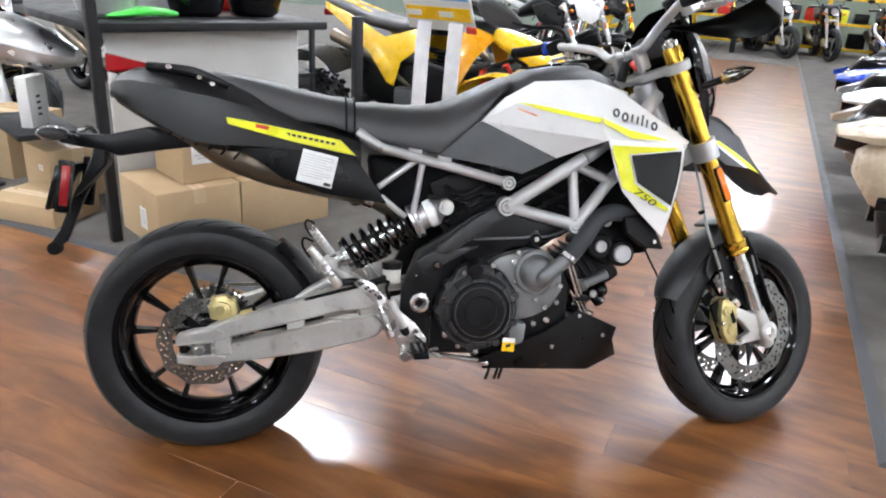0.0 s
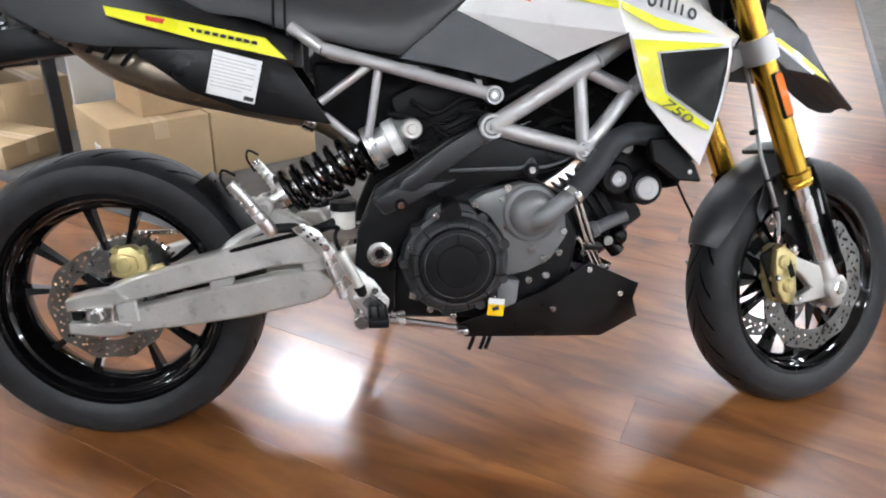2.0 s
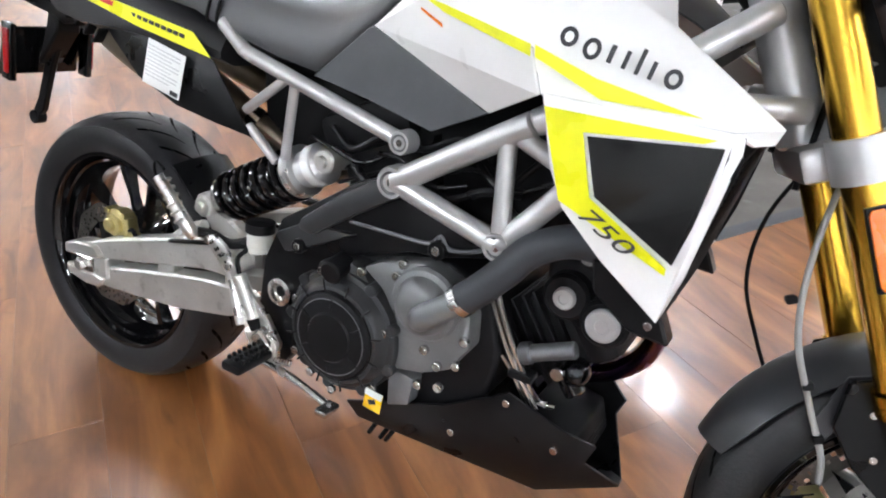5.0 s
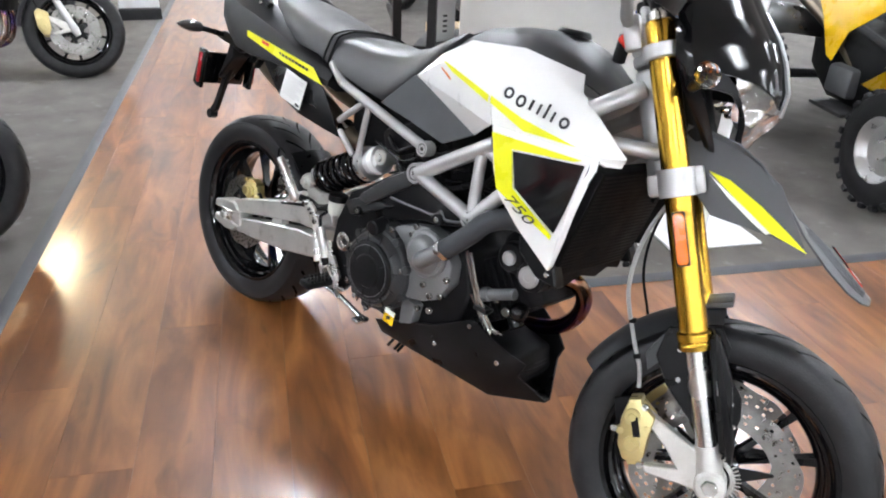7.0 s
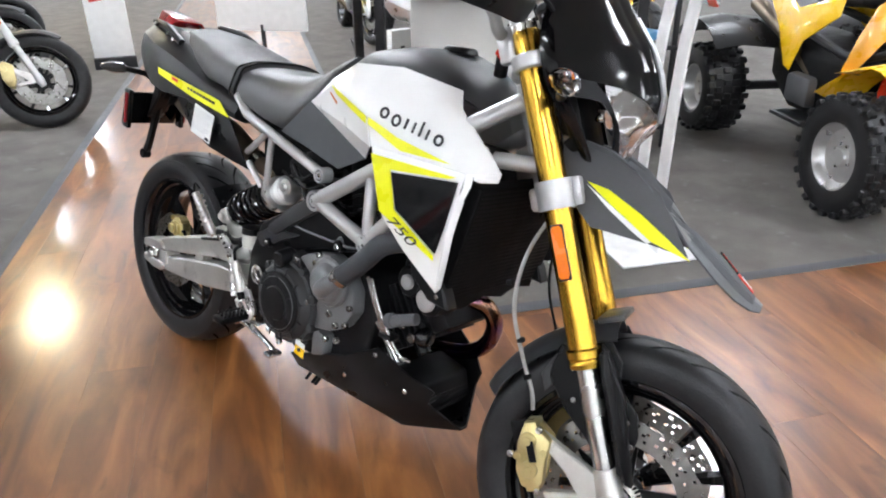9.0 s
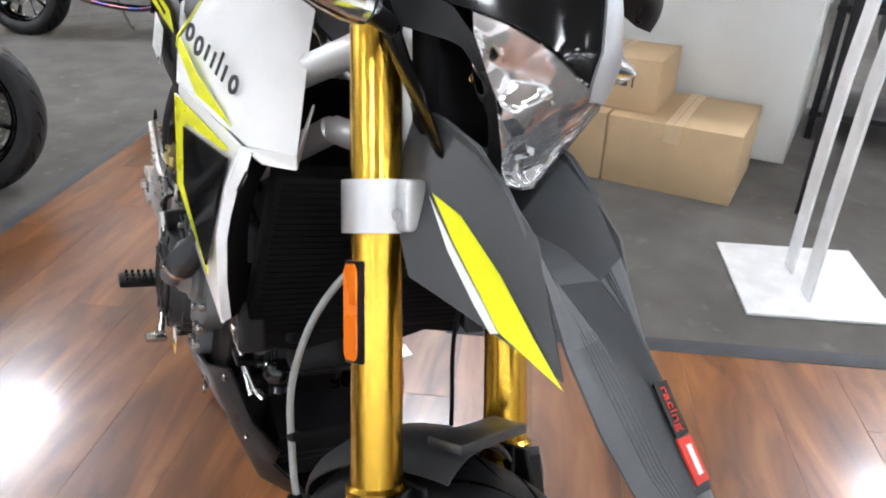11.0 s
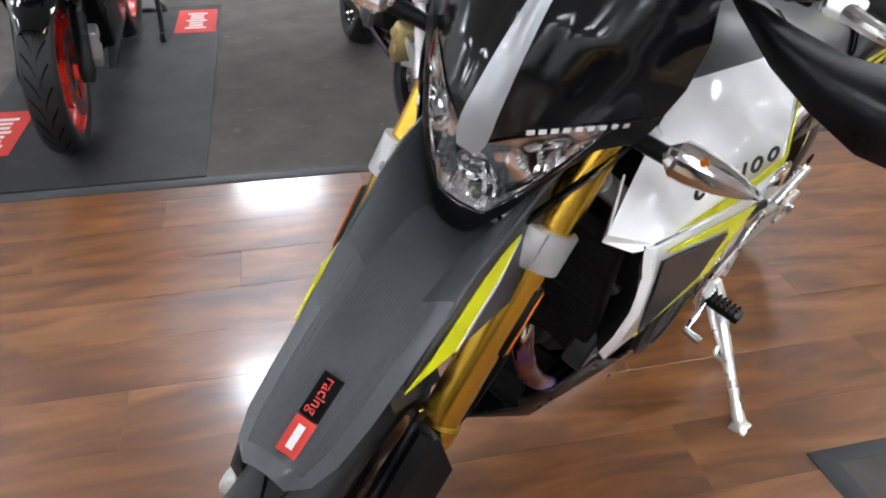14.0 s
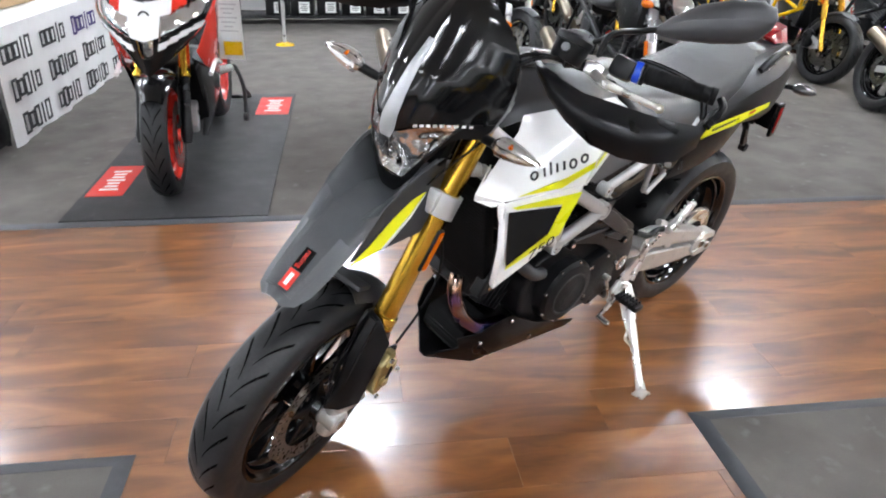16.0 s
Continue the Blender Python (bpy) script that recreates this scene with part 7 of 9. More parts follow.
        Shape(rake).tube([(-0.05, sg * 0.22, 0.82), (-0.04, sg * 0.28, 0.82), (-0.07, sg * 0.40, 0.825)], 0.007, 8).done("lever", STEEL, br)
        Shape(rake).rod((-0.03, sg * 0.17, 0.80), (-0.03, sg * 0.17, 0.85), 0.024, seg=16).done("fluid_reservoir", BLACKSATIN, br)
    hl = Shape(rake).lathe([(0.012, 0.02), (0.060, 0.022), (0.088, 0.06), (0.092, 0.10), (0.086, 0.112), (0.08, 0.108)], (0.0, 0, 0.640), "x", 28).done("headlight", BLACKGLOSS, b, "round headlight")
    Shape(rake).lathe([(0.001, 0.118), (0.05, 0.114), (0.083, 0.104)], (0.0, 0, 0.640), "x", 28).done("headlight_lens", CHROME, hl)
    # frame, engine, tank, seat, tail
    fr = Shape()
    for sg in (-1, 1):
        for a, c in (((-0.34, 0.04, 0.80), (-0.80, 0.145, 0.62)), ((-0.30, 0.04, 0.66), (-0.72, 0.150, 0.47)), ((-0.48, 0.085, 0.745), (-0.50, 0.095, 0.57)), ((-0.50, 0.095, 0.57), (-0.72, 0.13, 0.65)), ((-0.80, 0.145, 0.62), (-0.90, 0.13, 0.40)), ((-0.80, 0.12, 0.64), (-1.30, 0.10, 0.82))):
            fr.rod((a[0], a[1] * sg, a[2]), (c[0], c[1] * sg, c[2]), 0.017, seg=12)
    fr.done("frame", accent, b, "tubular trellis frame")
    en = Shape()
    en.box((0.36, 0.27, 0.20), (-0.70, 0, 0.37), 0.05, Matrix.Rotation(radians(-6), 3, "Y"))
    en.done("engine", ENGINEDK, b, "dark engine block")
    for a, tilt in (((-0.56, 0, 0.46), 28), ((-0.74, 0, 0.53), -25)):
        cy = Shape()
        m = Matrix.Rotation(radians(tilt), 3, "Y")
        finned(cy, a, m, 0.075, 0.095, 7, 0.024)
        cy.done("cylinder", ENGINE, b, "finned cylinder")
    for sg in (-1, 1):
        ec = Shape().lathe([(0.001, sg * 0.172), (0.062, sg * 0.170), (0.078, sg * 0.160), (0.098, sg * 0.152), (0.104, sg * 0.13)], (-0.72, 0, 0.36), "y", 28)
        for k in range(8):
            bolt(ec, (-0.72 + 0.093 * math.cos(k * 0.785), sg * 0.150, 0.36 + 0.093 * math.sin(k * 0.785)), 0.006, 0.008, (0, sg, 0), 1)
        ec.done("engine_cover", [ENGINE, STEEL], b, "round engine side cover")
        Shape().prism([(-0.24, 0.90), (-0.46, 0.985), (-0.62, 0.93), (-0.52, 0.78), (-0.34, 0.69), (-0.25, 0.76)], sg * 0.13, sg * 0.17, 0.010, seg=2).done("tank_flank", paint, b)
        pg = Shape().rod((-0.93, sg * 0.14, 0.40), (-0.93, sg * 0.26, 0.38), 0.011, seg=10).done("foot_peg", STEEL, b)
        Shape().prism([(-0.84, 0.46), (-0.90, 0.47), (-1.02, 0.37), (-0.96, 0.33), (-0.86, 0.36)], sg * 0.142, sg * 0.152, 0.003).done("heel_plate", CASTALU, pg)
    rd = Shape().box((0.03, 0.30, 0.25), (-0.34, 0, 0.55), 0.006, Matrix.Rotation(radians(14), 3, "Y")).done("radiator", BLACKMATT, b)
    for sg in (-1, 1):
        ex = Shape().tube([(-0.50, sg * 0.05, 0.50), (-0.38, sg * 0.07, 0.42), (-0.42, sg * 0.08, 0.24), (-0.62, sg * 0.06, 0.20), (-0.9, -0.08, 0.24)], 0.020, 12).done("exhaust_pipe", EXHAUST, b)
    Shape().tube([(-0.90, -0.08, 0.24), (-1.02, -0.15, 0.32), (-1.10, -0.19, 0.38), (-1.50, -0.22, 0.56)], [0.022, 0.040, 0.056, 0.05], 20, smooth=4).done("silencer", MUFFLER, b, "brushed steel silencer")
    body([(-0.20, 0.93, 0.03, 0.03), (-0.26, 0.935, 0.10, 0.08), (-0.38, 0.965, 0.16, 0.10), (-0.52, 0.965, 0.165, 0.10), (-0.66, 0.925, 0.13, 0.085), (-0.78, 0.87, 0.09, 0.06), (-0.82, 0.85, 0.06, 0.03)]).done("tank", paint, b, "painted fuel tank", 50)
    body([(-0.76, 0.87, 0.07, 0.03), (-0.82, 0.855, 0.12, 0.045), (-0.98, 0.845, 0.15, 0.045), (-1.12, 0.865, 0.145, 0.045), (-1.30, 0.925, 0.11, 0.035), (-1.46, 0.965, 0.08, 0.02)], 3.2).done("seat", VINYL, b, "black vinyl seat", 50)
    tl = body([(-1.05, 0.80, 0.12, 0.04), (-1.30, 0.86, 0.11, 0.05), (-1.52, 0.93, 0.07, 0.035), (-1.60, 0.95, 0.03, 0.015)], 3.0).done("tail", paint, b, "", 50)
    Shape().box((0.02, 0.10, 0.03), (-1.59, 0, 0.945), 0.006).done("tail_light", REDLENS, tl)
    Shape().tube([(-1.50, 0, 0.88), (-1.62, 0, 0.74), (-1.72, 0, 0.58)], [0.018, 0.014, 0.010], 10).done("plate_carrier", BLACKSATIN, b)
    for sg in (-1, 1):
        Shape().loft([[(-0.90, sg * (0.10 + dy), 0.38 + dz) for dy, dz in ((-.02, -.03), (.02, -.03), (.02, .03), (-.02, .03), (-.02, -.03))], [(-1.43, sg * (0.125 + dy), 0.312 + dz) for dy, dz in ((-.014, -.024), (.014, -.024), (.014, .024), (-.014, .024), (-.014, -.024))]]).done("swingarm_beam", CASTALU, b)
    sh = Shape()
    sh.tube([(-0.93 - 0.16 * k / 60 + 0.0, 0.06 + 0.030 * math.cos(k * 0.75), 0.45 + 0.22 * k / 60 + 0.030 * math.sin(k * 0.75)) for k in range(60)], 0.006, 6, smooth=1)
    sh.done("shock_spring", REDPAINT, b)
    st = Shape().tube([(-0.84, 0.14, 0.26), (-0.82, 0.20, 0.12), (-0.80, 0.245, 0.048)], [0.012, 0.010, 0.014], 10).done("side_stand", STEEL, b)
    return b


NB = "dark naked motorcycle with %s on grey carpet"
b0 = naked_bike(NB % "silver fork and gold calipers", facing_q(-0.65, -1.00, 4, 9), BLACKSATIN, RIMSILVER, GOLDCAL, POWDER)
for (p, q, tn) in ((0.445, -1.09, 2), (2.90, -1.10, 0), (4.45, -1.70, 3), (5.6, -2.0, 0)):
    copy_thing(b0, facing_q(p, q, tn, 9))
b1 = naked_bike("green and black naked motorcycle with gold fork on grey carpet", facing_q(1.25, -3.70, 0, 9), GREEN, GOLD, BLACKSATIN, CASTALU)
b2 = naked_bike("white and silver naked motorcycle with chrome parts on grey carpet", facing_q(0.30, -3.75, 8, 9), WHITE, RIMSILVER, GOLDCAL, CHROME)
b3 = naked_bike("black naked motorcycle with a yellow frame on grey carpet", facing_q(2.15, -3.60, -4, 9), BLACKGLOSS, GOLD, BLACKSATIN, ATVYELLOW)
for src, p, q, tn in ((b3, 3.05, -3.50, 0), (b0, 4.0, -3.6, 5), (b0, 4.95, -3.7, 0), (b1, 5.7, -3.7, 4), (b0, 0.2, -6.2, 0), (b3, 1.4, -6.2, 0), (b2, 2.6, -6.2, 4), (b0, 3.8, -6.2, 0)):
    copy_thing(src, facing_q(p, q, tn, 9))
# the far end of the cross aisle
for src, p, q, tn in ((b2, -1.55, 14.6, 205), (b0, -2.35, 14.9, 190), (b3, -0.55, 14.8, 170), (b0, -3.4, 15.0, 185), (b2, -4.6, 15.0, 178), (b3, 0.5, 15.2, 185)):
    copy_thing(src, facing_q(p, q, tn, -7))
# behind the display table
for src, p, q, tn in ((b2, 3.1, 1.75, -95), (b0, 5.4, 1.5, -85), (b3, 3.2, 3.3, -100), (b0, 5.6, 3.4, -80)):
    copy_thing(src, facing_q(p, q, tn, 8))

# ---- red, white and black sport motorcycle on its mat
MAT = thing("display_mat", "black rubber display mat with red printed rectangles", "mat", at=gpose(-2.0, -2.06))
Shape().box((0.94, 2.48, 0.006), (0, 0, 0.0118), 0.002, seg=1).done("mat_sheet", BLACKMAT, MAT)
for cx, cy, sx, sy in ((-0.36, -0.70, 0.18, 0.46), (0.335, 0.865, 0.23, 0.51)):
    rp = Shape().box((sx, sy, 0.002), (cx, cy, 0.0160)).done("red_print", REDPRINT, MAT, "red printed rectangle with a white mark")
    mk = Shape()
    for k in range(7):
        mk.box((sx * (0.34 if k % 3 else 0.5), sy * 0.055, 0.001), (cx, cy + sy * (-0.30 + 0.10 * k), 0.0174))
    mk.done("white_mark", WHITEPRINT, rp)

SB = thing("sport_motorcycle", "red, white and black faired sport motorcycle on a rear paddock stand", "motorcycle", at=facing_q(-2.03, -1.17, 0, 0) @ Matrix.Translation((0, 0, 0.014)))
srake = Matrix.Translation((0, 0, 0.298)) @ Matrix.Rotation(radians(-24), 4, "Y") @ Matrix.Rotation(radians(3), 4, "Z")
wheel("front_wheel", 0.298, 0.060, 0.220, srake, "front wheel with a red cast rim", 5, 0.048, 24, [(-0.066, 0.100, 0.160), (0.066, 0.100, 0.160)], 0.080, SB, REDPAINT)
wheel("rear_wheel", 0.320, 0.095, 0.222, Matrix.Translation((-1.42, 0, 0.345)), "rear wheel with a red cast rim", 5, 0.075, 24, [(-0.085, 0.070, 0.110)], 0.105, SB, REDPAINT)
for sg in (-1, 1):
    y = sg * 0.106
    lg = Shape(srake).rings([(Vector((0, y, u)), r) for u, r in ((-0.04, 0.02), (0.0, 0.03), (0.06, 0.024), (0.20, 0.0215), (0.285, 0.0215))], Vector((0, 0, 1)), 20).done("fork_leg", BLACKSATIN, SB, "fork leg with a gold upper tube")
    Shape(srake).rings([(Vector((0, y, u)), r) for u, r in ((0.28, 0.026), (0.285, 0.031), (0.31, 0.031), (0.32, 0.027), (0.62, 0.027))], Vector((0, 0, 1)), 20).done("upper_tube", GOLD, lg, "gold upper tube")
    Shape(srake).prism([(-0.075, 0.150), (-0.118, 0.195), (-0.150, 0.185), (-0.182, 0.095), (-0.176, 0.045), (-0.145, 0.032), (-0.115, 0.060)], y - 0.036, y + 0.036, 0.008, seg=2).done("brake_caliper", RIMSILVER, lg, "silver brake caliper")
    Shape(srake).prism([(0.03, 0.02), (0.055, 0.16), (0.045, 0.33), (-0.045, 0.33), (-0.05, 0.22), (-0.02, 0.10)], sg * 0.075, sg * 0.082, 0.002).done("fork_guard", BLACKSATIN, lg)
rows = []
for k in range(15):
    a = radians(20 + 125 * k / 14)
    w = 0.084 * (0.55 + 0.45 * min(1, k / 4, (14 - k) / 3 + 0.4))
    rows.append([((0.322 - 0.035 * abs(v) ** 2.4) * math.cos(a), v * w, (0.322 - 0.035 * abs(v) ** 2.4) * math.sin(a)) for v in [-1 + j / 4 for j in range(9)]])
Shape(srake).panel([p for r in rows for p in r], [(j * 9 + k, j * 9 + k + 1, (j + 1) * 9 + k + 1, (j + 1) * 9 + k) for j in range(14) for k in range(8)], 0.004, 0).done("front_mudguard", BLACKGLOSS, SB)


def nose(u, v):
    """The fairing's front: u from the chin (0) to the screen (1), v across."""
    z = 0.600 + 0.395 * u
    w = 0.090 + 0.175 * math.sin(min(1.0, 0.08 + 1.05 * u) * math.pi * 0.62) + 0.03 * u
    f = 0.115 - 0.02 * abs(u - 0.3) - 0.33 * max(0, u - 0.42) ** 1.3 - (0.16 + 0.22 * u) * abs(v) ** 2.1
    return Vector((f, v * w, z + 0.09 * abs(v) * (1 - 0.5 * u)))


def nose_part(name, mat, cells, label="", lift=0.0, thick=0.006):
    n_u, n_v = 40, 40
    V = [nose(i / n_u, -1 + 2 * j / n_v) + Vector((lift, 0, 0)) for i in range(n_u + 1) for j in range(n_v + 1)]
    F = [(i * 41 + j, i * 41 + j + 1, (i + 1) * 41 + j + 1, (i + 1) * 41 + j) for i in range(n_u) for j in range(n_v) if cells((i + 0.5) / n_u, -1 + 2 * (j + 0.5) / n_v)]
    keep = sorted({i for q in F for i in q})
    idx = {k: n for n, k in enumerate(keep)}
    return Shape().panel([V[k] for k in keep], [[idx[i] for i in q] for q in F], thick, 0).done(name, mat, SB, label, 60)


lampzone = lambda u, v: 0.30 + 0.22 * abs(v) < u < 0.56 + 0.20 * abs(v) and 0.24 < abs(v) < 0.90
midlamp = lambda u, v: abs(v) < 0.17 and 0.20 < u < 0.40
screen = lambda u, v: u > 0.80 and abs(v) < 0.72
redzone = lambda u, v: (u > 0.62 and 0.40 < abs(v) < 0.60 and not lampzone(u, v)) or (abs(v) > 0.93 and u > 0.2)
whitezone = lambda u, v: (u > 0.40 and abs(v) < 0.42) or (abs(u - 0.24 - 0.14 * abs(v)) < 0.035 and abs(v) > 0.24)
nose_part("fairing_nose", BLACKGLOSS, lambda u, v: not (lampzone(u, v) or midlamp(u, v) or screen(u, v) or redzone(u, v) or whitezone(u, v)), "gloss black nose fairing")
nose_part("nose_panel", WHITE, lambda u, v: whitezone(u, v) and not (lampzone(u, v) or midlamp(u, v) or screen(u, v) or redzone(u, v)), "white nose panel", 0.001)
nose_part("nose_side", REDPAINT, lambda u, v: redzone(u, v) and not (lampzone(u, v) or screen(u, v)), "red nose stripe", 0.001)
lr = nose_part("headlight_reflector", CHROME, lambda u, v: lampzone(u, v) or midlamp(u, v), "twin chrome headlights", -0.03)
nose_part("headlight_lens", CLEAR, lambda u, v: lampzone(u, v) or midlamp(u, v), "clear headlight lenses", 0.0, 0.003)
nose_part("windscreen", CLEAR, screen, "clear windscreen", 0.0, 0.003)
s = Shape().lathe([(0.018, 0.004), (0.026, 0.004), (0.026, 0.0), (0.018, 0.0)], (0.052, 0, 0.860), "x", 24, ring=True).done("nose_badge", INK, SB, "round dark badge")
for sg in (-1, 1):
    Shape().panel([(x, sg * y, z) for x, y, z in ((-0.10, 0.185, 0.68), (-0.16, 0.235, 0.80), (-0.24, 0.262, 0.93), (-0.50, 0.245, 0.88), (-0.55, 0.215, 0.66), (-0.40, 0.225, 0.52), (-0.18, 0.20, 0.60), (-0.32, 0.255, 0.74))],
                  [(0, 1, 7, 6), (1, 2, 7), (2, 3, 7), (3, 4, 7), (4, 5, 7), (5, 6, 7)], 0.005, 0.002).done("upper_fairing", REDPAINT, SB, "red upper side fairing")
    Shape().panel([(x, sg * y, z) for x, y, z in ((-0.06, 0.165, 0.66), (-0.40, 0.223, 0.515), (-0.57, 0.215, 0.65), (-0.86, 0.16, 0.46), (-0.92, 0.11, 0.22), (-0.55, 0.10, 0.13), (-0.32, 0.12, 0.20), (-0.25, 0.16, 0.40), (-0.50, 0.20, 0.40))],
                  [(0, 1, 8, 7), (1, 2, 8), (2, 3, 8), (3, 4, 8), (4, 5, 8), (5, 6, 8), (6, 7, 8)], 0.005, 0.002).done("lower_fairing", BLACKGLOSS, SB, "black lower fairing")
    Shape().tube([(-0.16, sg * 0.225, 0.56), (-0.30, sg * 0.232, 0.60), (-0.48, sg * 0.225, 0.56)], 0.012, 8).done("fairing_stripe", WHITE, SB)
    ms = Shape().tube([(-0.10, sg * 0.16, 1.0), (-0.10, sg * 0.28, 1.06)], 0.008, 8).done("mirror", BLACKSATIN, SB)
    Shape().ball((-0.11, sg * 0.33, 1.075), (0.03, 0.075, 0.04), 16).done("mirror_housing", BLACKSATIN, ms)
Shape().box((0.05, 0.34, 0.30), (-0.26, 0, 0.46), 0.01, Matrix.Rotation(radians(12), 3, "Y")).done("radiator", BLACKMATT, SB)
body([(-0.36, 0.96, 0.10, 0.06), (-0.46, 0.98, 0.16, 0.09), (-0.62, 0.97, 0.165, 0.10), (-0.78, 0.90, 0.11, 0.08), (-0.86, 0.86, 0.06, 0.03)]).done("tank", REDPAINT, SB, "red fuel tank", 50)
body([(-0.82, 0.86, 0.08, 0.03), (-0.95, 0.85, 0.15, 0.04), (-1.10, 0.88, 0.13, 0.05), (-1.18, 0.95, 0.10, 0.05)], 3.0).done("seat", VINYL, SB, "", 50)
body([(-1.10, 0.90, 0.12, 0.06), (-1.30, 0.97, 0.10, 0.07), (-1.52, 1.04, 0.06, 0.045), (-1.62, 1.06, 0.02, 0.015)], 3.0).done("tail", WHITE, SB, "white and red tail", 50)
body([(-0.50, 0.36, 0.13, 0.14), (-0.70, 0.40, 0.15, 0.20), (-0.92, 0.42, 0.13, 0.16), (-1.0, 0.42, 0.08, 0.1)], 3.0).done("engine", ENGINEDK, SB, "", 50)
Shape().tube([(-0.95, -0.12, 0.24), (-1.15, -0.19, 0.34), (-1.45, -0.21, 0.48)], [0.03, 0.055, 0.05], 18).done("silencer", MUFFLER, SB)
for sg in (-1, 1):
    Shape().rod((-0.93, sg * 0.10, 0.42), (-1.42, sg * 0.13, 0.345), 0.028, 0.022, seg=12).done("swingarm_beam", CASTALU, SB)
PS = thing("paddock_stand", "black tubular rear paddock stand under the sport motorcycle", "stand", at=facing_q(-2.03, -2.62) @ Matrix.Translation((0, 0, 0.014)))
for sg in (-1, 1):
    ps = Shape().tube([(0.10, sg * 0.21, 0.02), (0.0, sg * 0.20, 0.20), (-0.03, sg * 0.155, 0.335), (-0.03, sg * 0.13, 0.338)], 0.014, 12).done("upright", POWDER, PS)
    Shape().tube([(0.0, sg * 0.20, 0.20), (-0.20, sg * 0.21, 0.10), (-0.36, sg * 0.12, 0.06)], 0.012, 10).done("side_arm", POWDER, PS)
    Shape().rod((0.10, sg * 0.195, 0.028), (0.10, sg * 0.225, 0.028), 0.028, seg=18).done("roller", RUBBER, PS)
Shape().rod((-0.36, -0.13, 0.06), (-0.36, 0.13, 0.06), 0.014).done("cross_bar", POWDER, PS)
CARD = thing("price_card", "white card with a yellow field hanging on the sport motorcycle", "sign", at=gpose(-1.86, -2.45, 0.44, -12))
Shape().box((0.17, 0.004, 0.40), (0, 0, 0.20), 0.001, seg=1).done("card", PAPER, CARD)
Shape().box((0.12, 0.002, 0.085), (0.015, -0.0032, 0.07)).done("yellow_field", ATVYELLOW, CARD)
cl = Shape()
for k in range(7):
    cl.box((0.12 - 0.03 * (k % 3), 0.001, 0.008), (0, -0.0028, 0.34 - 0.027 * k))
cl.done("printed_text", INKGREY, CARD)

# ---- banner-draped table
TB_ = thing("banner_table", "folding table draped with a white banner of dark printed marks", "table", at=gpose(-3.1, -2.0))
Shape().box((1.0, 2.2, 0.03), (-0.5, 1.1, 0.665), 0.006).done("tabletop", PAPER, TB_)
for x, y in ((-0.06, 0.06), (-0.94, 0.06), (-0.06, 2.14), (-0.94, 2.14)):
    Shape().rod((x, y, 0.008), (x, y, 0.65), 0.016, seg=12).done("leg", POWDER, TB_)
rows = []
for k in range(45):
    y = 2.22 * k / 44 - 0.01
    rows.append([(0.010 + 0.012 * math.sin(y * 9 + 0.4) * (1 - z / 0.68) + 0.008 * math.sin(y * 23) * (1 - z / 0.68), y, z) for z in (0.012, 0.2, 0.4, 0.6, 0.672, 0.684)] + [(-0.03, y, 0.685)])
bn = Shape().loft(rows, cap=False).done("banner", material("banner_vinyl", (0.76, 0.76, 0.77), 0.45, var=0.03), TB_, "white vinyl banner", 60)
PURPLE = material("purple_print", (0.05, 0.03, 0.16), 0.6)
rb = random.Random(8)
for r, z in enumerate((0.54, 0.33, 0.12)):
    y = 0.06 + 0.05 * r
    while y < 2.1:
        n = rb.choice((5, 6, 7))
        col = PURPLE if (r == 0 and 1.2 < y < 1.8) else INK
        for k in range(n):
            w, h = 0.078, rb.choice((0.10, 0.10, 0.13))
            mk = Shape()
            if k == 3:
                mk.box((0.004, 0.016, 0.13), (0.032, y + k * 0.088, z))
            else:
                loop = [(sy * w / 2, sz * h / 2) for sy, sz in ((-1, -1), (1, -1), (1, 1), (-1, 1), (-1, -1))]
                hole = [(sy * (w / 2 - 0.016), sz * (h / 2 - 0.016)) for sy, sz in ((-1, -1), (1, -1), (1, 1), (-1, 1), (-1, -1))]
                mk.loft([[(x, y + k * 0.088 + py, z + pz) for py, pz in o] for x, o in ((0.030, loop), (0.034, loop), (0.034, hole), (0.030, hole), (0.030, loop))], cap=False)
            mk.done("printed_mark", col, bn)
        y += n * 0.088 + 0.16
for p, q, sp, sq, h, tn in ((-3.55, -2.5, 0.5, 0.4, 0.22, 5), (-3.6, -3.2, 0.45, 0.5, 0.30, -4)):
    cb = Shape(gpose(p, q, 0.690, tn)).box((sp, sq, h), (0, 0, h / 2), 0.004).done("carton", CARDBOARD)
    tagged(cb, "brown cardboard carton on the banner table", "box", "cartons")
dk = body([(-0.30, 0.20, 0.03, 0.03), (-0.2, 0.20, 0.13, 0.14), (0.0, 0.2, 0.16, 0.17), (0.2, 0.18, 0.13, 0.15), (0.30, 0.17, 0.04, 0.04)], 3)
dk.at = Matrix()
bag = dk.done("black_bag", BLACKMATT, None, "", 50)
bag.matrix_world = gpose(-3.22, -1.72, 0.008, 80)
tagged(bag, "black soft bag on the carpet beside the banner table", "bag")

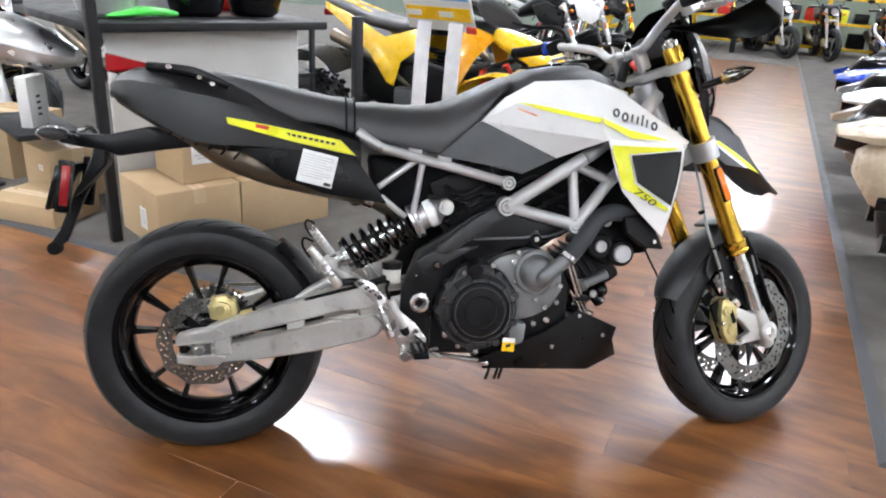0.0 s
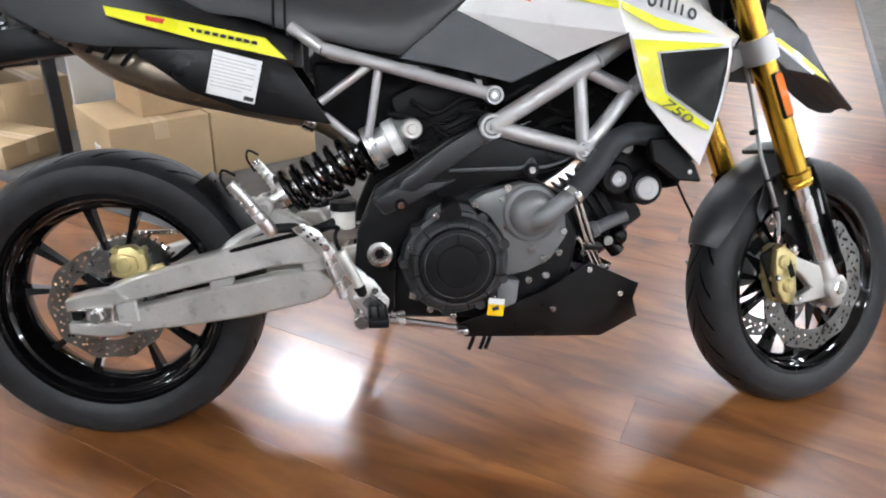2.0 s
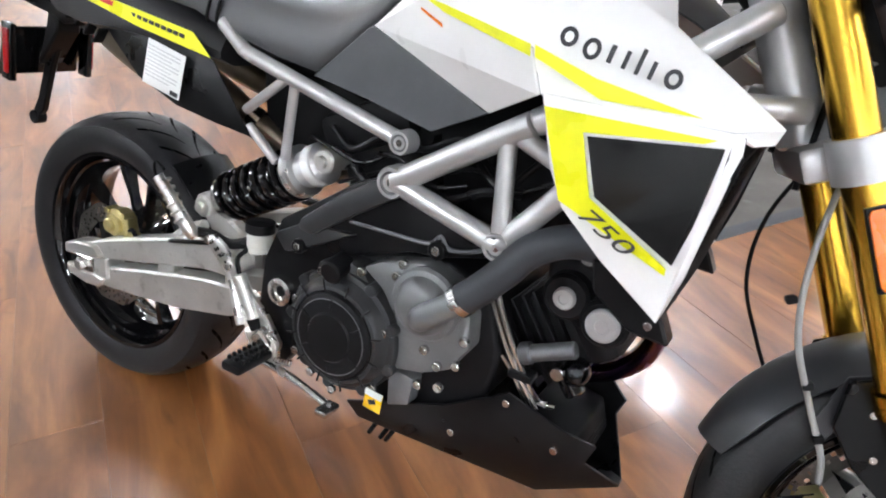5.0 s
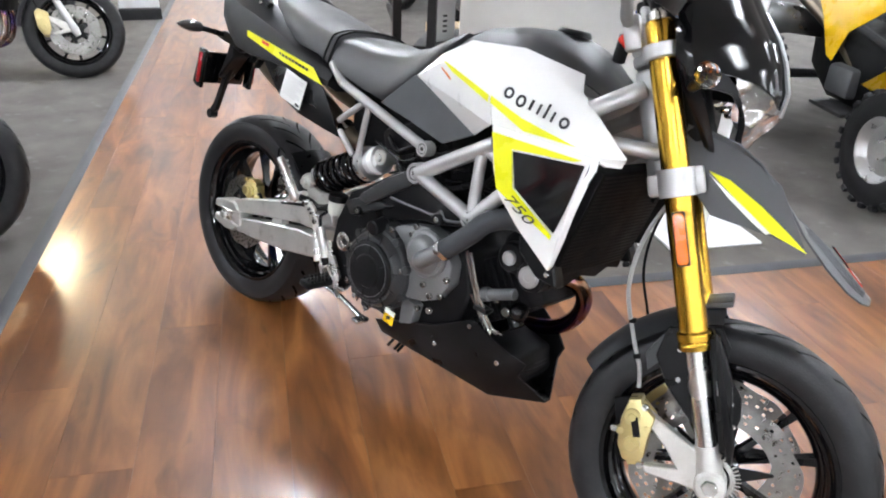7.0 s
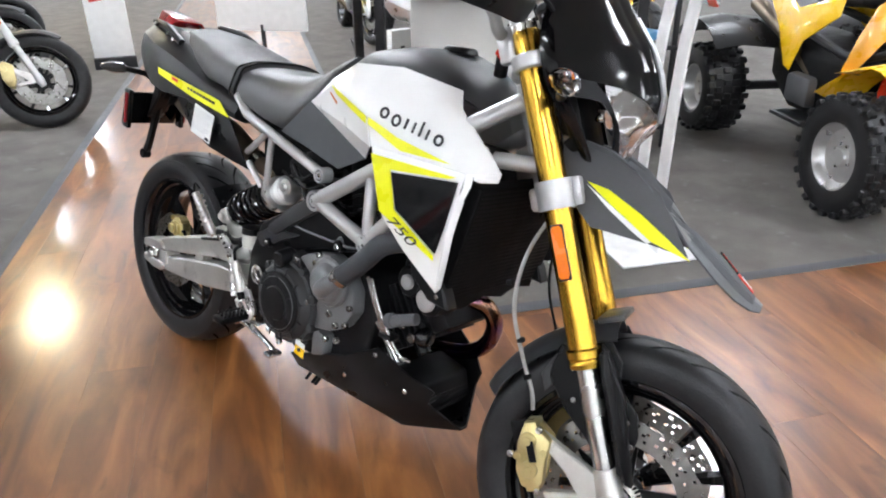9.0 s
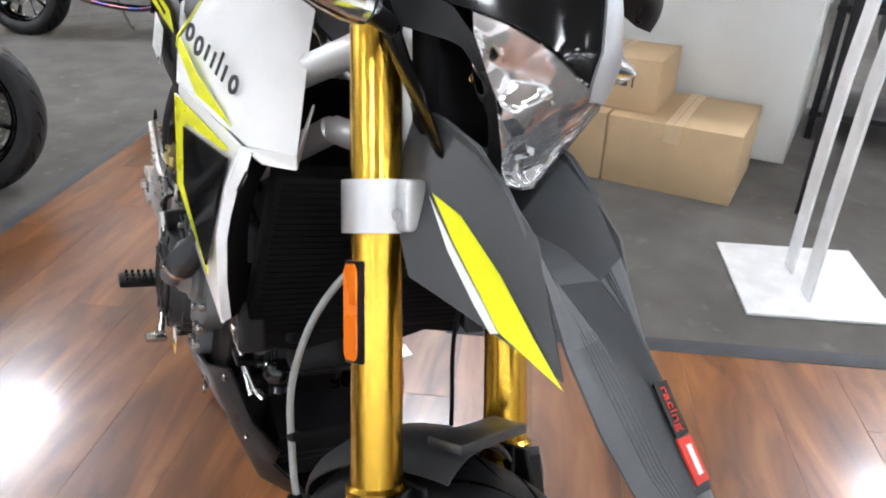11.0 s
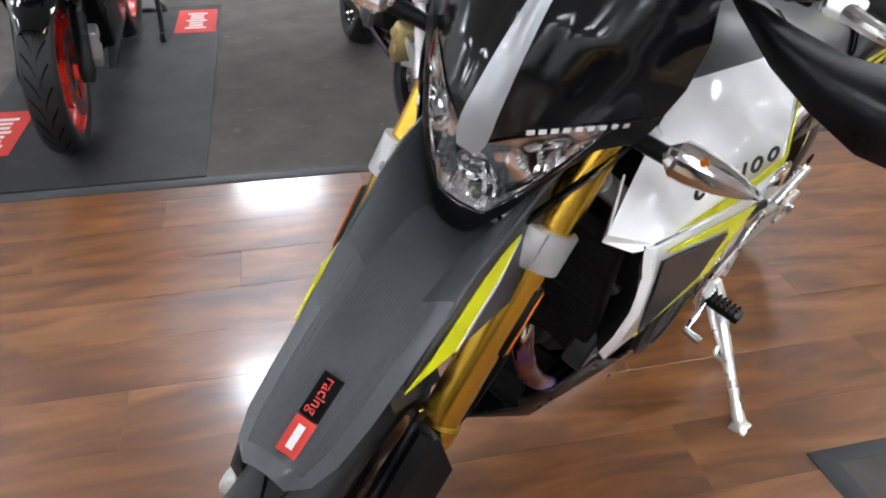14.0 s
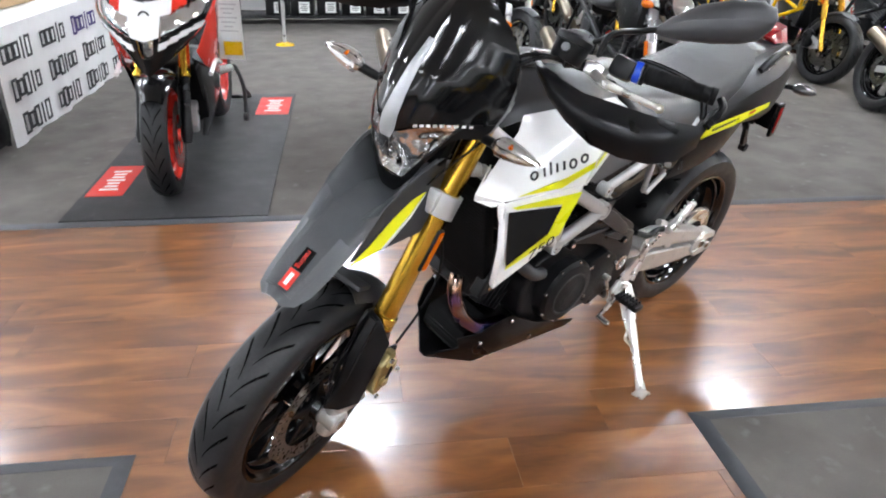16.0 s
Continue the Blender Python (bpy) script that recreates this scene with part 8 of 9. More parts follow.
# ---- rack of black boxes along the back
RK = thing("wall_rack", "low black rack along the wall full of labelled boxes", "shelf", at=gpose(-3.6, -7.35))
for z in (0.10, 0.52, 0.94, 1.36):
    Shape().box((7.6, 0.5, 0.03), (3.6, 0, z), 0.004).done("shelf_board", POWDER, RK)
for x in (-0.15, 1.7, 3.6, 5.5, 7.35):
    for y in (-0.22, 0.22):
        Shape().box((0.05, 0.05, 1.7), (x, y, 0.858), 0.004).done("post", POWDER, RK)
sbx = None
rb = random.Random(5)
for z in (0.117, 0.537, 0.957):
    x = -0.05
    while x < 7.15:
        w = 0.30
        if rb.random() < 0.9:
            m = gpose(-3.6 + x + w / 2, -7.30 + rb.uniform(-0.02, 0.02), z, rb.uniform(-3, 3))
            if sbx is None:
                sbx = thing("shoe_box", "black box with a white label on the wall rack", "box", "rack boxes", m)
                Shape().box((0.28, 0.36, 0.20), (0, 0, 0.10), 0.004).done("carton", BLACKSATIN, sbx)
                Shape().box((0.29, 0.37, 0.05), (0, 0, 0.205), 0.004).done("lid", BLACKMATT, sbx)
                Shape().box((0.13, 0.003, 0.13), (0.03, -0.1825, 0.10)).done("label", PAPER, sbx, "white paper label")
                tb = Shape()
                for k in range(4):
                    tb.box((0.09 - 0.02 * (k % 2), 0.002, 0.010), (0.03, -0.1845, 0.14 - 0.024 * k))
                tb.done("printed_text", INK, sbx)
            else:
                copy_thing(sbx, m)
        x += w + 0.012
PO = thing("barrier_post", "slim grey post on a yellow foot", "post", at=gpose(-1.76, -5.6, 0.008))
Shape().lathe([(0.001, 0.03), (0.03, 0.03), (0.09, 0.014), (0.10, 0.0), (0.001, 0.0)], (0, 0, 0), "z", 28).done("foot", ATVYELLOW, PO, "yellow foot")
Shape().rod((0, 0, 0.02), (0, 0, 0.95), 0.018).done("pole", RIMSILVER, PO)

# ---- yellow quad bike
AT = thing("quad_bike", "yellow and black sport quad bike with knobby tyres", "quad bike", at=gpose(0.93, 3.40, 0.008, 172))
# local x ahead (towards -p), y towards q


def knobby(R, half, rim_r, at, parent, name):
    hub = Shape(at).lathe([(0.001, 0.05), (0.04, 0.05), (0.05, 0.035), (0.05, -0.05), (0.001, -0.05)], seg=20).done(name, RIMSILVER, parent, "wheel with knobby tyre")
    prof = [(rim_r, half * 0.85), (rim_r + 0.02, half), (R * 0.80, half * 1.02), (R * 0.93, half * 0.90), (R * 0.975, half * 0.6), (R * 0.985, 0)]
    full = prof + [(r, -h) for r, h in prof[-2::-1]]
    Shape(at).lathe(full, seg=48).done("tyre", RUBBER, hub, "black knobby tyre")
    kn = Shape(at)
    for k in range(22):
        a = 2 * math.pi * k / 22
        for h, off, rr in ((-0.82, 0, 0.965), (-0.35, 0.14, 0.99), (0.12, 0.0, 0.99), (0.55, 0.14, 0.985), (0.88, 0.03, 0.955)):
            kn.box((0.026, half * 0.34, 0.034), (R * rr * math.cos(a + off), half * h, R * rr * math.sin(a + off)), 0.004, Matrix.Rotation(-(a + off), 3, "Y"), seg=1)
    tagged(kn.done("tread_pattern", RUBBER, hub), kind="stuff")
    Shape(at).lathe([(rim_r + 0.008, half * 0.88), (rim_r - 0.004, half * 0.86), (rim_r - 0.016, half * 0.70), (rim_r - 0.03, half * 0.35), (rim_r * 0.55, half * 0.25), (0.05, half * 0.36), (0.0, half * 0.36)], seg=40).done("rim", RIMSILVER, hub, "silver steel rim")
    Shape(at).lathe([(rim_r + 0.008, -half * 0.88), (rim_r - 0.016, -half * 0.70), (rim_r * 0.55, -half * 0.3), (0.0, -half * 0.3)], seg=40).done("rim", RIMSILVER, hub)
    b = Shape(at)
    for sg in (1, -1):
        for k in range(4):
            b.cut().rod((0.055 * math.cos(k * 1.571 + 0.4), sg * half * 0.26, 0.055 * math.sin(k * 1.571 + 0.4)), (0.055 * math.cos(k * 1.571 + 0.4), sg * half * 0.42, 0.055 * math.sin(k * 1.571 + 0.4)), 0.009, seg=6)
    b.each("wheel_nut", STEEL, hub)


for sg in (-1, 1):
    knobby(0.275, 0.085, 0.150, Matrix.Translation((0.72, sg * 0.47, 0.275)) @ Matrix.Rotation(0 if sg > 0 else math.pi, 4, "Z"), AT, "front_wheel")
    knobby(0.265, 0.125, 0.140, Matrix.Translation((-0.72, sg * 0.45, 0.265)) @ Matrix.Rotation(0 if sg > 0 else math.pi, 4, "Z"), AT, "rear_wheel")
    for x, z in ((0.66, 0.22), (0.66, 0.34)):
        Shape().tube([(x + 0.06, sg * 0.38, z + 0.01), (x - 0.06, sg * 0.12, z + 0.05)], 0.014, 10, smooth=1).done("suspension_arm", POWDER, AT)
    Shape().rod((0.62, sg * 0.34, 0.30), (0.48, sg * 0.16, 0.66), 0.026, seg=14).done("front_shock", REDPAINT, AT)
    # tank shroud running down to a point, and the seat side piece
    Shape().panel([(x, sg * y, z) for x, y, z in ((0.54, 0.10, 0.86), (0.38, 0.17, 0.92), (0.30, 0.19, 0.86), (0.32, 0.27, 0.72), (0.34, 0.33, 0.58), (0.365, 0.34, 0.50), (0.41, 0.32, 0.57), (0.46, 0.24, 0.72))],
                  [(0, 1, 7), (1, 2, 3), (1, 3, 7), (3, 4, 6, 7), (4, 5, 6)], 0.006, 0.002).done("side_shroud", material("atv_amber", (0.78, 0.34, 0.006), 0.3, var=0.05, coat=0.4), AT, "yellow pointed side shroud")
    Shape().panel([(x, sg * y, z) for x, y, z in ((-0.90, 0.13, 0.98), (-0.62, 0.19, 0.92), (-0.28, 0.22, 0.79), (0.06, 0.19, 0.89), (0.08, 0.22, 0.79), (-0.10, 0.28, 0.64), (-0.13, 0.31, 0.48), (-0.19, 0.31, 0.50), (-0.38, 0.26, 0.67), (-0.60, 0.21, 0.81), (-0.88, 0.14, 0.93))],
                  [(0, 1, 9, 10), (1, 2, 8, 9), (2, 5, 7, 8), (2, 3, 4, 5), (5, 6, 7)], 0.006, 0.002).done("seat_side", ATVYELLOW, AT, "yellow seat side panel")
    rows = []
    for k in range(9):
        a = radians(62 + 92 * k / 8)
        rows.append([(0.72 + 0.36 * math.cos(a), sg * y, 0.285 + 0.36 * math.sin(a) + 0.03 * (1 - abs(y - 0.34) / 0.2)) for y in (0.18, 0.26, 0.34, 0.42, 0.47 - 0.012 * k)])
    Shape().panel([p for r in rows for p in r], [(j * 5 + k, j * 5 + k + 1, (j + 1) * 5 + k + 1, (j + 1) * 5 + k) for j in range(8) for k in range(4)], 0.006, 0).done("front_fender", ATVYELLOW, AT, "yellow front fender", 50)
    rows = []
    for k in range(9):
        a = radians(40 + 100 * k / 8)
        rows.append([(-0.72 + 0.38 * math.cos(a), sg * y, 0.30 + 0.38 * math.sin(a) + 0.03 * (1 - abs(y - 0.40) / 0.2)) for y in (0.18, 0.28, 0.42, 0.54, 0.59)])
    Shape().panel([p for r in rows for p in r], [(j * 5 + k, j * 5 + k + 1, (j + 1) * 5 + k + 1, (j + 1) * 5 + k) for j in range(8) for k in range(4)], 0.006, 0).done("rear_fender", BLACKSATIN, AT, "black rear fender", 50)
    Shape().box((0.10, 0.07, 0.07), (0.94, sg * 0.11, 0.72), 0.02).done("headlight", CHROME, AT)
    Shape().box((0.30, 0.16, 0.02), (0.06, sg * 0.32, 0.27), 0.006).done("foot_rest", POWDER, AT)
    Shape().rod((-0.10, sg * 0.13, 0.22), (0.50, sg * 0.13, 0.24), 0.02, seg=12).done("frame_rail", POWDER, AT)
    Shape().rod((-0.10, sg * 0.13, 0.22), (-0.30, sg * 0.15, 0.68), 0.018, seg=12).done("frame_rail", POWDER, AT)
body([(0.18, 0.87, 0.06, 0.03), (0.05, 0.87, 0.12, 0.05), (-0.20, 0.85, 0.15, 0.05), (-0.45, 0.875, 0.16, 0.05), (-0.70, 0.94, 0.15, 0.045), (-0.92, 0.99, 0.09, 0.02)], 3).done("seat", VINYL, AT, "black seat", 50)
Shape().panel([(-0.50, -0.10, 0.935), (-0.50, 0.10, 0.935), (-0.84, 0.07, 1.02), (-0.84, -0.07, 1.02)], [(0, 1, 2, 3)], 0.004, 0).done("seat_patch", ATVYELLOW, AT)
body([(0.55, 0.86, 0.05, 0.03), (0.45, 0.88, 0.13, 0.07), (0.25, 0.90, 0.15, 0.07), (0.08, 0.87, 0.12, 0.05)], 3).done("tank", BLACKSATIN, AT, "", 50)
body([(1.02, 0.66, 0.05, 0.03), (0.90, 0.72, 0.20, 0.07), (0.70, 0.80, 0.19, 0.07), (0.52, 0.86, 0.12, 0.05)], 3).done("nose_cover", ATVYELLOW, AT, "yellow nose cover", 50)
body([(0.35, 0.40, 0.10, 0.12), (0.15, 0.42, 0.16, 0.20), (-0.15, 0.42, 0.16, 0.20), (-0.30, 0.38, 0.12, 0.12)], 3).done("engine", ENGINE, AT, "", 50)
body([(0.62, 0.44, 0.10, 0.10), (0.50, 0.46, 0.22, 0.18), (0.20, 0.44, 0.27, 0.20), (-0.20, 0.44, 0.27, 0.20), (-0.48, 0.50, 0.20, 0.16), (-0.62, 0.56, 0.12, 0.10)], 4).done("lower_body", BLACKMATT, AT, "black chassis and side covers", 40)
for sg in (-1, 1):
    Shape().box((0.22, 0.10, 0.16), (-0.02, sg * 0.27, 0.40), 0.03).done("side_cover", ENGINE, AT)
    Shape().tube([(0.55, sg * 0.20, 0.70), (0.30, sg * 0.24, 0.62), (0.0, sg * 0.24, 0.66), (-0.5, sg * 0.2, 0.74)], 0.022, 10).done("frame_rail", POWDER, AT)
finned(Shape(), (0.14, 0, 0.56), Matrix.Identity(3), 0.085, 0.10, 7, 0.026).done("cylinder", ENGINEDK, AT)
Shape().tube([(0.20, -0.10, 0.60), (0.30, -0.20, 0.52), (0.05, -0.24, 0.46), (-0.30, -0.22, 0.62), (-0.75, -0.20, 0.76)], [0.02, 0.022, 0.024, 0.045, 0.05], 16).done("exhaust", MUFFLER, AT)
Shape().rod((-0.72, -0.40, 0.265), (-0.72, 0.40, 0.265), 0.03, seg=16).done("rear_axle", POWDER, AT)
hb = Shape().tube([(0.30, -0.40, 1.04), (0.38, -0.22, 1.05), (0.46, -0.08, 0.98), (0.46, 0.08, 0.98), (0.38, 0.22, 1.05), (0.30, 0.40, 1.04)], 0.012, 10).done("handlebar", BLACKSATIN, AT)
for sg in (-1, 1):
    Shape().rod((0.345, sg * 0.28, 1.046), (0.295, sg * 0.41, 1.04), 0.018, seg=12).done("grip", BLACKMATT, hb)
Shape().box((0.10, 0.16, 0.07), (0.44, 0, 1.02), 0.02).done("bar_pad", ATVYELLOW, hb)
Shape().tube([(1.00, -0.18, 0.46), (1.10, -0.12, 0.58), (1.10, 0.12, 0.58), (1.00, 0.18, 0.46)], 0.014, 10).done("front_bumper", POWDER, AT)
Shape().box((0.05, 0.12, 0.05), (-0.95, 0, 0.90), 0.01).done("tail_light", REDLENS, AT)

# ---- pole sign
SG = thing("floor_sign", "white floor sign on bent flat uprights with a tilted board", "sign", at=gpose(0.22, 1.83, 0.008))
Shape().box((0.42, 0.42, 0.010), (0, 0, 0.005), 0.003).done("base_plate", LAMPBODY, SG, "white steel base plate")
for x in (-0.10, 0.06):
    rows = []
    for y, z in ((0.02, 0.010), (0.02, 0.30), (0.015, 0.62), (0.0, 0.86), (-0.02, 1.00), (-0.04, 1.10)):
        rows.append([(x - 0.035, y - 0.004, z), (x + 0.035, y - 0.004, z), (x + 0.035, y + 0.004, z), (x - 0.035, y + 0.004, z), (x - 0.035, y - 0.004, z)])
    Shape().loft(rows).done("upright", LAMPBODY, SG, "flat white upright")
bd = Matrix.Translation((-0.02, 0.00, 1.06)) @ Matrix.Rotation(radians(-35), 4, "X")
bo = Shape(bd).box((0.34, 0.012, 0.30), (0, 0, 0.06), 0.003).done("board", PAPER, SG, "white and blue price board")
Shape(bd).box((0.32, 0.003, 0.10), (0, 0.0078, 0.13)).done("blue_field", SIGNBLUE, bo)
Shape(bd).box((0.32, 0.003, 0.07), (0, 0.0078, 0.005)).done("yellow_field", ATVYELLOW, bo)
Shape(bd).box((0.05, 0.006, 0.035), (-0.15, 0.0085, -0.075)).done("red_tab", REDPAINT, bo)
tb = Shape(bd)
for k in range(4):
    tb.box((0.07, 0.002, 0.03), (-0.12 + 0.08 * k, 0.0098, 0.005 if k % 2 else 0.13))
tb.done("printed_text", PAPER, bo)

# ---- cartons
def carton(p, q, z, turn, w, d, h, label, paper=None, arrows=False):
    b = thing("cardboard_box", label, "box", "cardboard boxes", gpose(p, q, z, turn))
    Shape().box((w, d, h), (0, 0, h / 2), 0.004).done("carton", CARDBOARD, b)
    Shape().box((w + 0.002, 0.06, 0.0012), (0, 0, h + 0.0006)).done("tape", TAPE, b, "strip of parcel tape")
    for sx in (-1, 1):
        Shape().box((0.0012, 0.06, 0.07), (sx * (w / 2 + 0.0008), 0, h - 0.036)).done("tape", TAPE, b)
    fl = Shape()
    fl.box((w * 0.96, 0.003, 0.001), (0, 0.0, h + 0.0016))
    fl.done("flap_gap", CARDBOARD, b)
    if paper:
        side, x, zz, pw, ph = paper
        pl = Shape()
        if side == "-x":
            pl.box((0.0012, pw, ph), (-w / 2 - 0.001, x, zz))
        else:
            pl.box((pw, 0.0012, ph), (x, d / 2 + 0.001, zz))
        pp = pl.done("paper_label", PAPER, b, "white address label")
        tb = Shape()
        for k in range(4):
            if side == "-x":
                tb.box((0.001, pw * (0.8 - 0.2 * (k % 2)), ph * 0.07), (-w / 2 - 0.002, x, zz + ph * (0.32 - 0.17 * k)))
            else:
                tb.box((pw * (0.8 - 0.2 * (k % 2)), 0.001, ph * 0.07), (x, d / 2 + 0.002, zz + ph * (0.32 - 0.17 * k)))
        tb.done("printed_text", INKGREY, pp)
    if arrows:
        ar = Shape()
        for y in (0.02, 0.05, 0.10):
            if y == 0.05:
                ar.box((0.001, 0.03, 0.035), (-w / 2 - 0.001, -y - 0.015, h * 0.55))
            else:
                ar.box((0.001, 0.006, 0.04), (-w / 2 - 0.001, -y, h * 0.55))
                ar.box((0.001, 0.018, 0.010), (-w / 2 - 0.001, -y, h * 0.55 + 0.024))
        ar.done("handling_marks", INK, b)
    return b


SL = -22.0
# front faces run from (1.073, .897) by (.925, 1.27) to (.718, 1.72)
u = Vector((math.cos(radians(-SL)), math.sin(radians(-SL))))


def on_row(s_, depth):
    """A place along the row of boxes, s_ metres from its first corner, depth metres behind the front."""
    along = Vector((-0.381, 0.9245))
    back = Vector((0.9245, 0.381))
    o = Vector((1.073, 0.897)) + along * s_ + back * depth
    return o.x, o.y


TURN_ROW = -math.degrees(math.atan2(0.381, 0.9245))
carton(*on_row(0.200, 0.215), 0.008, TURN_ROW, 0.43, 0.395, 0.27, "large brown cardboard box on grey carpet", ("+y", -0.05, 0.12, 0.07, 0.10))
carton(*on_row(0.650, 0.215), 0.008, TURN_ROW, 0.43, 0.49, 0.27, "large brown cardboard box on grey carpet")
carton(*on_row(0.36, 0.22), 0.281, TURN_ROW, 0.30, 0.40, 0.20, "smaller brown box with a paper label on two larger boxes", ("-x", 0.09, 0.13, 0.13, 0.085), True)
carton(2.12, 1.30, 0.008, -15, 0.30, 0.30, 0.27, "brown cardboard box with a label under the display table", ("+y", -0.05, 0.17, 0.05, 0.03))
carton(1.92, 0.98, 0.008, 8, 0.42, 0.30, 0.10, "flat brown cardboard box on grey carpet")
carton(2.75, 1.45, 0.008, 6, 0.40, 0.40, 0.34, "brown cardboard box under the display table")

# ---- display table with black posts and goods
DT = thing("display_table", "black steel display table with pale side panels and a dark top", "table", at=gpose(0, 0, 0.008))
def dq(p, q, z):
    return (p, -q, z)
for p, q in ((1.35, 0.91), (0.72, 1.98), (2.45, 1.40), (1.80, 2.60)):
    Shape().box((0.045, 0.045, 1.75 if q < 1 else 1.0), dq(p, q, 0.875 if q < 1 else 0.5), 0.004, Matrix.Rotation(radians(TURN_ROW), 3, "Z")).done("post", POWDER, DT, "black steel post")
back_n = Vector((0.9245, 0.381))
def slab_on_row(name, s0, s1, d0, d1, z0, z1, mat, label=""):
    c = on_row((s0 + s1) / 2, (d0 + d1) / 2)
    return Shape(Matrix.Translation(dq(c[0], c[1], (z0 + z1) / 2)) @ Matrix.Rotation(radians(TURN_ROW), 4, "Z")).box((d1 - d0, s1 - s0, z1 - z0), (0, 0, 0), 0.006).done(name, mat, DT, label)
slab_on_row("side_panel", 0.02, 1.02, 0.46, 0.48, 0.03, 0.90, TABLEGREY, "pale grey side panel")
slab_on_row("side_panel", 1.00, 1.02, 0.48, 1.30, 0.03, 0.90, TABLEGREY)
slab_on_row("table_top", -0.10, 1.10, 0.30, 1.40, 0.915, 0.955, POWDER, "dark table top")
slab_on_row("low_shelf", -0.30, 0.0, 0.85, 1.45, 0.36, 0.39, POWDER, "dark low shelf")
def goods(name, label, category, s_, d, z, sections, mat, turn=0.0, power=2.6):
    x, y = on_row(s_, d)
    ob = body(sections, power).done(name, mat, None, "", 50)
    ob.matrix_world = gpose(x, y, z, turn)
    return tagged(ob, label, category)
goods("green_fairing", "bright green plastic fairing piece on the display table", "part", 0.22, 0.50, 0.963, [(-0.16, 0.02, 0.02, 0.012), (-0.10, 0.03, 0.05, 0.02), (0.0, 0.035, 0.07, 0.022), (0.12, 0.02, 0.05, 0.012), (0.17, 0.012, 0.01, 0.006)], GREEN, 70)
for s_, d, mat, nm in ((0.10, 0.62, RIMSILVER, "silver"), (0.55, 0.66, BLACKGLOSS, "black"), (0.88, 0.66, BLACKGLOSS, "black"), (0.45, 0.98, WHITE, "white"), (0.95, 1.05, REDPAINT, "red")):
    x, y = on_row(s_, d)
    H = thing("helmet", nm + " full-face helmet on the display table", "helmet", "helmets", gpose(x, y, 0.963, 200 + 40 * s_))
    hs = Shape().lathe([(0.085, 0.0), (0.108, 0.02), (0.125, 0.09), (0.126, 0.15), (0.108, 0.21), (0.070, 0.248), (0.001, 0.262)], (0, 0, 0), "z", 32)
    hs.v = [Vector((p.x * 1.15, p.y, p.z)) for p in hs.v]
    hs.done("shell", mat, H)
    vi = Shape()
    vi.loft([[(1.16 * 0.1275 * math.cos(a), 0.1285 * math.sin(a), z) for a in [radians(-70 + 10 * k) for k in range(15)]] for z in (0.095, 0.13, 0.165)], cap=False)
    vi.done("visor", BLACKGLOSS, H, "dark visor")
WB = thing("white_box", "white product box with dark print on the low shelf", "box", at=gpose(*on_row(-0.16, 1.05), 0.399, 20))
Shape().box((0.06, 0.15, 0.25), (0, 0, 0.125), 0.003).done("carton", PAPER, WB)
s = Shape()
for k in range(4):
    s.box((0.001, 0.03, 0.012), (-0.0308, 0.0, 0.15 - 0.03 * k))
s.done("printed_text", INK, WB)
goods("silver_tail_bag", "silver-grey plastic tail cover hanging at the table's end", "part", -0.10, 1.25, 0.72, [(-0.25, 0.0, 0.05, 0.04), (-0.12, 0.03, 0.14, 0.10), (0.08, 0.08, 0.16, 0.13), (0.24, 0.12, 0.10, 0.08), (0.30, 0.14, 0.03, 0.03)], RIMSILVER, 30)
goods("blue_case", "small bright blue plastic case beside the quad bike", "case", 1.25, 1.15, 0.60, [(-0.12, 0.03, 0.04, 0.02), (-0.10, 0.03, 0.06, 0.03), (0.10, 0.03, 0.06, 0.03), (0.12, 0.03, 0.04, 0.02)], SIGNBLUE, 20, 5)
SC = thing("side_stand_shelf", "dark steel shelf cube beside the display table", "shelf", at=gpose(*on_row(1.25, 1.15), 0.008, TURN_ROW))
for x, y in ((-0.2, -0.18), (0.2, -0.18), (-0.2, 0.18), (0.2, 0.18)):
    Shape().box((0.03, 0.03, 0.90), (x, y, 0.45), 0.003).done("post", POWDER, SC)
for z in (0.12, 0.578, 0.90):
    Shape().box((0.44, 0.40, 0.025), (0, 0, z), 0.003).done("shelf_board", POWDER, SC)

# ---- white display panels near the end of the main aisle
for p, q, tn, w, z0 in ((4.35, 0.36, 65, 0.85, 0.30), (4.9, -0.98, 100, 0.36, 0.0)):
    DPN = thing("display_board", "white printed display board on a black foot", "sign", "display boards", gpose(p, q, 0.004, tn))
    Shape().box((w if z0 == 0 else 0.5, 0.16 if z0 == 0 else 0.4, 0.10 if z0 == 0 else 0.02), (0, 0, 0.05 if z0 == 0 else 0.01), 0.006).done("base", POWDER, DPN, "black base")
    if z0:
        Shape().rod((0, 0, 0.02), (0, 0, z0 + 0.1), 0.02).done("pole", POWDER, DPN)
    Shape().box((w - 0.02, 0.03, 1.85 - z0), (0, 0, (1.95 + z0) / 2), 0.004).done("panel", PAPER, DPN, "white printed panel")
    if not z0:
        Shape().box((w * 0.7, 0.002, 0.05), (0, 0.0165, 0.62), 0, Matrix.Rotation(radians(8), 3, "Y")).done("printed_text", REDPRINT, DPN, "red printed line")
BPOST = thing("goods_stand", "black steel post with side brackets", "stand", at=gpose(2.72, 0.98, 0.008))
Shape().box((0.06, 0.06, 1.9), (0, 0, 0.96), 0.005).done("post", POWDER, BPOST)
Shape().box((0.5, 0.4, 0.02), (0, 0, 0.01), 0.004).done("foot", POWDER, BPOST)
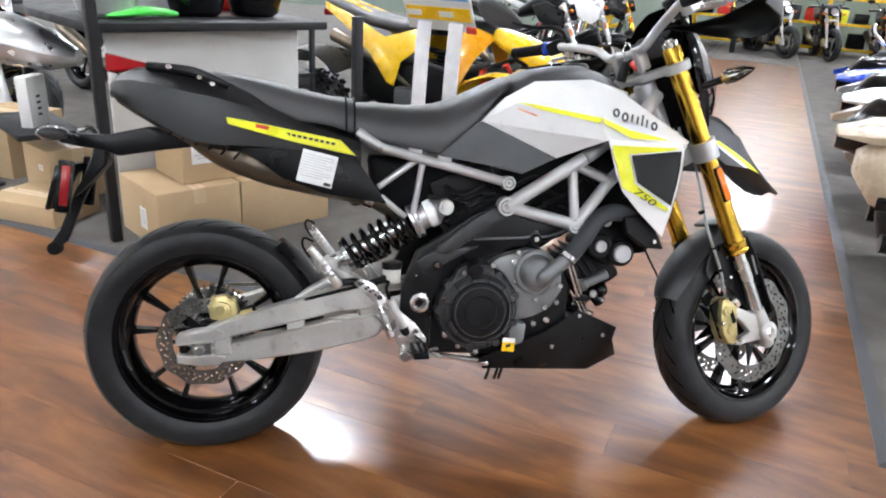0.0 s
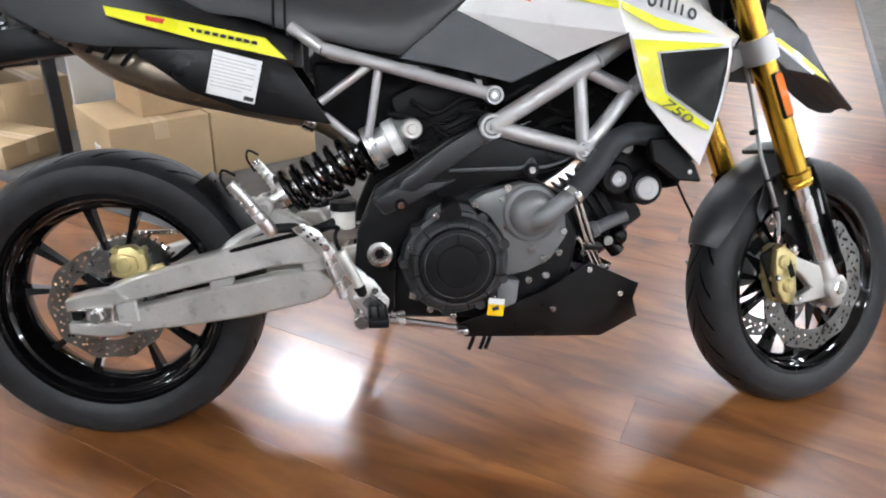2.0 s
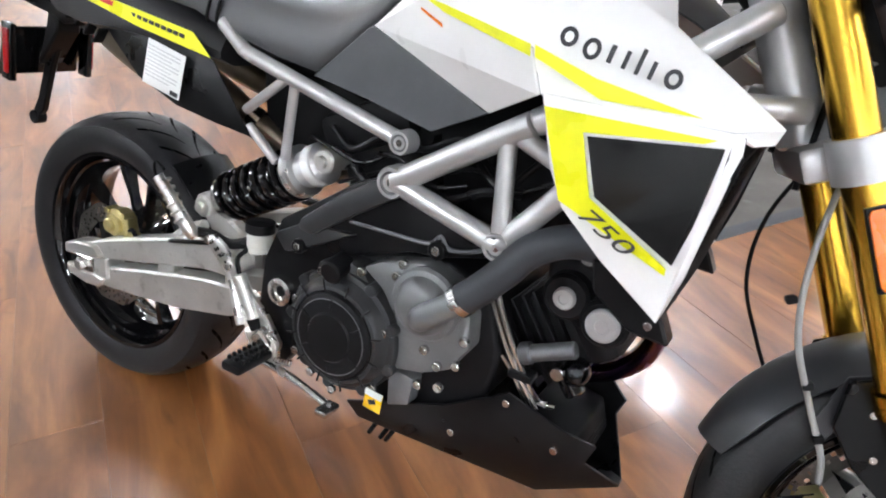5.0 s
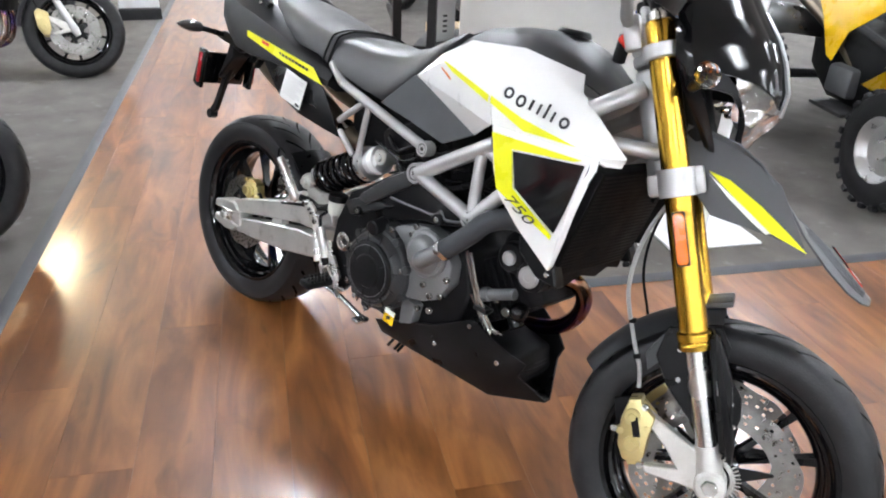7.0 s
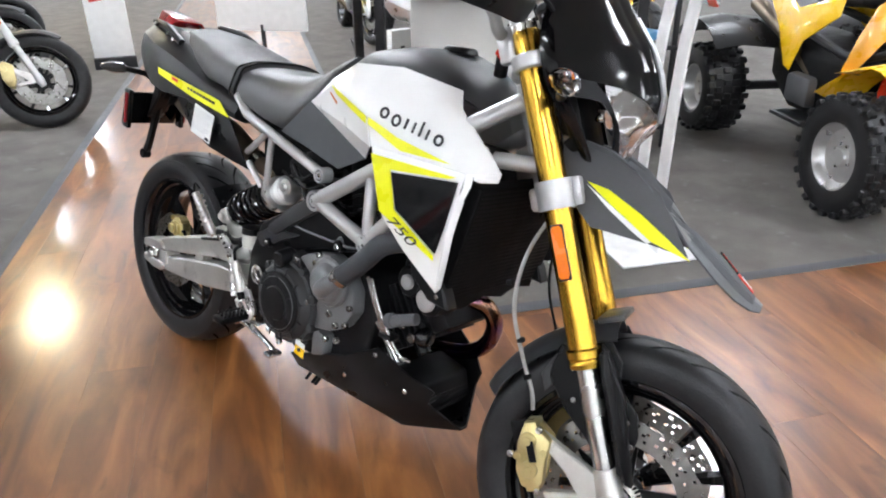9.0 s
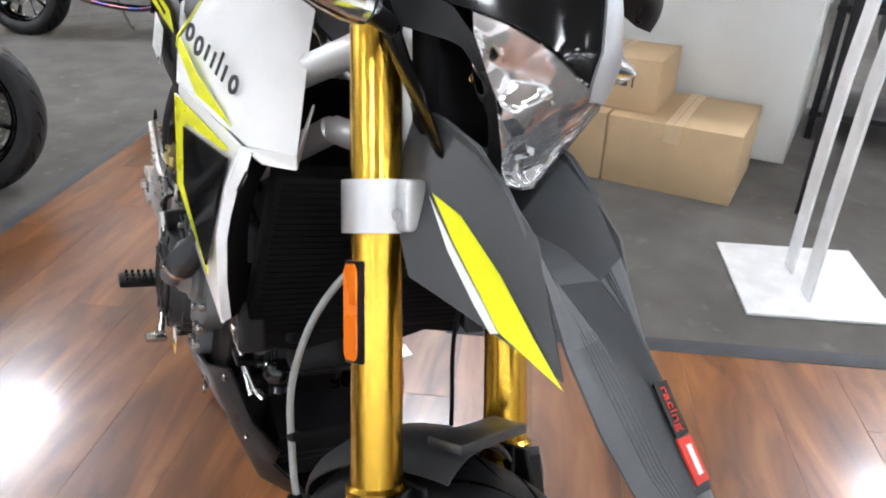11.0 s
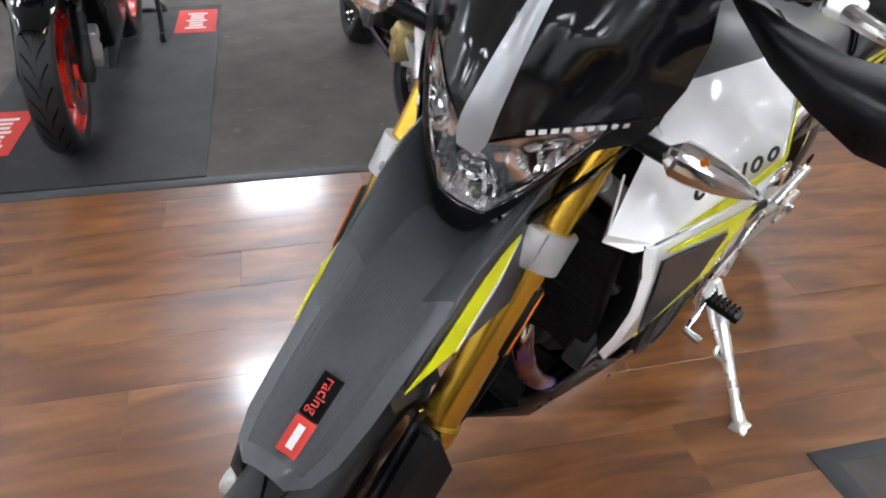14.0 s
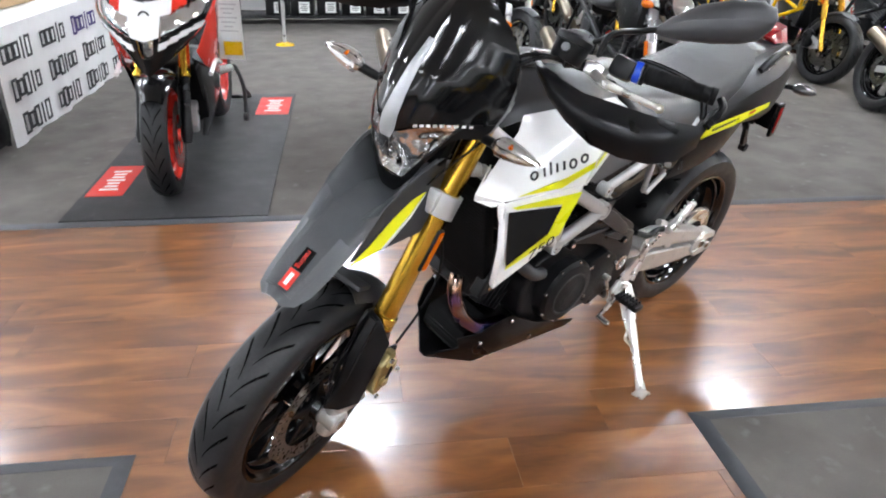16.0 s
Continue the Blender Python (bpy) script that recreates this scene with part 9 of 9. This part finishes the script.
for z in (0.42, 1.0, 1.5):
    Shape().prism([(0.02, 0.0), (0.36, 0.03), (0.36, 0.0), (0.02, -0.10)], -0.012, 0.012, 0.002).done("bracket", POWDER, BPOST).location = (0, 0, z)
slab("wall_strip", P1 - 0.03, P1 - 0.004, Q0 + 0.5, Q1 - 0.5, 0.9, 1.35, material("teal_band", (0.03, 0.22, 0.28), 0.5), "teal band along the far wall")
slab("wall_dado", P0 + 0.004, P1 - 0.04, Q1 - 0.03, Q1 - 0.004, 0.0, 1.35, material("grey_green_panel", (0.20, 0.24, 0.20), 0.6, var=0.08, scale=2), "grey-green wall panelling")
slab("dado_rail", P0 + 0.004, P1 - 0.04, Q1 - 0.05, Q1 - 0.031, 1.35, 1.40, WALLPAINT, "white rail above the panelling")

# ---- yellow racks at the end of the cross aisle
YR = thing("tyre_rack", "low yellow rack with coloured goods by the far wall", "rack", at=gpose(-1.5, 16.6, 0.008))
for x in (-2.0, -0.7, 0.7, 2.0):
    Shape().box((0.06, 0.06, 1.3), (x, 0.3, 0.65), 0.004).done("post", ATVYELLOW, YR)
    Shape().box((0.06, 0.06, 1.3), (x, -0.3, 0.65), 0.004).done("post", ATVYELLOW, YR)
for z in (0.15, 0.65, 1.15):
    Shape().box((4.1, 0.66, 0.05), (0, 0, z), 0.004).done("shelf_board", ATVYELLOW, YR)
rg = random.Random(2)
for z in (0.18, 0.68, 1.18):
    for k in range(9):
        m = rg.choice((BLACKSATIN, BLACKMATT, BLACKMATT, PLASTIC, YELLOW, REDPAINT))
        h = rg.uniform(0.18, 0.34)
        ob = Shape(gpose(-1.5 - 1.8 + 0.45 * k, 16.6, 0.008 + z)).box((rg.uniform(0.25, 0.38), 0.4, h), (0, 0, h / 2 - 0.004), 0.03).done("goods_case", m)
        tagged(ob, "coloured goods case on the yellow rack", "box", "cases on the rack")

# ---- touring motorcycle with hard bags, and a blue one behind it
def tourer(label, at, paint, paint2, seat_mat):
    b = thing("touring_motorcycle", label, "motorcycle", "touring motorcycles", at)
    for name, x, R, h, m in (("front_wheel", 1.05, 0.31, 0.065, 0), ("rear_wheel", -0.62, 0.31, 0.09, 0)):
        wheel(name, R, h, 0.20, Matrix.Translation((x, 0, R)), "wheel with a dark rim", 5, h * 0.8, 20, [(-0.075, 0.06, 0.12)], 0.09, b)
    for sg in (-1, 1):
        # bag: lower tub, pointed lid, latch
        rows = []
        for x, z0, z1, y1 in ((-1.10, 0.50, 0.60, 0.30), (-1.02, 0.40, 0.66, 0.36), (-0.70, 0.30, 0.70, 0.40), (-0.40, 0.30, 0.70, 0.39), (-0.30, 0.38, 0.66, 0.34)):
            rows.append([(x, sg * 0.17, z0), (x, sg * (y1 - 0.03), z0), (x, sg * y1, z0 + 0.05), (x, sg * y1, z1 - 0.05), (x, sg * (y1 - 0.03), z1), (x, sg * 0.17, z1), (x, sg * 0.17, z0)])
        bagp = Shape().loft(rows).done("side_bag", paint, b, "painted hard side bag", 50)
        rows = []
        for x, z0, z1, y1 in ((-1.20, 0.67, 0.69, 0.30), (-1.06, 0.665, 0.74, 0.38), (-0.70, 0.705, 0.80, 0.415), (-0.40, 0.705, 0.79, 0.40), (-0.28, 0.68, 0.72, 0.34)):
            rows.append([(x, sg * 0.16, z0), (x, sg * y1, z0), (x, sg * (y1 + 0.005), z0 + (z1 - z0) * 0.4), (x, sg * (y1 - 0.06), z1), (x, sg * 0.16, z1 + 0.01), (x, sg * 0.16, z0)])
        Shape().loft(rows).done("bag_lid", paint, bagp, "painted bag lid", 40)
        Shape().box((0.16, 0.03, 0.05), (-0.85, sg * 0.405, 0.60), 0.012).done("latch", CHROME, bagp, "chrome latch")
        Shape().box((0.30, 0.02, 0.06), (-0.85, sg * 0.39, 0.42), 0.012).done("light_bar", BLACKGLOSS, bagp)
        Shape().tube([(0.2, sg * 0.2, 0.22), (-0.3, sg * 0.24, 0.20), (-0.92, sg * 0.26, 0.21)], [0.03, 0.042, 0.044], 16).done("silencer", BLACKSATIN, b, "black silencer")
        Shape().rod((1.05, sg * 0.11, 0.31), (0.72, sg * 0.11, 1.0), 0.028, seg=14).done("fork_leg", CHROME, b)
        ms = Shape().tube([(0.6, sg * 0.25, 1.05), (0.62, sg * 0.40, 1.14)], 0.007, 8).done("mirror", CHROME, b)
        Shape().ball((0.61, sg * 0.43, 1.16), (0.02, 0.07, 0.045), 14).done("mirror_housing", BLACKGLOSS, ms)
    body([(-1.18, 0.62, 0.06, 0.05), (-1.05, 0.68, 0.15, 0.14), (-0.75, 0.74, 0.16, 0.12), (-0.4, 0.70, 0.15, 0.08)], 3).done("rear_fender", paint2, b, "", 50)
    body([(-0.78, 0.82, 0.08, 0.03), (-0.70, 0.82, 0.17, 0.06), (-0.45, 0.80, 0.19, 0.07), (-0.28, 0.84, 0.14, 0.07), (-0.15, 0.76, 0.18, 0.06), (0.08, 0.78, 0.12, 0.05)], 3).done("seat", seat_mat, b, "black leather seat", 50)
    body([(0.0, 0.80, 0.07, 0.05), (0.12, 0.86, 0.16, 0.10), (0.40, 0.92, 0.17, 0.11), (0.62, 0.94, 0.09, 0.07)]).done("tank", paint, b, "", 50)
    body([(0.60, 0.98, 0.16, 0.10), (0.72, 1.02, 0.30, 0.16), (0.86, 0.98, 0.26, 0.13), (0.95, 0.92, 0.14, 0.08), (0.98, 0.90, 0.04, 0.03)], 3).done("fairing", paint, b, "bar-mounted fairing", 50)
    Shape().lathe([(0.001, 0.03), (0.07, 0.025), (0.085, 0.0), (0.088, -0.03)], (0.96, 0, 0.92), "x", 24).done("headlight", CHROME, b)
    rows = []
    for k in range(11):
        a = radians(20 + 140 * k / 10)
        rows.append([(1.05 + (0.345 - 0.04 * abs(v) ** 2.4) * math.cos(a), v * 0.085, 0.31 + (0.345 - 0.04 * abs(v) ** 2.4) * math.sin(a)) for v in [-1 + j / 4 for j in range(9)]])
    Shape().panel([p for r in rows for p in r], [(j * 9 + k, j * 9 + k + 1, (j + 1) * 9 + k + 1, (j + 1) * 9 + k) for j in range(10) for k in range(8)], 0.004, 0).done("front_fender", paint, b)
    body([(0.52, 0.40, 0.12, 0.10), (0.35, 0.42, 0.17, 0.18), (0.0, 0.42, 0.17, 0.18), (-0.2, 0.38, 0.12, 0.1)], 3).done("engine", ENGINE, b, "", 50)
    for x, tilt in ((0.30, 22), (0.06, -22)):
        cy = Shape()
        m = Matrix.Rotation(radians(tilt), 3, "Y")
        finned(cy, (x, 0, 0.52), m, 0.075, 0.12, 8, 0.024)
        cy.done("cylinder", CHROME, b, "finned chrome cylinder")
    Shape().tube([(0.46, -0.42, 1.06), (0.58, -0.25, 1.08), (0.66, 0, 1.04), (0.58, 0.25, 1.08), (0.46, 0.42, 1.06)], 0.013, 10).done("handlebar", CHROME, b)
    Shape().tube([(-0.75, -0.14, 0.80), (-1.0, -0.13, 0.98), (-1.02, 0, 1.06), (-1.0, 0.13, 0.98), (-0.75, 0.14, 0.80)], 0.010, 10).done("back_rest", CHROME, b)
    st = Shape().tube([(0.1, 0.16, 0.26), (0.12, 0.24, 0.12), (0.14, 0.29, 0.03)], [0.012, 0.011, 0.014], 8).done("side_stand", POWDER, b)
    return b


tourer("beige and black touring motorcycle with hard side bags", gpose(-2.76, 2.55, 0.008, 180), BEIGE, BLACKGLOSS, VINYL)
tourer("silver and black touring motorcycle with hard side bags", gpose(-2.86, 3.75, 0.008, 180), RIMSILVER, BLACKGLOSS, VINYL)
tourer("blue touring motorcycle with hard side bags", gpose(-2.9, 4.95, 0.008, 180), BLUE, BLACKGLOSS, VINYL)
for src, p, q, tn in ((b0, -2.6, 7.2, 90), (b2, -2.7, 8.6, 90), (b3, -2.7, 10.2, 90), (b0, 0.6, 6.5, -90), (b2, 0.6, 8.2, -90), (b3, 0.6, 10.0, -90)):
    copy_thing(src, facing_q(p, q, tn, 8))

# ---------------------------------------------------------------- floor planks
FLOOR = tagged(new("floor"), "lacquered red-brown wooden plank floor", "", "", "structure")
PW, PLN, GAP = 0.19, 1.22, 0.0004


def plank_mesh(length):
    b = bmesh.new()
    x, y, c, h = length / 2 - GAP / 2, PW / 2 - GAP / 2, 0.0004, 0.010
    lo = [b.verts.new(p) for p in ((-x, -y, -h), (x, -y, -h), (x, y, -h), (-x, y, -h))]
    mid = [b.verts.new(p) for p in ((-x, -y, -c), (x, -y, -c), (x, y, -c), (-x, y, -c))]
    hi = [b.verts.new(p) for p in ((-x + c, -y + c, 0), (x - c, -y + c, 0), (x - c, y - c, 0), (-x + c, y - c, 0))]
    for a, d in ((lo, mid), (mid, hi)):
        for i in range(4):
            b.faces.new((a[i], a[(i + 1) % 4], d[(i + 1) % 4], d[i]))
    b.faces.new(hi)
    me = bpy.data.meshes.new("plank")
    b.to_mesh(me)
    b.free()
    me.materials.append(WOOD)
    return me


def lay(p0, p1, q0, q1, seed):
    rg = random.Random(seed)
    me = plank_mesh(PLN)
    q = q0
    while q < q1:
        p = p0 - rg.uniform(0, PLN)
        while p < p1:
            ob = new("plank", me)
            ob.parent = FLOOR
            ob.matrix_world = gpose(p + PLN / 2, q + PW / 2, -0.0003 * rg.random(), 180 if rg.random() < 0.5 else 0)
            p += PLN
        q += PW


lay(-8.0, 11.0, AISLE_C - 0.10, AISLE_A + 0.07, 3)
lay(CROSS_B - 0.15, CROSS_A + 0.05, 1.0264, CROSS_END + 0.1, 5)
for name, p0, p1 in (("floor_far", P0, -5.6), ("floor_back", 8.6, P1)):
    slab(name, p0, p1, AISLE_C, AISLE_A, -0.012, -0.0108, WOOD, "red-brown wooden floor further along the aisle")
